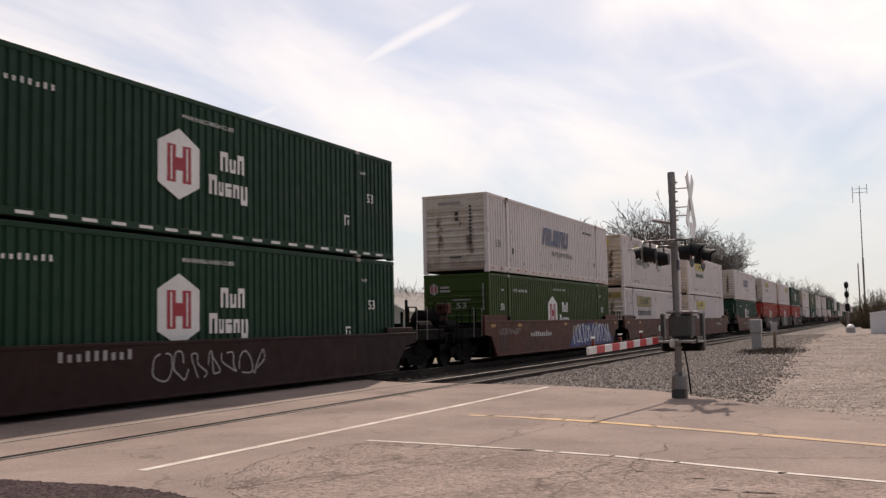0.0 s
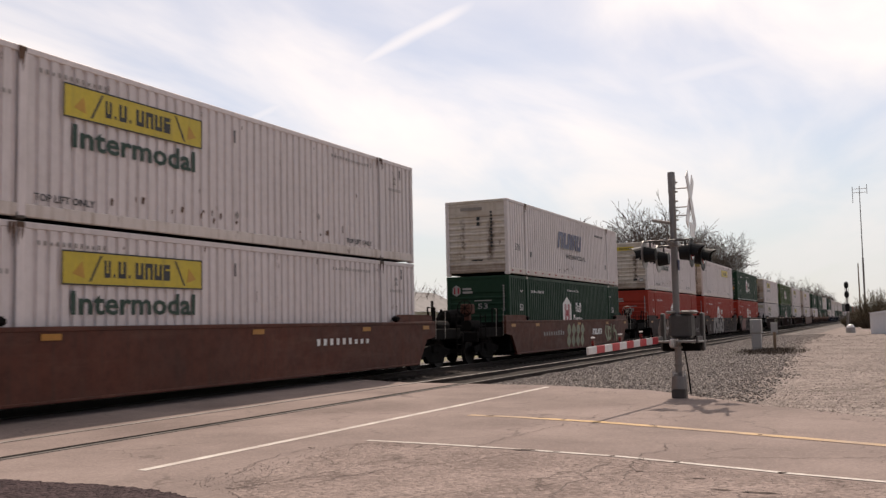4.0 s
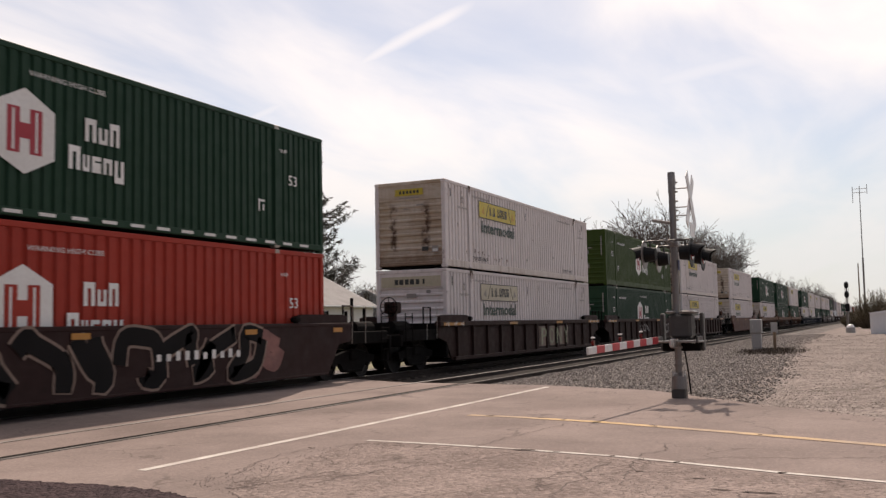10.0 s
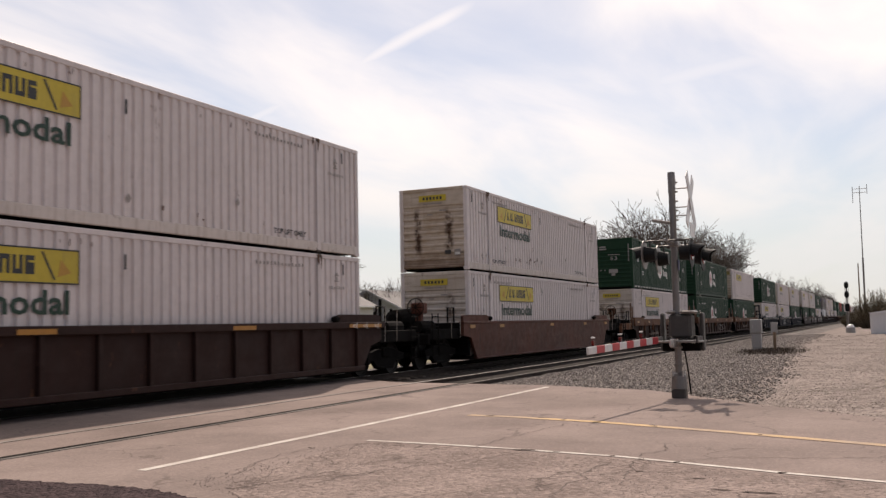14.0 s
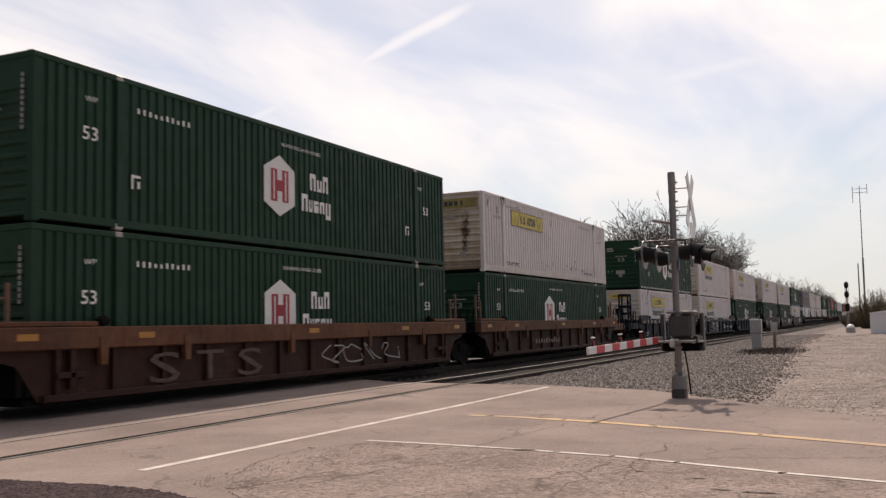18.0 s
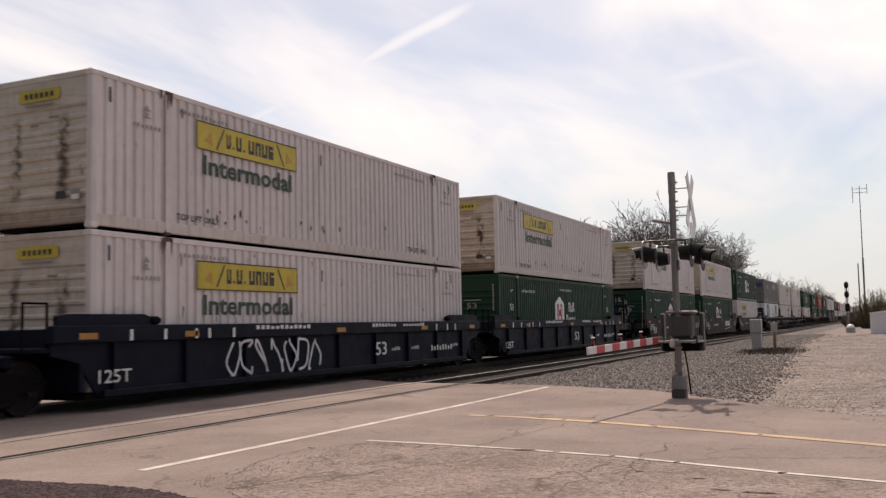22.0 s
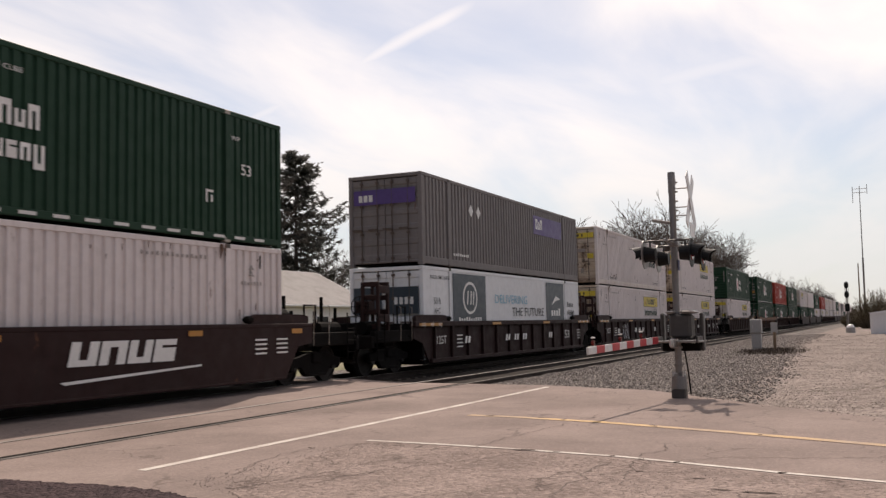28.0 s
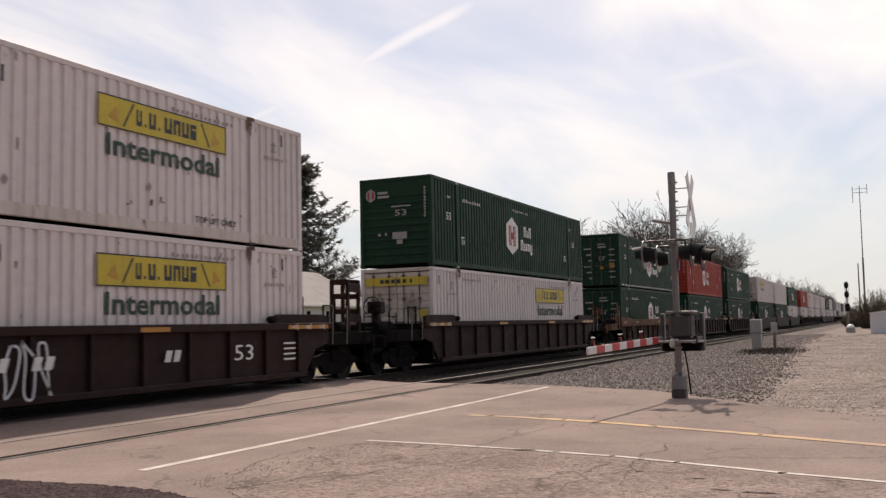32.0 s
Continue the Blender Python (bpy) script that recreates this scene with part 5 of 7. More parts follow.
def side_wall(style, s):
    """One side wall of the well, with its face at y = s * WY."""
    k = Kit()
    lo, hi = 0.26, 1.46
    if style == "low":
        poly = [(-7.7, 0.14), (7.7, 0.14), (8.45, 0.80), (9.1, 0.9), (9.1, 1.16), (-9.1, 1.16), (-9.1, 0.9), (-8.45, 0.80)]
        return k.prism_y(poly, *sorted((s * WY, s * (WY - 0.10))))
    if style == "smooth":
        poly = [(-8.0, lo), (8.0, lo), (8.5, 0.95), (9.1, 1.02), (9.1, hi), (-9.1, hi), (-9.1, 1.02), (-8.5, 0.95)]
        k.prism_y(poly, *sorted((s * WY, s * (WY - 0.10))))
    else:
        poly = [(-8.05, lo), (8.05, lo), (8.5, 0.86), (9.1, 1.0), (9.1, hi), (-9.1, hi), (-9.1, 1.0), (-8.5, 0.86)]
        k.prism_y(poly, *sorted((s * (WY - 0.09), s * (WY - 0.15))))
    return k


def top_chord(style, s):
    k = Kit()
    if style == "smooth":
        k.box(-9.1, 9.1, s * (WY - 0.16), s * (WY + 0.012), 1.40, 1.49, 0.015)
    elif style == "low":
        k.box(-9.1, 9.1, s * (WY - 0.16), s * (WY + 0.012), 1.11, 1.19, 0.015)
    elif style == "band":
        k.box(-9.15, 9.15, s * (WY - 0.18), s * (WY + 0.015), 1.20, 1.50, 0.015)
    elif style == "deep":
        k.box(-9.15, 9.15, s * (WY - 0.18), s * (WY + 0.05), 1.10, 1.48, 0.02)
    else:
        k.box(-9.15, 9.15, s * (WY - 0.18), s * (WY + 0.02), 1.34, 1.50, 0.015)
    return k


def bottom_sill(style, s):
    k = Kit()
    z = {"smooth": 0.22, "low": 0.10}.get(style, 0.24)
    k.box(-8.0, 8.0, s * (WY - 0.14), s * (WY + 0.01), z, z + (0.06 if style in ("smooth", "low") else 0.12), 0.012)
    return k


def end_hump(e, s, style=""):
    """The raised guard over the wall's end."""
    k = Kit()
    if style == "deep":
        return k.box(e * 6.85, e * 9.1, s * (WY - 0.18), s * (WY + 0.03), 1.482, 1.575, 0.02)
    poly = [(6.75, 1.482), (9.0, 1.482), (9.0, 1.66), (8.7, 1.70), (6.95, 1.70), (6.75, 1.64)]
    if e < 0:
        poly = [(-x, z) for x, z in reversed(poly)]
    return k.prism_y(poly, *sorted((s * (WY - 0.05), s * (WY - 0.16))))


def side_post(s):
    return Kit().box(-0.055, 0.055, s * (WY - 0.10), s * (WY - 0.005), 0.30, 1.36, 0.01)


def wheelset_kit():
    k = Kit()
    r = WHEEL_R
    for s in (-1, 1):
        y = s * 0.72
        prof = [(0.10, y - 0.07), (r - 0.07, y - 0.04), (r - 0.06, y - 0.065), (r, y - 0.065), (r, y + 0.05), (r - 0.06, y + 0.065), (r - 0.07, y + 0.03), (0.10, y + 0.08)]
        k.lathe_y(prof, 0, 0, 28)
        k.lathe_y([(r + 0.026, y - s * 0.065), (r + 0.026, y - s * 0.035), (r - 0.02, y - s * 0.035), (r - 0.02, y - s * 0.065)], 0, 0, 28)
        # bearing cap with its bolts
        k.lathe_y([(0.001, s * 1.02), (0.13, s * 1.02), (0.14, s * 0.9), (0.001, s * 0.9)], 0, 0, 12)
        for i in range(3):
            a = i * 2 * math.pi / 3
            k.box(0.08 * math.cos(a) - 0.018, 0.08 * math.cos(a) + 0.018, s * 1.02, s * 1.05, 0.08 * math.sin(a) - 0.018, 0.08 * math.sin(a) + 0.018)
    k.tube((0, -0.95, 0), (0, 0.95, 0), 0.085, n=10)
    return k


def side_frame(s):
    k = Kit()
    poly = [(-1.12, 0.42), (-0.68, 0.42), (-0.45, 0.20), (0.45, 0.20), (0.68, 0.42), (1.12, 0.42), (1.16, 0.60), (0.80, 0.66), (0.40, 0.74), (-0.40, 0.74), (-0.80, 0.66), (-1.16, 0.60)]
    k.prism_y(poly, *sorted((s * 0.92, s * 1.06)))
    for x in (-0.18, 0.0, 0.18):
        k.tube((x, s * 1.0, 0.24), (x, s * 1.0, 0.60), 0.06, n=8)
    k.box(-0.42, 0.42, s * 0.90, s * 1.10, 0.18, 0.26, 0.02)
    return k


def truck(parent, x):
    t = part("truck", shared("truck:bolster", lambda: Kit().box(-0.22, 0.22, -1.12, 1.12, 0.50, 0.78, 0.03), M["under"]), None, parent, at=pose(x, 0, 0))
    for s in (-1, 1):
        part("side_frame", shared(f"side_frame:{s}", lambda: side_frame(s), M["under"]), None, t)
    for a in (-0.89, 0.89):
        WHEELSETS.append((part("wheelset", shared("wheelset:", wheelset_kit, M["wheel"]), None, t, at=pose(a, 0, WHEEL_R)), a))
    return t


def platform(e, reach):
    """The pieces of the well's end: bulkhead, stub sill, deck, bolster, and for a coupler end the draft sill, end sill and walkway."""
    out = [("bulkhead", Kit().box(e * 8.35, e * 8.47, -WY + 0.1, WY - 0.1, 0.35, 1.45, 0.01)),
           ("stub_sill", Kit().box(e * 8.47, e * min(reach, 9.9), -0.55, 0.55, 0.86, 1.045, 0.02)),
           ("deck", Kit().box(e * 8.475, e * 9.3, -WY + 0.12, WY - 0.12, 1.05, 1.13, 0.01)),
           ("bolster", Kit().box(e * 9.4, e * min(reach, 10.0), -0.9, 0.9, 0.80, 1.02, 0.03))]
    if reach > 10.5:
        out += [("draft_sill", Kit().box(e * 9.8, e * (reach - 0.2), -0.36, 0.36, 0.80, 1.075, 0.02)),
                ("end_sill", Kit().box(e * (reach - 0.18), e * reach, -1.38, 1.38, 0.78, 1.12, 0.02)),
                ("side_beam", Kit().box(e * 9.12, e * (reach - 0.2), -1.36, -1.22, 0.92, 1.26, 0.02)),
                ("side_beam", Kit().box(e * 9.12, e * (reach - 0.2), 1.22, 1.36, 0.92, 1.26, 0.02)),
                ("air_reservoir", Kit().tube((e * 10.25, -0.85, 1.34), (e * 11.2, -0.85, 1.34), 0.19, n=12)),
                ("brake_valve", Kit().box(e * 9.35, e * 9.85, 0.2, 0.75, 1.15, 1.5, 0.03)),
                ("brake_cylinder", Kit().tube((e * 9.4, -0.45, 1.3), (e * 10.0, -0.45, 1.3), 0.14, n=10)),
                ("walkway", Kit().box(e * 10.0, e * (reach - 0.19), -1.2, 1.2, 1.08, 1.14, 0.01))]
    return out


def coupler(e):
    k = Kit()
    k.box(e * 11.45, e * 11.75, -0.12, 0.12, 0.74, 0.98, 0.04)
    k.box(e * 11.70, e * 11.84, -0.20, 0.16, 0.72, 1.00, 0.04)
    k.pipe([(e * 11.5, 0.3, 0.72), (e * 11.62, 0.3, 0.48), (e * 11.8, 0.26, 0.40)], 0.025)
    return k


def ladder(e, s, at=11.1):
    k = Kit()
    x = e * at
    for a in (-0.22, 0.22):
        k.tube((x + a, s * 1.42, 0.42), (x + a, s * 1.42, 1.75), 0.018, n=6)
    for z in (0.44, 0.74, 1.04, 1.34, 1.64):
        k.tube((x - 0.22, s * 1.42, z), (x + 0.22, s * 1.42, z), 0.014, n=6)
    return k


def hand_rail(e, s, x, h):
    k = Kit()
    k.tube((e * x, s * 1.2, 1.05), (e * x, s * 1.2, h), 0.026, n=6)
    k.tube((e * (x + 0.5), s * 1.2, 1.05), (e * (x + 0.5), s * 1.2, h), 0.026, n=6)
    k.tube((e * x, s * 1.2, h - 0.02), (e * (x + 0.5), s * 1.2, h - 0.02), 0.02, n=6)
    return k


def brake_stand(e):
    k = Kit()
    k.box(e * 10.55, e * 10.75, -0.75, -0.55, 1.1, 2.05, 0.02)
    k.box(e * 10.45, e * 10.85, -0.85, -0.45, 1.75, 2.1, 0.03)
    return k


def end_stand(e, a=10.30, b=10.86, h=2.62):
    """A tall pierced stand beside the ladder."""
    k = Kit()
    for x in (a, b):
        for y in (-1.28, -0.80):
            k.box(e * x, e * (x + 0.09), y, y + 0.09, 1.1, h, 0.01)
        for z in (1.3, 1.72, 2.12, h - 0.13):
            k.box(e * x, e * (x + 0.05), -1.27, -0.72, z, z + 0.14, 0.01)
    for z in (1.5, 2.3):
        k.box(e * a, e * (b + 0.09), -1.29, -1.24, z, z + 0.22, 0.01)
    return k


def brake_wheel(e):
    k = Kit()
    x, y, z, r = e * 10.9, -0.65, 1.95, 0.28
    pts = [(x, y + r * math.cos(a), z + r * math.sin(a)) for a in [i * math.pi / 8 for i in range(17)]]
    k.pipe(pts, 0.016, n=5)
    for i in range(4):
        a = i * math.pi / 4
        k.tube((x, y - r * math.cos(a), z - r * math.sin(a)), (x, y + r * math.cos(a), z + r * math.sin(a)), 0.012, n=5)
    return k


def scrawl(x0, x1, z0, z1, seed, letters=5, thick=0.09, outline=True, y=None):
    """Sprayed tag: crooked loops and hooks as wide strokes with a second colour round them, no real letters; one kit a stroke."""
    rng = random.Random(seed)
    y = -WY - 0.016 if y is None else y
    w = (x1 - x0) / letters
    out = []
    for i in range(letters):
        k = Kit()
        cx = x0 + (i + 0.5) * w
        n = 7
        pts = []
        for j in range(n):
            u = j / (n - 1)
            px = cx + w * (0.46 * math.sin(u * 5.1 + rng.uniform(0, 1.6) + i) + rng.uniform(-0.1, 0.1))
            pz = z0 + (z1 - z0) * min(1, max(0, (0.5 + 0.5 * math.cos(u * 6.0 + rng.uniform(-0.5, 0.5) + i * 1.7))))
            pts.append((px, pz))
        stroke(k, pts, thick, y - 0.0006 * i, 0)
        if outline:
            stroke(k, pts, thick * 1.32, y + 0.004 - 0.0002 * i, 1)
        out.append(k)
    return out


def tulips(k):
    """Two rows of pointed leaf shapes sprayed in pale olive."""
    out = []
    for row, z in ((0, 0.50), (1, 0.98)):
        for i in range(4):
            x = -1.6 + i * 0.68 + 0.1 * row
            q = Kit()
            for sgn in (-1, 1):
                q.flat([(x, z - 0.22 * 1), (x + sgn * 0.28, z + 0.02), (x + sgn * 0.20, z + 0.22), (x, z + 0.36)][::sgn], -WY - 0.016 - 0.001 * (sgn > 0), 0)
            stroke(q, [(x - 0.1, z - 0.05), (x, z + 0.12), (x + 0.1, z - 0.05)], 0.05, -WY - 0.022, 1)
            out.append(q)
    return out


def stroke(k, pts, w, y, mi=0):
    """A flat band of width w along points (x, z)."""
    fine = []
    for i in range(len(pts) - 1):
        p0, p1, p2, p3 = pts[max(0, i - 1)], pts[i], pts[i + 1], pts[min(len(pts) - 1, i + 2)]
        for q in range(4):
            u = q / 4
            fine.append(tuple(0.5 * (2 * p1[c] + (p2[c] - p0[c]) * u + (2 * p0[c] - 5 * p1[c] + 4 * p2[c] - p3[c]) * u * u + (3 * p1[c] - p0[c] - 3 * p2[c] + p3[c]) * u ** 3) for c in (0, 1)))
    fine.append(pts[-1])
    L, R = [], []
    for i, (a, b) in enumerate(fine):
        p, q = fine[max(0, i - 1)], fine[min(len(fine) - 1, i + 1)]
        dx, dz = q[0] - p[0], q[1] - p[1]
        d = math.hypot(dx, dz) or 1.0
        L.append((a - dz / d * w / 2, y, b + dx / d * w / 2))
        R.append((a + dz / d * w / 2, y, b - dx / d * w / 2))
    n = len(fine)
    k.add(L + R, [(i + n, i + n + 1, i + 1, i) for i in range(n - 1)], mi)


def well_car(kind, first, last, marks=()):
    """One well unit with its middle at the origin and z = 0 on the rail head. first, last: this end has a coupler of its own."""
    mat, style, label = WELL[kind]
    m = M[mat]
    lower = M["orange_body"] if style == "deep" else m
    top = thing("well_car", label, "railcar")
    for s in (-1, 1):
        part("side_wall", shared(f"side_wall:{mat}{style}{s}", lambda: side_wall(style, s), lower), None, top)
        part("top_chord", shared(f"top_chord:{mat}{style}{s}", lambda: top_chord(style, s), m), None, top)
        part("bottom_sill", shared(f"bottom_sill:{mat}{style}{s}", lambda: bottom_sill(style, s), lower), None, top)
        for e in (-1, 1):
            if style == "low":
                part("end_guard", shared(f"end_guard_low:{mat}{e}{s}", lambda: Kit().box(e * 7.4, e * 9.0, s * (WY - 0.05), s * (WY - 0.16), 1.185, 1.34, 0.02), m), None, top)
            else:
                part("end_guard", shared(f"end_guard:{mat}{e}{s}", lambda: end_hump(e, s, style), m), None, top)
        if style in ("ribbed", "deep", "band"):
            n = 9 if style == "band" else 13
            for i in range(n):
                if s < 0 or i % 4 == 0:
                    part("side_post", shared(f"side_post:{mat}{s}", lambda: side_post(s), lower), None, top, at=pose(-7.7 + i * 15.4 / (n - 1), 0, 0))
    for e in (-1, 1):
        if style != "low":
            part("guide_block", shared(f"guide_block:{e}", lambda: Kit().box(e * 6.52, e * 6.80, -WY + 0.16, -WY - 0.01, 1.50, 1.66, 0.05), M["under"]), None, top)
        if style == "deep":
            for x, h in ((8.55, 2.2), (8.95, 2.38)):
                part("end_post", shared(f"end_post:{e}{x}", lambda: Kit().box(e * x - 0.035, e * x + 0.035, -WY + 0.2, -WY + 0.27, 1.13, h, 0.01), M["post_tan"]), None, top)
            part("end_rail", shared(f"end_rail:{e}", lambda: Kit().tube((e * 8.55, -WY + 0.235, 1.95), (e * 8.95, -WY + 0.235, 1.95), 0.02, n=6), M["post_tan"]), None, top)
            part("jack_pad", shared(f"jack_pad:{mat}{e}", lambda: Kit().box(e * 7.05, e * 7.75, -WY - 0.03, -WY + 0.06, 0.62, 0.72, 0.01).box(e * 7.35, e * 7.47, -WY - 0.03, -WY + 0.06, 0.45, 1.12, 0.01), lower), None, top)
    if style == "deep":
        for x in (-6.75, -4.55, -0.9, 2.75, 6.0):
            part("chord_bracket", shared(f"chord_bracket:{mat}", lambda: Kit().prism_y([(-0.07, 0.82), (0.07, 0.82), (0.10, 1.30), (-0.10, 1.30)], -WY - 0.07, -WY + 0.04), m), None, top, at=pose(x, 0, 0))
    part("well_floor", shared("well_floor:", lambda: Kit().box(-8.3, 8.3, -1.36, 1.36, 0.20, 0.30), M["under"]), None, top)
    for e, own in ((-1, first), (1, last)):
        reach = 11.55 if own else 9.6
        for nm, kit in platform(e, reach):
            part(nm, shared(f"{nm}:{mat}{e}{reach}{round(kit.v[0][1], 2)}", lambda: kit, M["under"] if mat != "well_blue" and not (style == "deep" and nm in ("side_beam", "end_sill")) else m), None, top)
        if own:
            part("coupler", shared(f"coupler:{e}", lambda: coupler(e), M["under"]), None, top)
            truck(top, e * 9.95)
            for s in (-1, 1):
                part("ladder", shared(f"ladder:{e}{s}", lambda: ladder(e, s), M["under"]), None, top)
            part("hand_rail", shared(f"hand_rail:{e}", lambda: hand_rail(e, -1, 9.2, 1.95), M["under"]), None, top)
            for x in (9.25, 9.95):
                part("grab_rod", shared(f"grab_rod:{e}{x}", lambda: Kit().pipe([(e * x, -1.44, 0.95), (e * x, -1.46, 1.9), (e * x, -1.40, 1.93)], 0.009, n=6), M["rod"]), None, top)
            for x, h in ((10.2, 1.95), (10.95, 2.25), (11.3, 1.85)):
                part("stanchion", shared(f"stanchion:{e}{x}", lambda: Kit().box(e * x - 0.04, e * x + 0.04, 0.55, 0.63, 1.13, h, 0.01), M["under"]), None, top)
            if style in ("smooth", "low"):
                part("air_tank", shared(f"air_tank:{e}", lambda: Kit().tube((e * 9.3, 0.35, 1.66), (e * 10.5, 0.35, 1.60), 0.30, n=14).tube((e * 10.5, 0.35, 1.60), (e * 10.6, 0.35, 1.60), 0.30, 0.16, n=14), M["under"]), None, top)
            if style == "band":
                part("end_stand", shared(f"end_stand_c:{mat}{e}", lambda: end_stand(e, 10.40, 11.0, 2.88), m), None, top)
            if style == "ribbed" and mat == "well_dark":
                part("end_stand", shared(f"end_stand:{mat}{e}", lambda: end_stand(e), m), None, top)
            if e < 0:
                st = part("brake_stand", shared(f"brake_stand:{mat}{e}", lambda: brake_stand(e), m), None, top)
                part("brake_wheel", shared(f"brake_wheel:{kind}{e}", lambda: brake_wheel(e), M["rod" if kind in ("plum", "maroon") else "under"]), None, st)
        else:
            if style == "ribbed" and mat == "well_dark":
                part("end_stand", shared(f"end_stand_b:{mat}{e}", lambda: end_stand(e, 8.62, 9.12), m), None, top)
                part("ladder", shared(f"ladder_b:{e}", lambda: ladder(e, -1, 9.38), M["under"]), None, top)
            part("hand_rail", shared(f"hand_rail_b:{e}", lambda: hand_rail(e, -1, 9.0, 1.9), M["under"]), None, top)
    if not last:
        truck(top, 9.78)
    # amber plates and small stencils
    def plates():
        k = Kit()
        for x in (-8.6, -5.9, -0.2, 4.6, 8.2):
            k.flat([(x, 1.26), (x + 0.42, 1.26), (x + 0.42, 1.37), (x, 1.37)], -WY - (0.055 if style == "deep" else 0.024), 0)
        return k

    if style == "ribbed":
        for x, w in ((-8.9, 1.6), (-3.1, 0.8), (2.4, 0.8), (7.2, 1.7)):
            part("reflector_strip", shared(f"reflector_strip:{w}", lambda: Kit().flat([(0, 1.36), (w, 1.36), (w, 1.45), (0, 1.45)], -WY - 0.024), M["reflect"]), None, top, at=pose(x, 0, 0))
        def lengths():
            k = Kit()
            for x, body in ((-8.75, "53"), (-8.15, "48"), (-7.6, "45"), (7.35, "45"), (7.9, "48"), (8.5, "53")):
                word(k, body, x, x + 0.17, 1.36, 1.45, -WY - 0.030)
                k.flat([(x + 0.20, 1.33), (x + 0.225, 1.33), (x + 0.225, 1.48), (x + 0.20, 1.48)], -WY - 0.028)
            return k
        part("stencils", shared("length_marks:", lengths, M["white_ink"]), None, top)
    elif style != "low":
        part("reflector_plates", shared(f"reflector_plates:{style}", plates, M["reflect"]), None, top)
    for nm, mats, build in marks:
        made = build(Kit())
        for kit in made if isinstance(made, list) else [made]:
            part(nm, kit, [M[q] for q in mats], top)
    return top


WELL = {
    "low": ("well_dark", "low", "dark maroon well car with low smooth sides"),
    "maroon": ("well_dark", "smooth", "dark maroon smooth-sided well car, dusty and tagged"),
    "brown": ("well_brown", "smooth", "reddish brown smooth-sided well car with sprayed tags"),
    "rib": ("well_rib", "ribbed", "rusty brown well car with ribbed sides"),
    "orange": ("well_orange", "deep", "faded orange-brown well car with ribbed sides"),
    "blue": ("well_blue", "band", "navy blue well car with ribbed sides"),
    "plum": ("well_dark", "smooth", "dark plum smooth-sided well car with white lettering"),
    "plum_rib": ("well_dark", "ribbed", "dark brown well car with ribbed sides"),
}

# ---------- the train ----------


def travelled(t):
    """Metres the train has rolled after t seconds; it gains a little speed."""
    return 15.25 * t + 0.0057 * t * t


RAIL_Z, TRACK_Y = 0.08, 13.925
Y_MARK = -WY - 0.018


def nums(x0, x1, z0, z1, n, seed=1, slant=0.0):
    return lambda k: bars(k, x0, x1, z0, z1, Y_MARK, n, seed=seed, slant=slant, fill=0.45)


def big53(x, z=0.62, h=0.42):
    return lambda k: word(k, "53", x, x + h * 1.25, z, z + h, Y_MARK)


def tag(x0, x1, z0, z1, seed, letters=5, thick=0.1, outline=False):
    return lambda k: scrawl(x0, x1, z0, z1, seed, letters, thick, outline)


def spray_field(x0, x1, z0, z1, seed):
    """A sprayed patch with jagged edges, widest at its foot."""
    def make(k):
        rng = random.Random(seed)
        n = 26
        top = []
        for i in range(n + 1):
            u = i / n
            h = min(1.0, 4.0 * u, 4.0 * (1 - u)) ** 0.6
            top.append((x0 + (x1 - x0) * u + rng.uniform(-0.05, 0.05), z0 + 0.06 + (z1 - z0 - 0.06) * h * rng.uniform(0.82, 1.0)))
        foot = [(x1 - (x1 - x0) * i / n, z0 + rng.uniform(-0.03, 0.04)) for i in range(n + 1)]
        return k.flat((top + foot)[::-1], -WY - 0.012)
    return make


def name_plate(x0, x1, z0, z1, plate=True):
    def make(k):
        if plate:
            k.flat([(x0, z0), (x1, z0), (x1, z1), (x0, z1)], Y_MARK, 1)
        h = (z1 - z0) * 0.68
        return ([k] if plate else []) + letter_blocks([((x1 - x0) * 0.24 / h,) + (0, 1)] * 3, x0 + 0.06 * (x1 - x0), z0 + (z1 - z0) * 0.16, h, Y_MARK - 0.004, 0, slant=0.2)
    return make


def chalk(body, x0, x1, z0, z1):
    """Hand-drawn capitals spaced out between the posts."""
    def make(k):
        w = (x1 - x0) / len(body)
        for i, ch in enumerate(body):
            word(k, ch, x0 + (i + 0.18) * w, x0 + (i + 0.82) * w, z0, z1, -WY - 0.006)
        return k
    return make


def panels(x0, x1, n, z0, z1):
    def make(k):
        w = (x1 - x0) / n
        return [Kit().flat([(x0 + i * w + 0.08, z0), (x0 + (i + 1) * w - 0.08, z0), (x0 + (i + 1) * w - 0.08, z1), (x0 + i * w + 0.08, z1)], -WY + 0.085) for i in range(n)]
    return make


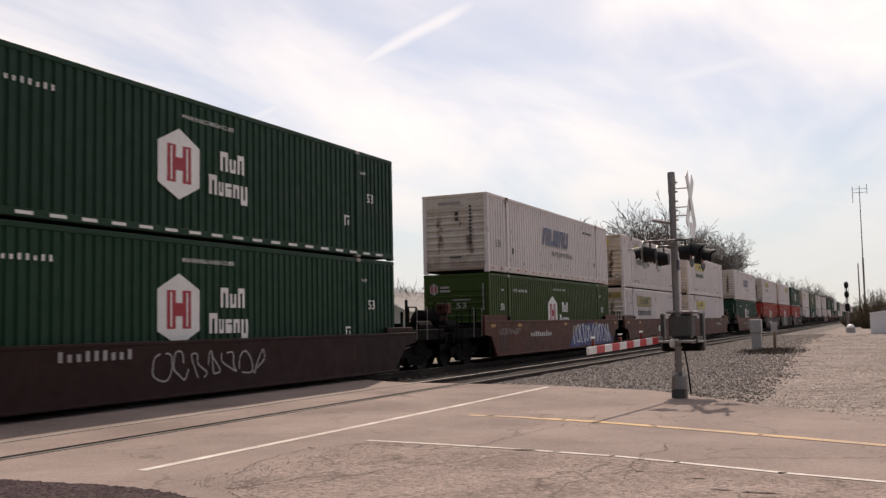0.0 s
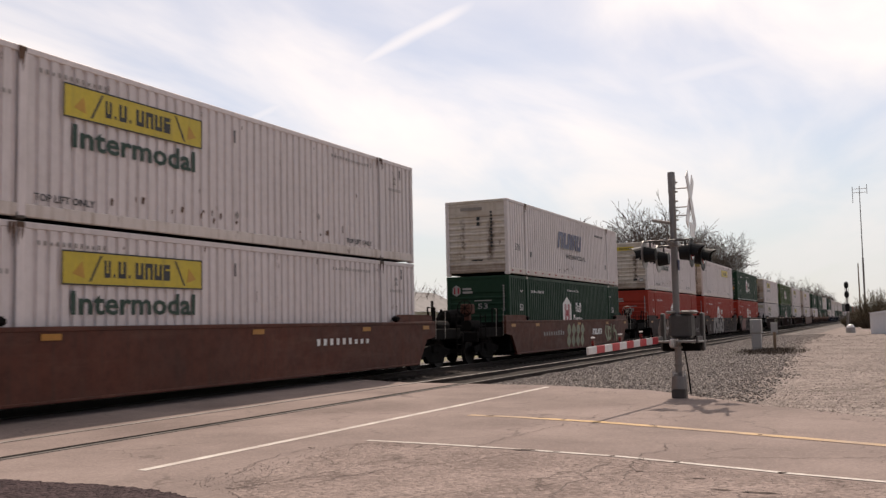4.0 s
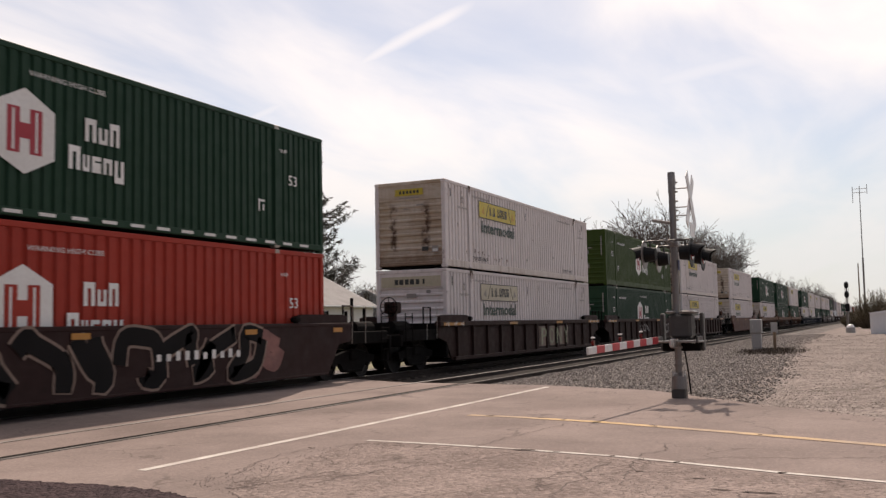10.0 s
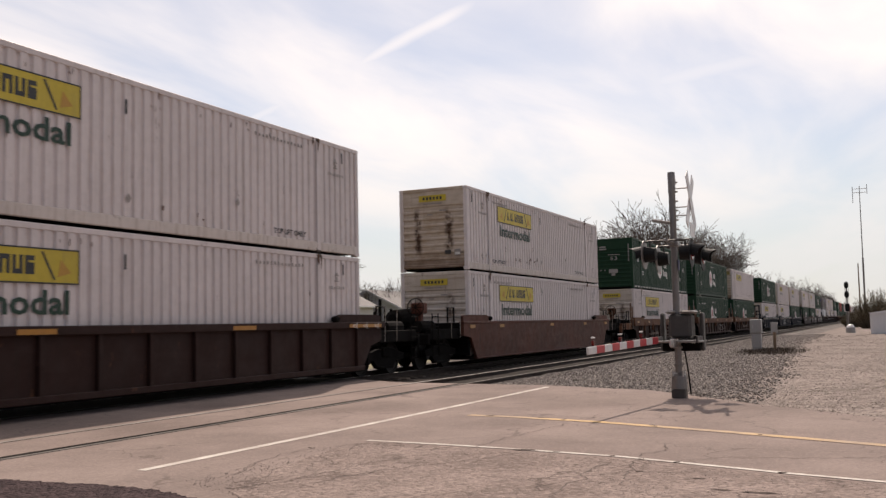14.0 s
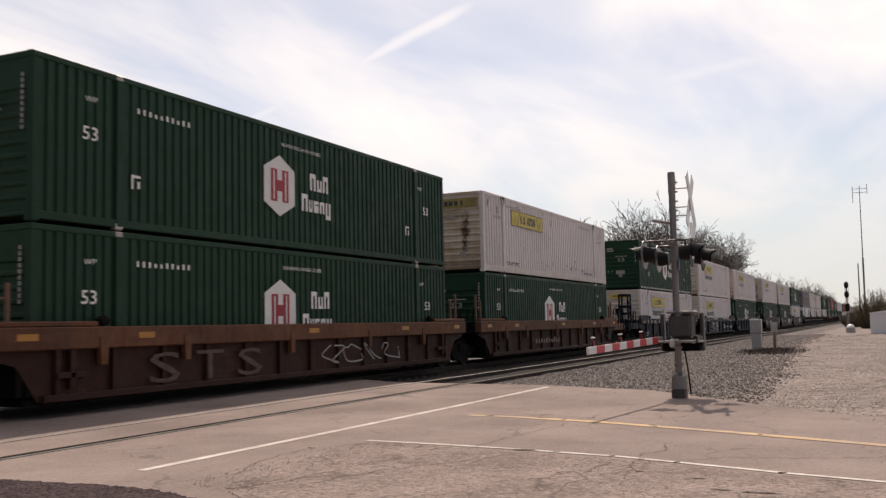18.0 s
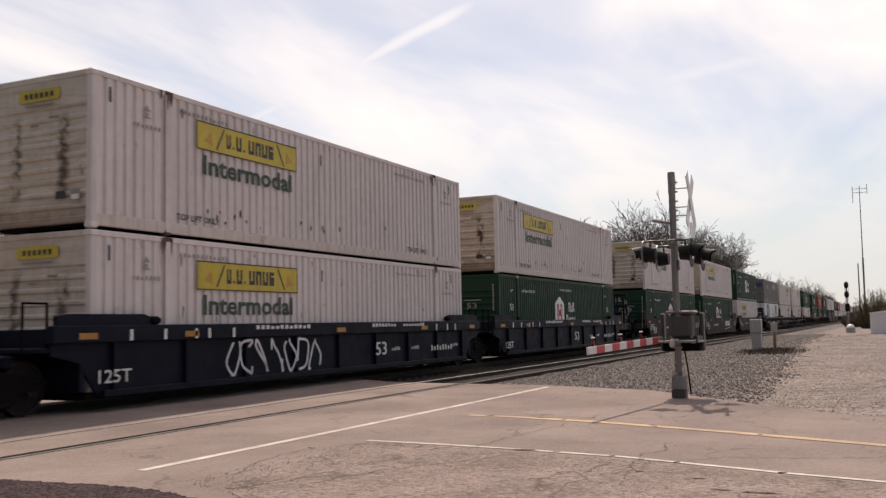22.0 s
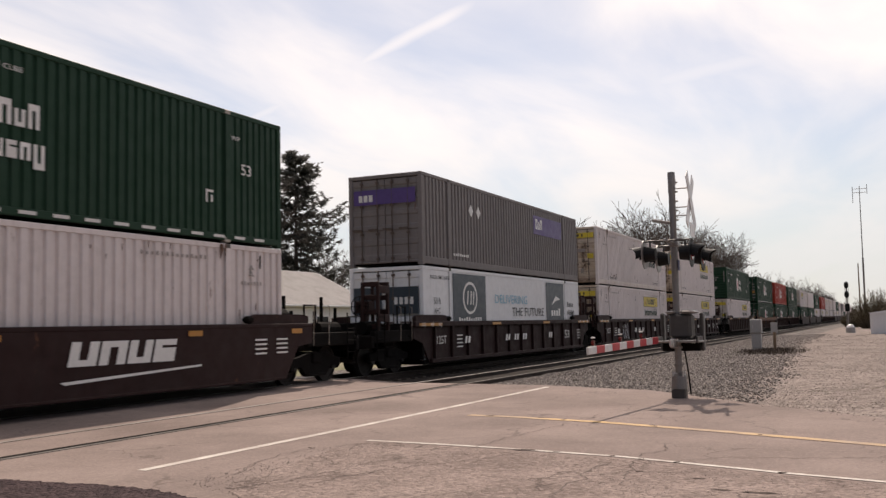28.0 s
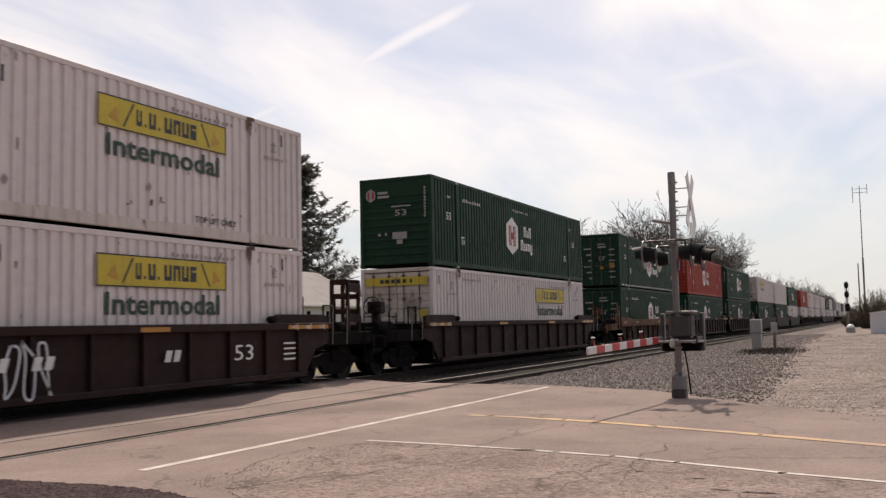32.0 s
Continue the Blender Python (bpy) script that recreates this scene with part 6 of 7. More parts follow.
# left end of the boxes (metres along the train), well kind, upper box, lower box (d: doors lead, w: rusty end), marks on the side wall
CONSIST = [
    (7.66, "low", "hub", "hub", [("car_number", ("faint_ink",), nums(-4.3, -2.5, 0.88, 1.06, 9)), ("spray_tag", ("faint_ink",), tag(-2.0, 1.6, 0.42, 0.95, 3, 7, 0.035))]),
    (31.17, "brown", "swift", "lime", [("car_number", ("white_ink",), nums(-4.5, -1.9, 0.86, 1.06, 10, 2)), ("tag_ground", ("blue_spray",), spray_field(0.6, 7.9, 0.30, 1.38, 18)),
        ("spray_tag", ("white_spray",), tag(1.1, 7.3, 0.46, 1.26, 8, 13, 0.085)), ("stencil", ("ink",), big53(-7.7, 0.50, 0.42)), ("small_tag", ("faint_ink",), tag(-7.8, -5.6, 1.0, 1.2, 19, 7, 0.03))]),
    (50.8, "brown", "jb:w", "jb_olive", [("trade_name", ("white_ink", "ink"), name_plate(-1.0, 1.5, 0.66, 1.14)), ("stencil", ("ink",), big53(-7.7, 0.42, 0.42))]),
    (70.05, "brown", "jb", "jb", [("car_number", ("white_ink",), nums(2.3, 5.0, 0.94, 1.10, 9, 4)), ("stencil", ("white_ink",), lambda k: word(k, "125T", -8.5, -7.9, 1.02, 1.2, Y_MARK))]),
    (94.29, "brown", "swift", "hub_plain", [("car_number", ("faint_ink",), nums(-5.0, -2.2, 0.86, 1.06, 9, 5)), ("leaf_tag", ("olive_spray", "grey_spray"), tulips), ("trade_name", ("white_ink", "ink"), name_plate(2.0, 4.1, 0.72, 1.12, False)),
        ("faded_tag", ("olive_spray",), tag(4.5, 6.6, 0.45, 1.20, 13, 4, 0.16))]),
    (117.67, "maroon", "jb", "red", [("spray_tag", ("maroon_shadow", "tan_spray"), tag(-6.6, -1.2, 0.40, 1.32, 21, 6, 0.26, True)), ("car_number", ("white_ink",), nums(-4.3, -1.4, 0.80, 1.00, 10, 6)),
        ("second_tag", ("dull_pink", "black_spray"), tag(1.0, 5.0, 0.46, 1.26, 22, 6, 0.20, True)), ("small_tag", ("faint_ink",), tag(6.0, 7.3, 0.5, 0.8, 23, 6, 0.03))]),
    (137.3, "maroon", "jb_old:dw", "red", [("spray_tag", ("grime_ink", "grey_spray"), tag(-5.3, 0.0, 0.36, 1.38, 31, 6, 0.26, True)), ("second_tag", ("black_spray", "tan_spray"), tag(0.6, 6.2, 0.40, 1.30, 32, 6, 0.17, True)), ("stencil", ("faint_ink",), big53(-7.2, 0.5, 0.45))]),
    (156.96, "maroon", "hub:d", "red:d", [("tag_ground", ("dull_pink",), lambda k: scrawl(-7.4, -4.4, 0.42, 1.2, 43, 3, 0.5, False, -WY - 0.010)), ("tag_ground", ("dull_pink",), lambda k: scrawl(4.6, 5.9, 0.5, 1.2, 44, 2, 0.4, False, -WY - 0.010)), ("spray_tag", ("black_spray", "tan_spray"), tag(-4.6, 5.2, 0.44, 1.30, 41, 9, 0.33, True)), ("car_number", ("white_ink",), nums(1.8, 4.5, 0.80, 0.98, 10, 6))]),
    (180.62, "rib", "jb:w", "jb_pale", [("tag_ground", ("tan_spray",), panels(0.3, 4.3, 3, 0.45, 1.25)), ("chalk_word", ("olive_spray",), chalk("PONY", 0.3, 4.2, 0.52, 1.18))]),
    (200.26, "rib", "lime", "hub_plain", [("small_tag", ("faint_ink",), tag(-2.2, 0.2, 0.8, 1.15, 51, 3, 0.05)), ("second_tag", ("faint_ink",), tag(4.0, 6.2, 0.6, 1.15, 52, 3, 0.07))]),
    (220.3, "rib", "jb:w", "jb", [("small_tag", ("faint_ink",), tag(-5.2, -4.4, 0.75, 1.15, 53, 2, 0.06)), ("stencil", ("faint_ink",), lambda k: word(k, "125T", -8.6, -7.7, 0.55, 0.8, Y_MARK))]),
    (243.95, "brown", "jb:w", "jb", []),
    (267.59, "orange", "hub", "jb", [("chalk_word", ("chalk",), chalk("TEXR", -2.4, 3.0, 0.45, 0.95)), ("car_number", ("tan_spray",), nums(-5.6, -3.0, 0.55, 0.72, 9, 5))]),
    (287.5, "orange", "hub_plain", "hub_plain", [("chalk_word", ("chalk",), chalk("STS", -5.8, -1.8, 0.40, 0.98)), ("small_tag", ("faint_ink",), tag(0.4, 4.5, 0.5, 0.95, 57, 4, 0.035))]),
    (307.12, "orange", "jb_old:w", "hub_plain", [("car_number", ("tan_spray",), nums(-3.6, -0.4, 0.58, 0.76, 10, 8))]),
    (330.94, "blue", "hub", "jb", [("stencils", ("white_ink",), lambda k: blue_stencils(k, 0.1))]),
    (350.72, "blue", "jb", "jb", [("stencils", ("white_ink",), lambda k: blue_stencils(k, 1.8)), ("spray_tag", ("white_spray",), tag(-4.6, -1.0, 0.42, 1.15, 61, 7, 0.06))]),
    (370.38, "blue", "jb:w", "hub_plain", [("stencils", ("white_ink",), lambda k: blue_stencils(k, 0.4))]),
    (394.2, "plum", "jb", "hub_plain", [("stencil", ("white_ink",), lambda k: plum_stencils(k, False))]),
    (413.87, "plum", "jb:w", "hub_plain", [("stencil", ("white_ink",), lambda k: plum_stencils(k, True))]),
    (433.53, "plum", "hub", "jb", [("stencil", ("white_ink",), lambda k: plum_stencils(k, True))]),
    (457.3, "plum_rib", "fedex:d", "ffe:d", [("stencils", ("white_ink",), lambda k: rib_stencils(k))]),
    (477.1, "plum_rib", "jb:dw", "jb:dw", [("stencils", ("white_ink",), lambda k: rib_stencils(k)), ("spray_tag", ("white_spray",), tag(-4.4, -3.2, 0.45, 1.2, 71, 3, 0.05))]),
    (496.77, "plum_rib", "jb:dw", "jb:dw", [("stencils", ("white_ink",), lambda k: rib_stencils(k)), ("spray_tag", ("white_spray",), tag(-0.6, 0.4, 0.35, 1.25, 72, 3, 0.045))]),
    (520.37, "rib", "hub_plain", "jb:d", []),
    (543.82, "orange", "hub:d", "hub:d", []),
]
# what follows far down the line
FAR = [(563.42, "rib", "red", "hub_plain"), (583.02, "rib", "hub_plain", "hub_plain"), (606.62, "maroon", "jb", "hub_plain"), (626.22, "maroon", "plain", "hub_plain"), (645.82, "maroon", "hub_plain", "jb"),
       (669.42, "rib", "red", "jb"), (689.02, "rib", "jb", "jb"), (708.62, "rib", "jb", "plain"), (732.22, "maroon", "plain", "jb"), (751.82, "maroon", "hub_plain", "jb"), (771.42, "maroon", "jb", "plain"),
       (795.02, "rib", "fedex", "jb"), (814.62, "rib", "jb", "hub_plain"), (834.22, "rib", "jb", "jb"), (857.82, "maroon", "hub_plain", "jb"), (877.42, "maroon", "jb", "plain"), (897.02, "maroon", "jb", "jb")]


def blue_stencils(k, at53):
    word(k, "125T", -8.15, -7.35, 0.48, 0.72, Y_MARK, bold=0.01)
    word(k, "53", at53, at53 + 0.62, 0.60, 0.96, Y_MARK, bold=0.01)
    bars(k, 5.2, 6.8, 0.62, 0.78, Y_MARK, 8, seed=8, fill=0.45)
    bars(k, -3.6, -1.4, 1.37, 1.46, Y_MARK - 0.006, 12, seed=3)
    bars(k, 1.6, 3.0, 1.37, 1.46, Y_MARK - 0.006, 8, seed=4)
    bars(k, 3.4, 4.8, 1.37, 1.46, Y_MARK - 0.006, 8, seed=5)
    for x in (-7.4, -6.5, -5.6, -5.2, -4.4, 5.6, 6.4, 7.0):
        k.flat([(x, 1.22), (x + 0.08, 1.22), (x + 0.08, 1.42), (x, 1.42)], Y_MARK - 0.006)
    for x in (2.2, 3.4, 6.2):
        bars(k, x + 0.5, x + 1.0, 0.7, 0.80, Y_MARK, 5, seed=6, fill=0.45)
    return k


def plum_stencils(k, big):
    word(k, "53", -7.3, -6.6, 0.62, 0.98, Y_MARK, bold=0.02, slant=0.2)
    if big:
        letter_blocks([(1.5, 0, 1), (1.5, 0, 1), (1.4, 0, 1), (1.4, 0, 1)], 1.55, 0.80, 0.42, Y_MARK, 0, 0.25, k)
        k.flat([(1.4, 0.55), (5.0, 0.70), (5.0, 0.66), (1.5, 0.50)], Y_MARK)
    bars(k, -4.4, -2.2, 0.86, 1.02, Y_MARK, 11, seed=9, fill=0.42)
    for x in (-8.2, -7.6, 6.8, 7.6):
        for i in range(4):
            k.flat([(x, 0.82 + i * 0.1), (x + 0.42, 0.82 + i * 0.1), (x + 0.42, 0.86 + i * 0.1), (x, 0.86 + i * 0.1)], Y_MARK)
    return k


def rib_stencils(k):
    word(k, "53", 5.2, 5.85, 0.72, 1.05, Y_MARK)
    word(k, "125T", -7.7, -7.0, 0.8, 1.05, Y_MARK)
    for x in (-5.6, -1.9, -1.0, -0.1, 3.0):
        bars(k, x, x + 0.5, 0.78, 1.0, Y_MARK, 2, seed=9, slant=0.3)
    for x in (-6.2, 7.0):
        for i in range(4):
            k.flat([(x, 0.66 + i * 0.12), (x + 0.46, 0.66 + i * 0.12), (x + 0.46, 0.70 + i * 0.12), (x, 0.70 + i * 0.12)], Y_MARK)
    return k


EXTRAS = []
MOVERS = []          # (thing, x at the start, y, z)
PROTO = {}


def boxed(spec, full):
    livery, _, flags = spec.partition(":")
    key = (livery, flags, full)
    if key not in PROTO:
        PROTO[key] = container(livery, "d" in flags, full, "w" in flags)
        return PROTO[key]
    return copy_thing(PROTO[key], Matrix())


NEAR_WHEELS = 0


def couple_train():
    global NEAR_WHEELS
    rows = [(*r, True) for r in CONSIST] + [(*r, [], False) for r in FAR]
    for i, (left, kind, upper, lower, marks, full) in enumerate(rows):
        mid = left + HX
        first = i == 0 or left - (rows[i - 1][0] + BL) > 5.5
        last = i == len(rows) - 1 or rows[i + 1][0] - (left + BL) > 5.5
        car = well_car(kind, first, last, marks)
        if full:
            NEAR_WHEELS = len(WHEELSETS)
        car["group"] = "well cars of the train"
        MOVERS.append((car, mid, TRACK_Y, RAIL_Z))
        for spec, z in ((lower, 0.404), (upper, 0.404 + BH + 0.03)):
            b = boxed(spec, full)
            b["group"] = "containers on the train"
            if full and spec[:2] in ("jb", "sw"):
                EXTRAS.append((b, i * 7 + int(z)))
            MOVERS.append((b, mid, TRACK_Y, z))
    for b, seed in EXTRAS:
        part("rust_nicks", side_spots(seed), M["rust"], b)
    for ob, x, y, z in MOVERS:
        ob.matrix_basis = pose(x, y, z)


couple_train()

# ---------- crossing signal, gate and lineside things ----------
MX, MY = 18.0, 3.50


def crossing_signal():
    lean = pose(MX, MY, -0.03, 0, 0.6, 0)
    top = thing("crossing_signal", "grey steel crossing signal mast with twin lamps and crossbuck", "signal", lean)
    part("base", Kit().tube((0, 0, 0.20), (0, 0, 0.44), 0.15, 0.135, n=18).tube((0, 0, 0.44), (0, 0, 0.50), 0.135, 0.075, n=18), M["galv"], top, "grey bolted base casting")
    part("base_plate", Kit().box(-0.13, 0.13, -0.13, 0.13, 0.0, 0.22, 0.03), M["machine"], top)
    part("mast", Kit().tube((0, 0, 0.4), (0, 0, 4.26), 0.064, n=16).tube((0, 0, 4.26), (0, 0, 4.30), 0.07, n=16), M["galv"], top)
    for z in (0.62, 0.95):
        part("clamp", Kit().tube((0, 0, z), (0, 0, z + 0.05), 0.085, n=12), M["galv"], top)
    # crossbuck blades stand behind each other, edge on to the track, facing along the road
    for a, lab in ((52, ""), (-52, "")):
        bl = Kit().box(-0.61, 0.61, -0.008, 0.008, -0.115, 0.115, 0.004)
        part("crossbuck_blade", bl, M["gate_white"], top, "white weathered crossbuck blade", at=pose(0.0, -0.33 - 0.02 * (a > 0), 3.72, 0, a, 0))
    for z in (3.46, 3.62, 3.98):
        part("bracket", Kit().tube((0, 0, z), (0, -0.34, z), 0.012, n=6), M["galv"], top)
    part("track_sign", Kit().box(-0.2, 0.2, -0.36, -0.345, 3.04, 3.30, 0.004), M["gate_white"], top)
    part("sleeve", Kit().tube((0.0, 0, 3.9), (0.0, 0, 4.256), 0.071, n=16), M["galv"], top)
    part("slot_plate", Kit().box(-0.03, 0.03, -0.078, -0.066, 4.06, 4.17, 0.004), M["gate_white"], top)
    part("cross_arm", Kit().tube((-0.72, 0, 2.94), (0.72, 0, 2.94), 0.028, n=8).box(-0.1, 0.1, -0.09, 0.09, 2.87, 3.01, 0.02), M["galv"], top)
    part("light_arm", Kit().tube((-0.35, 0.32, 3.36), (0.02, 0.02, 3.32), 0.028, 0.034, n=6), M["galv"], top)
    ZL = 2.70
    for x in (-0.60, 0.60):
        part("lamp_arm", Kit().tube((x, -0.46, 2.94), (x, 0.46, 2.94), 0.020, n=8), M["machine"], top)
        for d in (-1, 1):
            lamp = part("lamp", Kit().tube((x, 0.22 * d, ZL), (x, 0.42 * d, ZL), 0.12, 0.15, n=16), M["black_metal"], top, "black round crossing lamp")
            rim = [(x + 0.27 * math.cos(q), ZL + 0.27 * math.sin(q)) for q in [i * math.pi / 10 for i in range(20)]]
            part("backboard", Kit().prism_y(rim, *sorted((d * 0.42, d * 0.434))), M["galv" if d > 0 else "black_metal"], lamp)
            part("lens", Kit().tube((x, 0.434 * d, ZL), (x, 0.45 * d, ZL), 0.15, 0.13, n=16), M["lens"], lamp)
            n = 12
            v = []
            for r in (0.165, 0.157):
                for i in range(n + 1):
                    q = math.pi * (-0.1 + 1.2 * i / n)
                    v += [(x + r * math.cos(q), d * 0.434, ZL + r * math.sin(q)), (x + r * math.cos(q), d * (0.72 - 0.16 * abs(math.cos(q))), ZL + r * math.sin(q) - 0.04)]
            m = 2 * (n + 1)
            f = [(2 * i, 2 * i + 1, 2 * i + 3, 2 * i + 2) for i in range(n)] + [(m + 2 * i + 2, m + 2 * i + 3, m + 2 * i + 1, m + 2 * i) for i in range(n)] + [(2 * i + 1, m + 2 * i + 1, m + 2 * i + 3, 2 * i + 3) for i in range(n)]
            part("hood", Kit().add(v, f), M["black_metal"], lamp)
            part("hanger", Kit().tube((x, 0.32 * d, ZL + 0.1), (x, 0.32 * d, 2.94), 0.018, n=6), M["machine"], lamp)
    for z, yy in ((2.42, -0.07),):
        part("number_plate", Kit().box(-0.05, 0.09, yy - 0.01, yy, z, z + 0.2, 0.003), M["navy_ink"], top, "small blue notice plate")
    for i in range(6):
        z = 3.2 + i * 0.18
        part("step_bolt", Kit().tube((0.0, -0.06, z), (0.0, -0.11, z), 0.016, n=6), M["galv"], top)
    part("conduit", Kit().pipe([(0.06, -0.2, 0.1), (0.05, -0.17, 0.5), (0.02, -0.12, 0.9), (0.02, -0.1, 1.1)], 0.014), M["under"], top)
    for q in ((-0.09, -0.09), (0.09, -0.09), (-0.09, 0.09), (0.09, 0.09)):
        part("anchor_bolt", Kit().tube((*q, 0.43), (*q, 0.53), 0.020, n=6), M["alu"], top)


def gate():
    top = thing("crossing_gate", "lowered red and white striped crossing gate arm with its mechanism", "gate", pose(MX, MY, -0.03, 0, 0.6, 0))
    part("mechanism", Kit().box(-0.22, 0.22, -0.30, 0.12, 1.14, 1.60, 0.05), M["machine"], top, "grey gate machine housing")
    part("mechanism_lid", Kit().box(-0.26, 0.26, -0.36, -0.10, 1.60, 1.66, 0.03).box(-0.26, 0.26, 0.0, 0.16, 1.60, 1.66, 0.03), M["galv"], top)
    for s in (-1, 1):
        y0 = 0.30 if s > 0 else -0.44
        part("counterweight_arm", Kit().box(-0.42, 0.3, y0, y0 + 0.03, 1.06, 1.18, 0.01).box(0.16, 0.36, y0 - 0.02, y0 + 0.05, 0.9, 1.62, 0.02), M["machine"], top)
    part("counterweight", Kit().box(0.05, 0.36, -0.40, 0.30, 0.90, 1.045, 0.02), M["under"], top)
    part("base_tray", Kit().box(-0.40, 0.44, -0.46, 0.34, 1.062, 1.10, 0.01), M["galv"], top)
    part("gate_bracket", Kit().box(-0.62, -0.2, -0.05, 0.02, 0.98, 1.14, 0.01).box(-0.7, -0.5, -0.03, 0.02, 1.0, 1.12, 0.01), M["alu"], top)
    arm = pose(0, 0.24, -0.02, 0, -1.9, -5.0)
    n, step, x, z = 10, 0.355, -0.42, 1.15
    for i in range(n):
        w = 0.125 - 0.001 * i
        part("arm_stripe", Kit().box(x - (i + 1) * step, x - i * step, -0.02 + 0.001 * (i % 2), 0.02, z - w / 2, z + w / 2, 0.006), M["gate_white" if i % 2 else "gate_red"], top, at=arm)
    for a in (0.95, 2.05, 3.30):
        lamp = part("gate_lamp", Kit().tube((x - a, -0.02, z + 0.125), (x - a, 0.02, z + 0.125), 0.030, n=12).box(x - a - 0.022, x - a + 0.022, -0.022, 0.022, z + 0.07, z + 0.11, 0.005), M["lens"], top, "small red gate lamp", at=arm)
        part("lamp_cap", Kit().box(x - a - 0.03, x - a + 0.03, -0.03, 0.03, z + 0.18, z + 0.205, 0.008), M["gate_white"], lamp)
    part("lamp_wire", Kit().pipe([(x, 0, z + 0.10), (x - 0.95, 0, z + 0.085), (x - 2.05, 0, z + 0.08), (x - 3.3, 0, z + 0.08)], 0.008, n=5), M["under"], top, at=arm)


crossing_signal()
gate()


def lineside():
    c = thing("signal_cabinet", "small grey steel relay cabinet beside the track", "cabinet", pose(45.5, 5.25, -0.1))
    part("plinth", Kit().box(-0.26, 0.26, -0.24, 0.24, 0, 0.18, 0.02), M["concrete"], c)
    part("body", Kit().box(-0.20, 0.20, -0.21, 0.21, 0.18, 0.86, 0.03), M["cabinet"], c)
    part("hood", Kit().box(-0.24, 0.24, -0.25, 0.25, 0.86, 1.52, 0.03), M["cabinet"], c)
    d = part("door", Kit().box(-0.262, -0.242, -0.2, 0.2, 0.92, 1.46, 0.01), M["cabinet"], c)
    part("handle", Kit().box(-0.285, -0.262, 0.1, 0.13, 1.1, 1.24, 0.01), M["alu"], d)
    w = thing("marker_post", "weathered wooden marker post with a grey plate", "post", pose(43.8, 4.30, -0.1))
    part("post", Kit().box(-0.05, 0.05, -0.06, 0.06, 0, 0.95, 0.012), M["wood"], w)
    part("plate", Kit().box(-0.02, 0.02, -0.14, 0.14, 0.9, 1.36, 0.01), M["cabinet"], w)
    s = thing("block_signal", "black two-headed railway signal on a slim mast", "signal", pose(96.0, 2.83, -0.05))
    part("mast", Kit().tube((0, 0, 0), (0, 0, 4.75), 0.075, n=10), M["galv"], s)
    for z in (4.45, 3.55):
        disc = [(0.0 + 0.21 * math.cos(q), z + 0.32 * math.sin(q)) for q in [i * math.pi / 10 for i in range(20)]]
        h = part("signal_head", Kit().prism_x(disc, -0.20, -0.12), M["black_metal"], s)
        for u in (-0.14, 0.12):
            part("hood", Kit().tube((-0.2, 0.0, z + u), (-0.36, 0.0, z + u - 0.02), 0.085, n=12), M["black_metal"], h)
    part("case", Kit().box(-0.16, 0.16, -0.2, 0.2, 2.0, 2.7, 0.04), M["black_metal"], s)
    part("ladder", Kit().tube((0.25, -0.15, 0), (0.25, -0.15, 4.6), 0.02, n=5).tube((0.25, 0.15, 0), (0.25, 0.15, 4.6), 0.02, n=5), M["galv"], s)
    b = thing("battery_well", "round white battery housing on the gravel", "housing", pose(94.0, 2.6, -0.05))
    part("drum", Kit().tube((0, 0, 0), (0, 0, 0.5), 0.4, 0.4, n=16), M["cabinet"], b)
    part("dome", Kit().tube((0, 0, 0.5), (0, 0, 0.72), 0.4, 0.25, n=16).tube((0, 0, 0.72), (0, 0, 0.8), 0.25, 0.05, n=16), M["alu"], b)
    t = thing("radio_mast", "tall thin steel radio mast with side aerials", "mast", pose(150.0, 2.05, -0.05, 0.35, -0.5, 0))
    part("pole", Kit().tube((0, 0, 0), (0, 0, 20.5), 0.10, 0.05, n=8), M["galv"], t)
    part("pole_sleeve", Kit().tube((0, 0, 0), (0, 0, 10.0), 0.13, n=8), M["galv"], t)
    for z in (19.55, 20.1):
        part("cross_bar", Kit().tube((0, -1.05, z), (0, 1.0, z), 0.035, n=6), M["galv"], t)
    for y, z0, z1 in ((-1.0, 19.3, 20.7), (0.95, 18.0, 20.5)):
        part("aerial", Kit().tube((0, y, z0), (0, y, z1), 0.04, n=6), M["galv"], t)
    p = thing("utility_pole", "short dark wooden utility pole", "pole", pose(150.5, 2.7, -0.05))
    part("pole", Kit().tube((0, 0, 0), (0, 0, 9.2), 0.12, 0.08, n=8), M["wood"], p)
    h = thing("equipment_shed", "pale grey metal equipment shed on the lot", "shed", pose(86.0, -0.85, -0.05))
    part("body", Kit().box(-1.2, 1.2, -1.3, 1.7, 0, 1.75, 0.03), M["siding"], h)
    part("roof", Kit().prism_x([(-1.4, 1.75), (1.8, 1.75), (0.2, 1.98)], -1.3, 1.3), M["clean_white"], h)
    part("door", Kit().box(-1.24, -1.2, -0.5, 0.4, 0.05, 1.6, 0.01), M["clean_white"], h)


lineside()

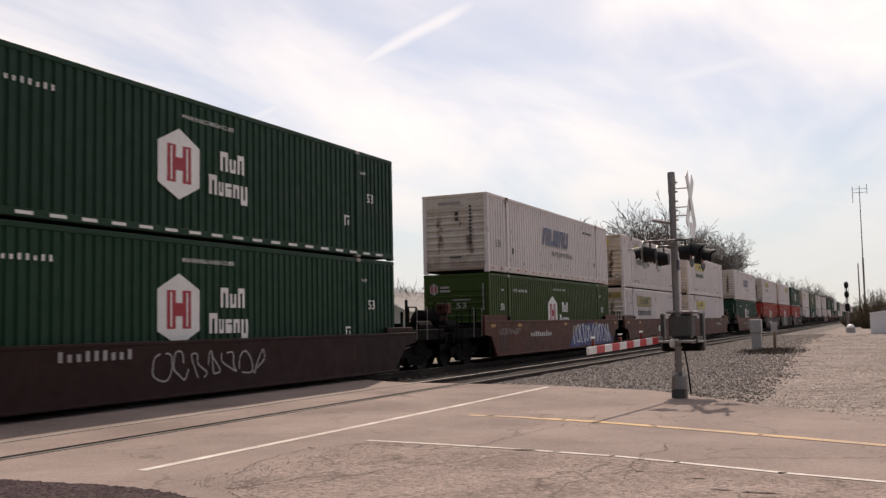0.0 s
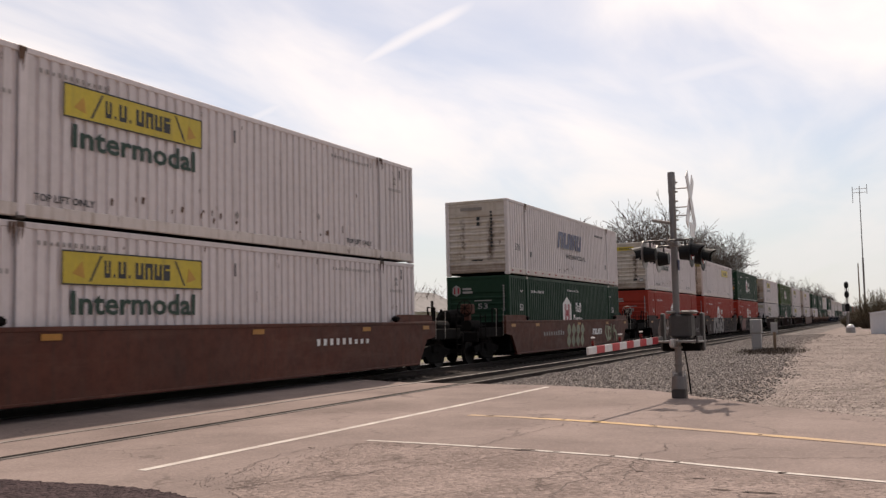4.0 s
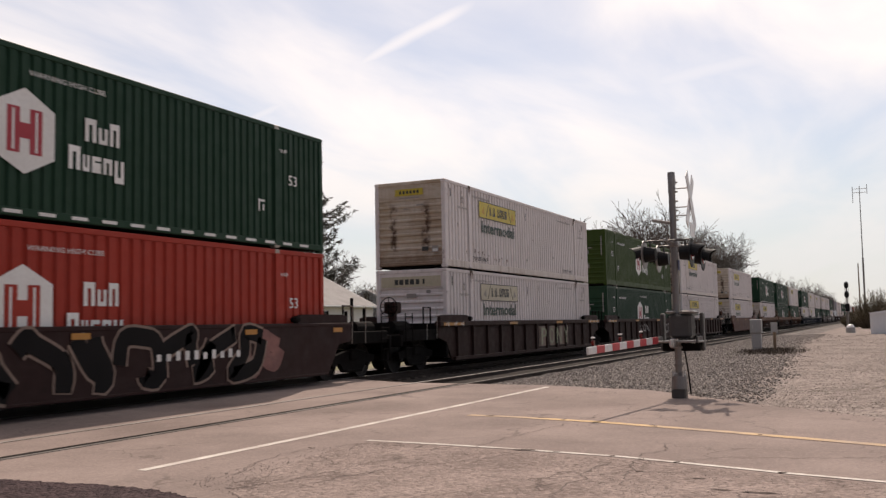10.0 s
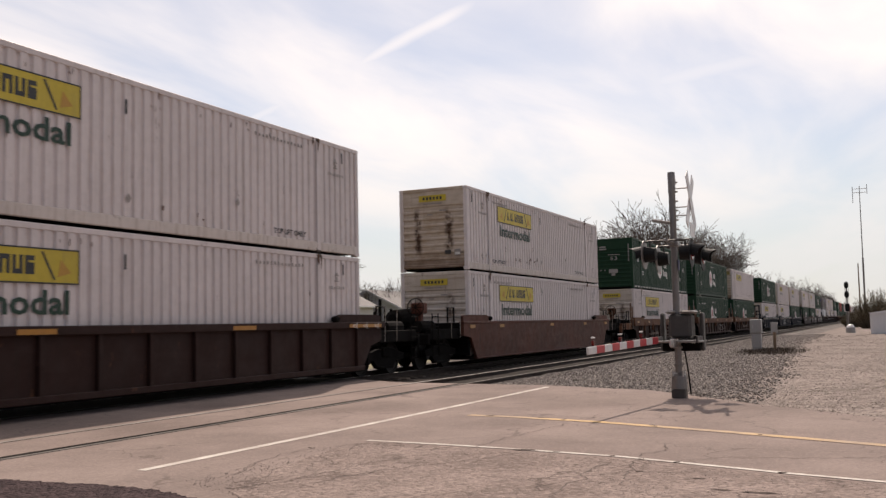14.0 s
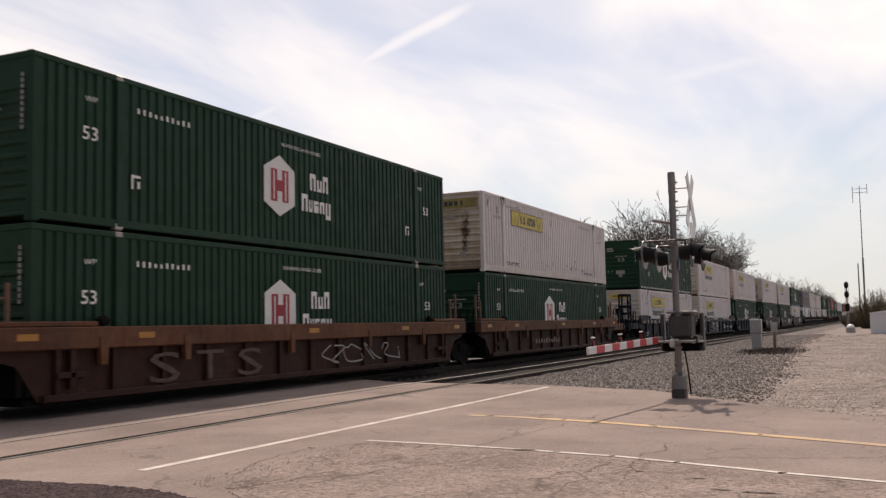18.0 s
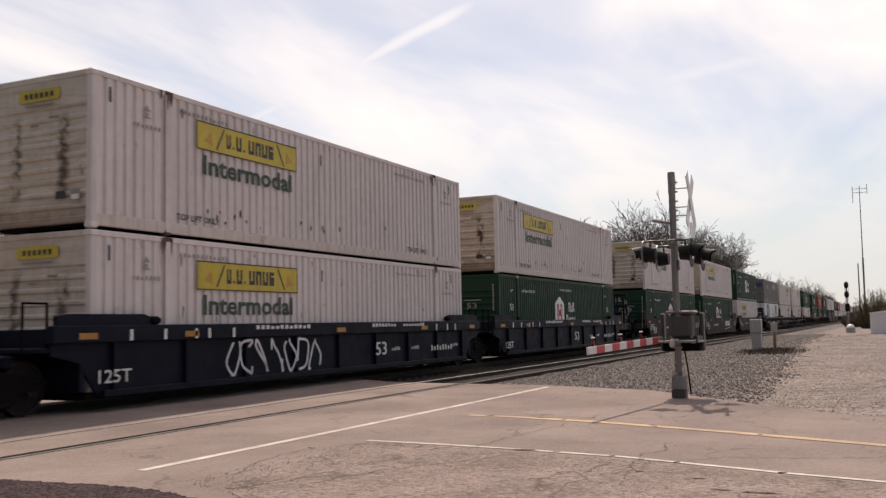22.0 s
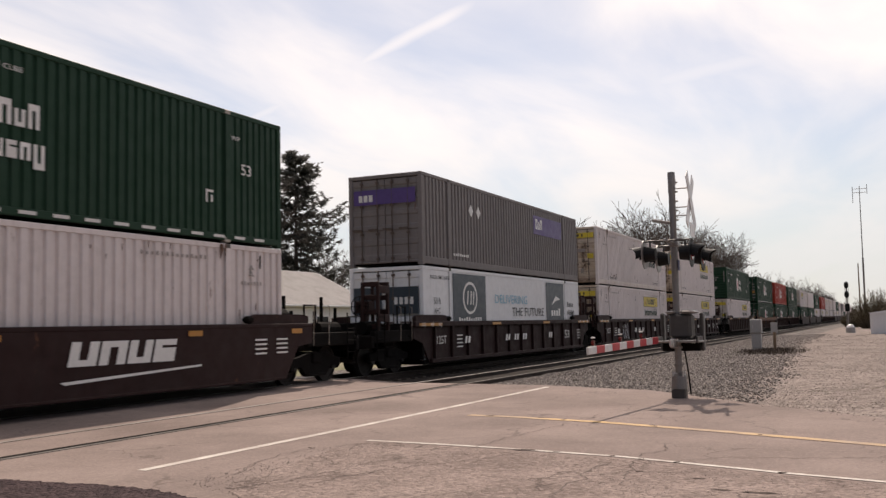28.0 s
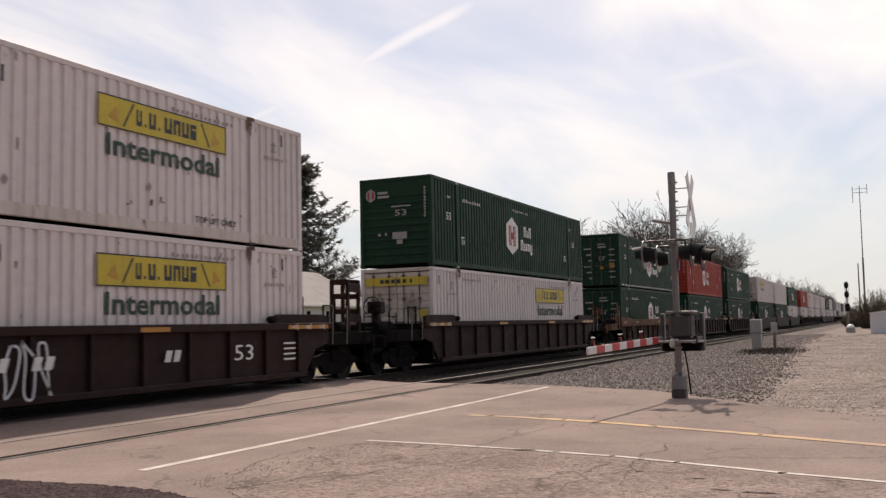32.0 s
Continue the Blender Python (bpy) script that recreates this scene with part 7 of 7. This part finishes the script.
# ---------- houses across the tracks ----------
def house(x, y, lx, ly, eave, ridge, wall, roof, label, turn=0.0, chimney=None, windows=(), gable_x=True):
    """A gabled house, its long side lx along its own x, nearest corner at the origin."""
    top = thing("house", label, "house", pose(x, y, 0, 0, 0, turn))
    w = Kit()
    mid = ly / 2
    for xx in (0.0, lx - 0.2):
        w.prism_x([(0, 0), (ly, 0), (ly, eave), (mid, ridge), (0, eave)], xx, xx + 0.2)
    w.box(0.2, lx - 0.2, 0, 0.2, 0, eave)
    w.box(0.2, lx - 0.2, ly - 0.2, ly, 0, eave)
    wall_ob = part("wall", w, wall, top)
    n = int(eave / 0.2)
    sid = Kit()
    for i in range(n):
        sid.box(-0.012, lx + 0.012, -0.022, -0.004, i * 0.2 + 0.02, i * 0.2 + 0.19)
    part("siding", sid, wall, top)
    o = 0.28
    sl = (ridge - eave) / mid
    for s in (0, 1):
        ye, yr = (-o, mid) if s == 0 else (ly + o, mid)
        ze = eave - o * sl
        k = Kit()
        x0, x1 = -o, lx + o
        t = 0.12
        v = [(x0, ye, ze + 0.02), (x1, ye, ze + 0.02), (x1, yr, ridge + 0.02), (x0, yr, ridge + 0.02), (x0, ye, ze + t), (x1, ye, ze + t), (x1, yr, ridge + t), (x0, yr, ridge + t)]
        k.add(v, [(0, 3, 2, 1), (4, 5, 6, 7), (0, 1, 5, 4), (1, 2, 6, 5), (2, 3, 7, 6), (3, 0, 4, 7)] if s == 0 else [(0, 1, 2, 3), (4, 7, 6, 5), (0, 4, 5, 1), (1, 5, 6, 2), (2, 6, 7, 3), (3, 7, 4, 0)])
        part("roof", k, roof, top)
        part("gutter", Kit().box(x0, x1, *sorted((ye, ye + (-0.1 if s == 0 else 0.1))), ze - 0.02, ze + 0.1, 0.02), M["siding"], top)
    for e in (-o - 0.042, lx + o + 0.002):
        for s in (0, 1):
            ye = -o if s == 0 else ly + o
            ze = eave - o * sl
            k = Kit()
            v = [(e, ye, ze - 0.12), (e + 0.04, ye, ze - 0.12), (e + 0.04, mid, ridge - 0.12), (e, mid, ridge - 0.12), (e, ye, ze + 0.118), (e + 0.04, ye, ze + 0.118), (e + 0.04, mid, ridge + 0.118), (e, mid, ridge + 0.118)]
            k.add(v, [(0, 3, 2, 1), (4, 5, 6, 7), (0, 1, 5, 4), (1, 2, 6, 5), (2, 3, 7, 6), (3, 0, 4, 7)])
            part("barge_board", k, M["siding"] if wall is M["siding"] else M["tan_trim"], top)
    for face, u, z, ww, hh in windows:
        if face == "x":
            fr = part("window", Kit().box(-0.05, 0.03, u - ww / 2 - 0.08, u + ww / 2 + 0.08, z - 0.08, z + hh + 0.08, 0.01), M["siding"], top)
            part("pane", Kit().box(-0.06, -0.04, u - ww / 2, u + ww / 2, z, z + hh), M["glass"], fr)
        else:
            fr = part("window", Kit().box(u - ww / 2 - 0.08, u + ww / 2 + 0.08, -0.06, 0.02, z - 0.08, z + hh + 0.08, 0.01), M["siding"], top)
            part("pane", Kit().box(u - ww / 2, u + ww / 2, -0.075, -0.05, z, z + hh), M["glass"], fr)
    if chimney:
        a, b = chimney
        z = eave + (b + o) * sl * 0.9
        ch = part("roof_vent", Kit().tube((a, b, z - 0.3), (a, b, z + 0.55), 0.16, n=12), M["black_metal"], top)
        part("cowl", Kit().tube((a, b, z + 0.55), (a, b, z + 0.80), 0.26, 0.22, n=12), M["black_metal"], ch)
    return top


house(40.0, 34.0, 21.0, 10.1, 3.0, 5.55, M["siding"], M["shingle"], "white clapboard house with a pale grey gabled roof", 0.0, chimney=(6.6, 2.4), windows=(("x", 2.6, 1.0, 1.1, 1.2), ("y", 1.6, 0.6, 0.5, 1.7), ("y", 4.6, 0.6, 0.5, 1.7), ("y", 9.0, 1.0, 1.2, 1.2), ("y", 14.0, 1.0, 1.4, 1.2)))
house(22.0, 36.0, 16.5, 8.0, 2.75, 4.7, M["tan_siding"], M["shingle_brown"], "long tan house with a brown shingle roof", 0.0, chimney=(11.0, 2.6), windows=(("x", 4.5, 1.0, 1.2, 1.2), ("y", 2.0, 1.0, 1.2, 1.2)))
house(31.7, 33.0, 4.0, 5.4, 2.55, 3.95, M["tan_siding"], M["shingle_brown"], "cream cross gable of the tan house", 90.0, windows=(("x", 1.7, 0.5, 1.1, 0.8),))


def hip_wing(x0, x1, y0, y1, eave, peak, wall, roof, label):
    """A low wing under a four-sided pointed roof, with a row of dark windows."""
    top = thing("house", label, "house", pose(x0, y0, 0))
    lx, ly, o, t = x1 - x0, y1 - y0, 0.3, 0.1
    w = Kit()
    w.box(0, lx, 0, 0.18, 0, eave).box(0, lx, ly - 0.18, ly, 0, eave).box(0, 0.18, 0.18, ly - 0.18, 0, eave).box(lx - 0.18, lx, 0.18, ly - 0.18, 0, eave)
    part("wall", w, wall, top)
    ring = [(-o, -o), (lx + o, -o), (lx + o, ly + o), (-o, ly + o)]
    for i in range(4):
        a, b = ring[i], ring[(i + 1) % 4]
        c = (lx / 2, ly / 2)
        v = [(*a, eave), (*b, eave), (*c, peak - t), (*a, eave + t), (*b, eave + t), (*c, peak)]
        part("roof", Kit().add(v, [(0, 2, 1), (3, 4, 5), (0, 1, 4, 3), (1, 2, 5, 4), (2, 0, 3, 5)]), roof, top)
    part("gutter", Kit().box(-o, lx + o, -o - 0.1, -o, eave - 0.02, eave + 0.1, 0.02), M["tan_trim"], top)
    for i in range(2):
        u = lx * 0.36 + i * 0.95
        fr = part("window", Kit().box(u - 0.42, u + 0.42, -0.06, 0.02, 0.9, 2.2, 0.01), M["tan_trim"], top)
        part("pane", Kit().box(u - 0.34, u + 0.34, -0.075, -0.05, 0.98, 2.12), M["glass"], fr)
    return top


hip_wing(33.5, 36.2, 34.4, 38.0, 2.70, 4.05, M["tan_siding"], M["shingle_dark"], "low wing with a dark pointed shingle roof")
for x in (33.9, 35.8, 37.3):
    vent = thing("roof_vent", "small bright metal vent on the brown roof", "vent", pose(x - 0.4, 39.55, 4.66), "roof vents")
    part("stack", Kit().tube((0, 0, -0.16), (0, 0, 0.10), 0.10, n=10), M["alu"], vent)
    part("cap", Kit().tube((0, 0, 0.10), (0, 0, 0.20), 0.24, 0.10, n=12), M["alu"], vent)
house(86.0, 44.0, 16.0, 9.0, 3.0, 5.2, M["siding"], M["shingle"], "distant white house with a grey roof", 0.0, windows=(("x", 4.0, 1.0, 1.2, 1.2), ("y", 4.0, 1.0, 1.2, 1.2)))

# ---------- trees ----------
def bare_tree_kits(seed, height, spread=0.55, depth=6, thin=0.010, trunk_r=None, forks=3, stems=1):
    """Trunk and limbs in one kit, fine twigs in another: stout limbs that bow outward and lift again, each with side shoots."""
    rng = random.Random(seed)
    wood, fine = Kit(), Kit()
    r0 = trunk_r or height * 0.020

    def grow(p, d, length, r, level):
        steps = (6, 6, 5, 4, 3, 3, 3)[min(level, 6)]
        r_start, end = r, (0.66 if level == 0 else 0.34)
        bow = Vector((rng.uniform(-1, 1), rng.uniform(-1, 1), 0.0)) * 0.10
        for i in range(steps):
            lift = 0.0 if level == 0 else (0.10 if level < 3 else 0.03)
            d = (d + bow * (1.0 if level else 0.25) + Vector((rng.uniform(-1, 1), rng.uniform(-1, 1), rng.uniform(-0.7, 0.7))) * (0.05 if level == 0 else 0.20) + Vector((0, 0, lift))).normalized()
            q = p + d * (length / steps)
            rr = max(r_start * (1 - (1 - end) * (i + 1) / steps), thin)
            (wood if level < 3 else fine).tube(p, q, r, rr, n=8 if level < 1 else (6 if level < 2 else 4 if level < 3 else 3), caps=False)
            p, r = q, rr
            if level < depth and (level > 1 or i >= (4 if level == 0 else 1)):
                if rng.random() < (0.9 if level < 2 else 0.64):
                    branch(p, d, length * rng.uniform(0.36, 0.66), r * rng.uniform(0.44, 0.70), level + 1)
        if level < depth:
            for _ in range(forks if level == 0 else 2):
                branch(p, d, length * rng.uniform(0.5, 0.8), r * rng.uniform(0.6, 0.85), level + 1, 0.6)

    def branch(p, d, length, r, level, k=1.0):
        u = d.orthogonal().normalized()
        w = d.cross(u)
        a = rng.uniform(0, 2 * math.pi)
        k *= spread * rng.uniform(1.0, 2.2)
        grow(p, (d + (math.cos(a) * u + math.sin(a) * w) * k).normalized(), length, max(r, thin), level)

    for i in range(stems):
        lean = Vector((rng.uniform(-1, 1), rng.uniform(-1, 1), 0)) * (0.09 if stems > 1 else 0.02)
        grow(Vector((0.35 * (i - (stems - 1) / 2), 0, -0.2)), (Vector((0, 0, 1)) + lean).normalized(), height * 0.48, r0, 0)
    # bring the whole tree to its true height
    k = height / max(v[2] for v in fine.v)
    for kit in (wood, fine):
        kit.v = [(a * k, b * k, c * k) for a, b, c in kit.v]
    return wood, fine


def bare_tree(seed, height, at, label, spread=0.55, depth=6, group="", forks=3, trunk_r=None, thin=0.010, stems=1):
    wood, fine = bare_tree_kits(seed, height, spread, depth, thin, trunk_r, forks, stems)
    top = thing("tree", label, "tree", at, group)
    part("trunk", wood, M["bark"], top)
    part("crown", fine, M["twig"], top)
    return top


def conifer(seed, height, radius, at, label, taper=0.75, droop=0.30, clumps=14, bare=0.1, fill=1.0):
    """A ragged evergreen: limbs of uneven length, each with many short needle sprays along it, gaps left between."""
    rng = random.Random(seed)
    top = thing("tree", label, "tree", at)
    wood = Kit().tube((0, 0, -0.2), (0, 0, height * 0.97), height * 0.017, 0.02, n=8)
    leaf = Kit()
    n = int(height * 13 * fill)
    for i in range(n):
        u = (i + rng.random()) / n
        z = height * (bare + (0.99 - bare) * u)
        a = rng.uniform(0, 2 * math.pi)
        lump = 0.75 + 0.5 * noise.noise(Vector((math.cos(a) * 1.4, math.sin(a) * 1.4, z * 0.45 + seed)))
        L = radius * (1.0 - u) ** taper * min(1.0, 0.62 + 2.2 * u) * lump * rng.uniform(0.5, 1.15) + 0.25
        pts = []
        side = rng.uniform(-0.25, 0.25)
        for j in range(6):
            v = j / 5
            b = a + side * v
            pts.append(Vector((math.cos(b) * L * v, math.sin(b) * L * v, z - droop * L * v + (droop + 0.10) * L * v ** 3 + rng.uniform(-0.04, 0.04))))
        for p, q in zip(pts, pts[1:]):
            wood.tube(p, q, 0.03 * (1 - u) + 0.008, n=3, caps=False)
        for _ in range(int(clumps * (0.6 + L / radius))):
            v = 0.22 + 0.78 * rng.random() ** 0.8
            j = min(4, int(v * 5))
            c = pts[j].lerp(pts[j + 1], v * 5 - j) + Vector((rng.gauss(0, 0.16), rng.gauss(0, 0.16), rng.gauss(0, 0.10)))
            for _ in range(4):
                d = Vector((math.cos(a) * 0.5 + rng.uniform(-0.9, 0.9), math.sin(a) * 0.5 + rng.uniform(-0.9, 0.9), rng.uniform(-0.75, 0.55))).normalized()
                s = rng.uniform(0.22, 0.55)
                w = d.orthogonal().normalized() * s * rng.uniform(0.12, 0.24)
                leaf.add([c - w, c + w, c + d * s], [(0, 1, 2)])
    part("trunk", wood, M["bark"], top)
    part("crown", leaf, M["needle"], top)
    return top


conifer(5, 14.6, 6.2, pose(51.9, 42.5, 0), "dense dark green pine behind the houses", 0.50, 0.08, 46, 0.05, 1.5)
conifer(6, 17.8, 7.8, pose(72.0, 48.0, 0), "tall dark spruce with drooping boughs", 0.56, 0.42, 34, 0.06, 1.1)
bare_tree(11, 12.6, pose(37.3, 44.0, 0), "large leafless tree with arching limbs beside the houses", 0.66, 5, thin=0.016, trunk_r=0.42, forks=5)
bare_tree(12, 9.9, pose(31.3, 32.1, 0), "twin-stemmed leafless tree before the houses", 0.58, 5, thin=0.012, trunk_r=0.30, stems=2)
bare_tree(13, 12.0, pose(48.3, 45.0, 0), "slim leafless tree with upright limbs", 0.30, 5, thin=0.014, trunk_r=0.2, stems=2)
bare_tree(14, 17.0, pose(59.4, 43.5, 0), "tall leafless tree beside the pine", 0.55, 5, thin=0.015, trunk_r=0.38)
bare_tree(15, 9.0, pose(31.5, 47, 0), "leafless tree with spreading limbs", 0.6, 4, thin=0.012, trunk_r=0.2)
bare_tree(16, 12.0, pose(53.0, 52, 0), "leafless tree far behind the houses", 0.5, 4, thin=0.012, trunk_r=0.16)
bare_tree(17, 8.5, pose(47.6, 48.5, 0), "small leafless tree with a broad crown of twigs", 0.6, 4, thin=0.012, trunk_r=0.13)


def thicket():
    """Tangled leafless saplings behind the white house."""
    rng = random.Random(18)
    k = Kit()
    for _ in range(3800):
        x, y = rng.uniform(58, 104), rng.uniform(47, 55)
        h = rng.uniform(3.0, 7.6) * (0.8 + 0.25 * noise.noise(Vector((x * 0.25, y * 0.2, 1.0))))
        p = Vector((x, y, -0.1))
        top = p + Vector((rng.uniform(-0.9, 0.9), rng.uniform(-0.9, 0.9), h))
        u = Vector((rng.uniform(-1, 1), rng.uniform(-1, 1), 0)).normalized() * rng.uniform(0.045, 0.085)
        k.add([p - u, p + u, top], [(0, 1, 2)])
        for _ in range(9):
            o = p.lerp(top, rng.uniform(0.2, 0.97))
            e = o + Vector((rng.uniform(-0.9, 0.9), rng.uniform(-0.9, 0.9), rng.uniform(0.1, 1.1)))
            k.add([o - u * 0.55, o + u * 0.55, e], [(0, 1, 2)])
    solid("thicket", k, M["twig"], "tangled brown leafless saplings behind the white house", "thicket", kind="stuff")


thicket()


def far_trees():
    """Leafless trees in a belt along the far side of the line."""
    protos = []
    rng = random.Random(77)
    for i, (h, s, d) in enumerate(((13, 0.55, 5), (15, 0.6, 5), (13, 0.5, 4), (16, 0.6, 4), (14, 0.55, 4))):
        protos.append(bare_tree(100 + i, h, pose(0, 0, 0), "leafless tree in the belt along the line", s, d, "trees along the line", 3, thin=0.014 if i < 2 else 0.026, trunk_r=h * 0.019))
    spots = [(95.5, 24.0, 0.95), (88, 28, 0.7), (103, 25, 0.85), (108, 23, 1.0), (116, 25.5, 1.05), (125, 23.5, 1.0), (134, 25.5, 1.1), (143, 24, 1.05), (152, 26, 1.1), (163, 24, 1.05), (175, 25, 1.25), (182, 23.5, 1.2), (196, 25, 0.85), (210, 24, 0.8), (226, 25, 0.82), (242, 24, 0.78), (258, 25, 0.8)]
    spots = [(x, y, s * 1.06) for x, y, s in spots]
    spots += [(x + 5, y + 6, s * 0.95) for x, y, s in spots]
    spots += [(63, 52, 0.72), (66, 50, 0.66), (69, 54, 0.8), (74, 52, 0.74), (79, 54, 0.8), (84, 52, 0.75), (90, 56, 0.8)]
    spots += [(275 + 17 * i, 24 + rng.uniform(-1.5, 2), rng.uniform(0.8, 1.05)) for i in range(18)]
    for i, (x, y, s) in enumerate(spots):
        m = pose(x, y, 0, 0, 0, rng.uniform(0, 360)) @ Matrix.Scale(s, 4)
        ob = protos[i] if i < 5 else copy_thing(protos[i % 2 if i < 14 else 2 + i % 3], Matrix())
        ob.matrix_basis = m


far_trees()


def brush_belt():
    """Low dry brush under the trees and at the end of the lot."""
    rng = random.Random(8)
    k = Kit()
    for _ in range(5200):
        x = 60 + 420 * rng.random() ** 1.3
        y = 20.5 + rng.uniform(0, 7)
        h = rng.uniform(0.8, 3.2) * (1.5 if 85 < x < 300 else 1.0)
        p = Vector((x, y, -0.1))
        d = Vector((rng.uniform(-0.5, 0.5), rng.uniform(-0.5, 0.5), 1)).normalized()
        s = 0.05 + x * 0.00035
        u = d.orthogonal().normalized() * s
        k.add([p - u, p + u, p + d * h], [(0, 1, 2)])
        for _ in range(2):
            o = p + d * h * rng.uniform(0.3, 0.8)
            e = o + Vector((rng.uniform(-0.8, 0.8), rng.uniform(-0.8, 0.8), rng.uniform(0.3, 1.0)))
            k.add([o - u * 0.6, o + u * 0.6, e], [(0, 1, 2)])
    solid("brush", k, M["brush"], "low dry brown brush along the line", "brush", kind="stuff")


brush_belt()


def shrub(x, y, r, h, seed, label):
    rng = random.Random(seed)
    k = Kit()
    for _ in range(900):
        a, u = rng.uniform(0, 6.283), rng.random() ** 0.6
        p = Vector((x + math.cos(a) * r * u * 0.5, y + math.sin(a) * r * u * 0.5, -0.1))
        e = Vector((x + math.cos(a) * r * u, y + math.sin(a) * r * u, h * (1 - 0.55 * u * u) * rng.uniform(0.7, 1.05)))
        w = Vector((rng.uniform(-1, 1), rng.uniform(-1, 1), 0)).normalized() * 0.05
        k.add([p - w, p + w, e], [(0, 1, 2)])
        for _ in range(3):
            o = p.lerp(e, rng.uniform(0.35, 0.95))
            t = o + Vector((rng.uniform(-0.5, 0.5), rng.uniform(-0.5, 0.5), rng.uniform(0.0, 0.6)))
            k.add([o - w * 0.7, o + w * 0.7, t], [(0, 1, 2)])
    solid("shrub", k, M["brush"], label, "shrub")


shrub(125, 0.4, 3.4, 4.9, 3, "dense brown leafless shrub behind the shed")
shrub(140, 3.6, 1.6, 2.0, 4, "low brown shrub by the signal")


def far_belt():
    """Woods on the horizon all round, far behind everything else."""
    rng = random.Random(31)
    k = Kit()
    for ring_r, h0 in ((700, 13), (950, 16)):
        n = 420
        for i in range(n):
            a = 2 * math.pi * i / n
            r = ring_r * rng.uniform(0.95, 1.1)
            x, y = r * math.cos(a), r * math.sin(a)
            if abs(y) < 26 and x > 0:
                continue
            for _ in range(6):
                w, h = rng.uniform(2, 5), h0 * rng.uniform(0.5, 1.0)
                ox, oy = x + rng.uniform(-8, 8), y + rng.uniform(-8, 8)
                t = Vector((-math.sin(a), math.cos(a), 0)) * w
                c = Vector((ox, oy, -0.5))
                k.add([c - t, c + t, c + t * 0.7 + Vector((0, 0, h * 0.7)), c + Vector((0, 0, h)), c - t * 0.75 + Vector((0, 0, h * 0.6))], [(0, 1, 2, 3, 4)])
    solid("far_woods", k, M["far_wood"], "hazy leafless woods on the horizon", "woods", kind="stuff")


far_belt()


def motions():
    """The whole train rolls along its track, gaining a little speed; the wheelsets of the cars that pass turn with it."""
    for ob, x, y, z in MOVERS:
        walk(ob, [(t, pose(x - travelled(t), y, z)) for t in range(0, 33)])
    for ws, x in WHEELSETS[:NEAR_WHEELS]:
        walk(ws, [(i / FPS, pose(x, 0, WHEEL_R, 0, -math.degrees(travelled(i / FPS) / WHEEL_R), 0)) for i in range(32 * FPS + 1)])


motions()
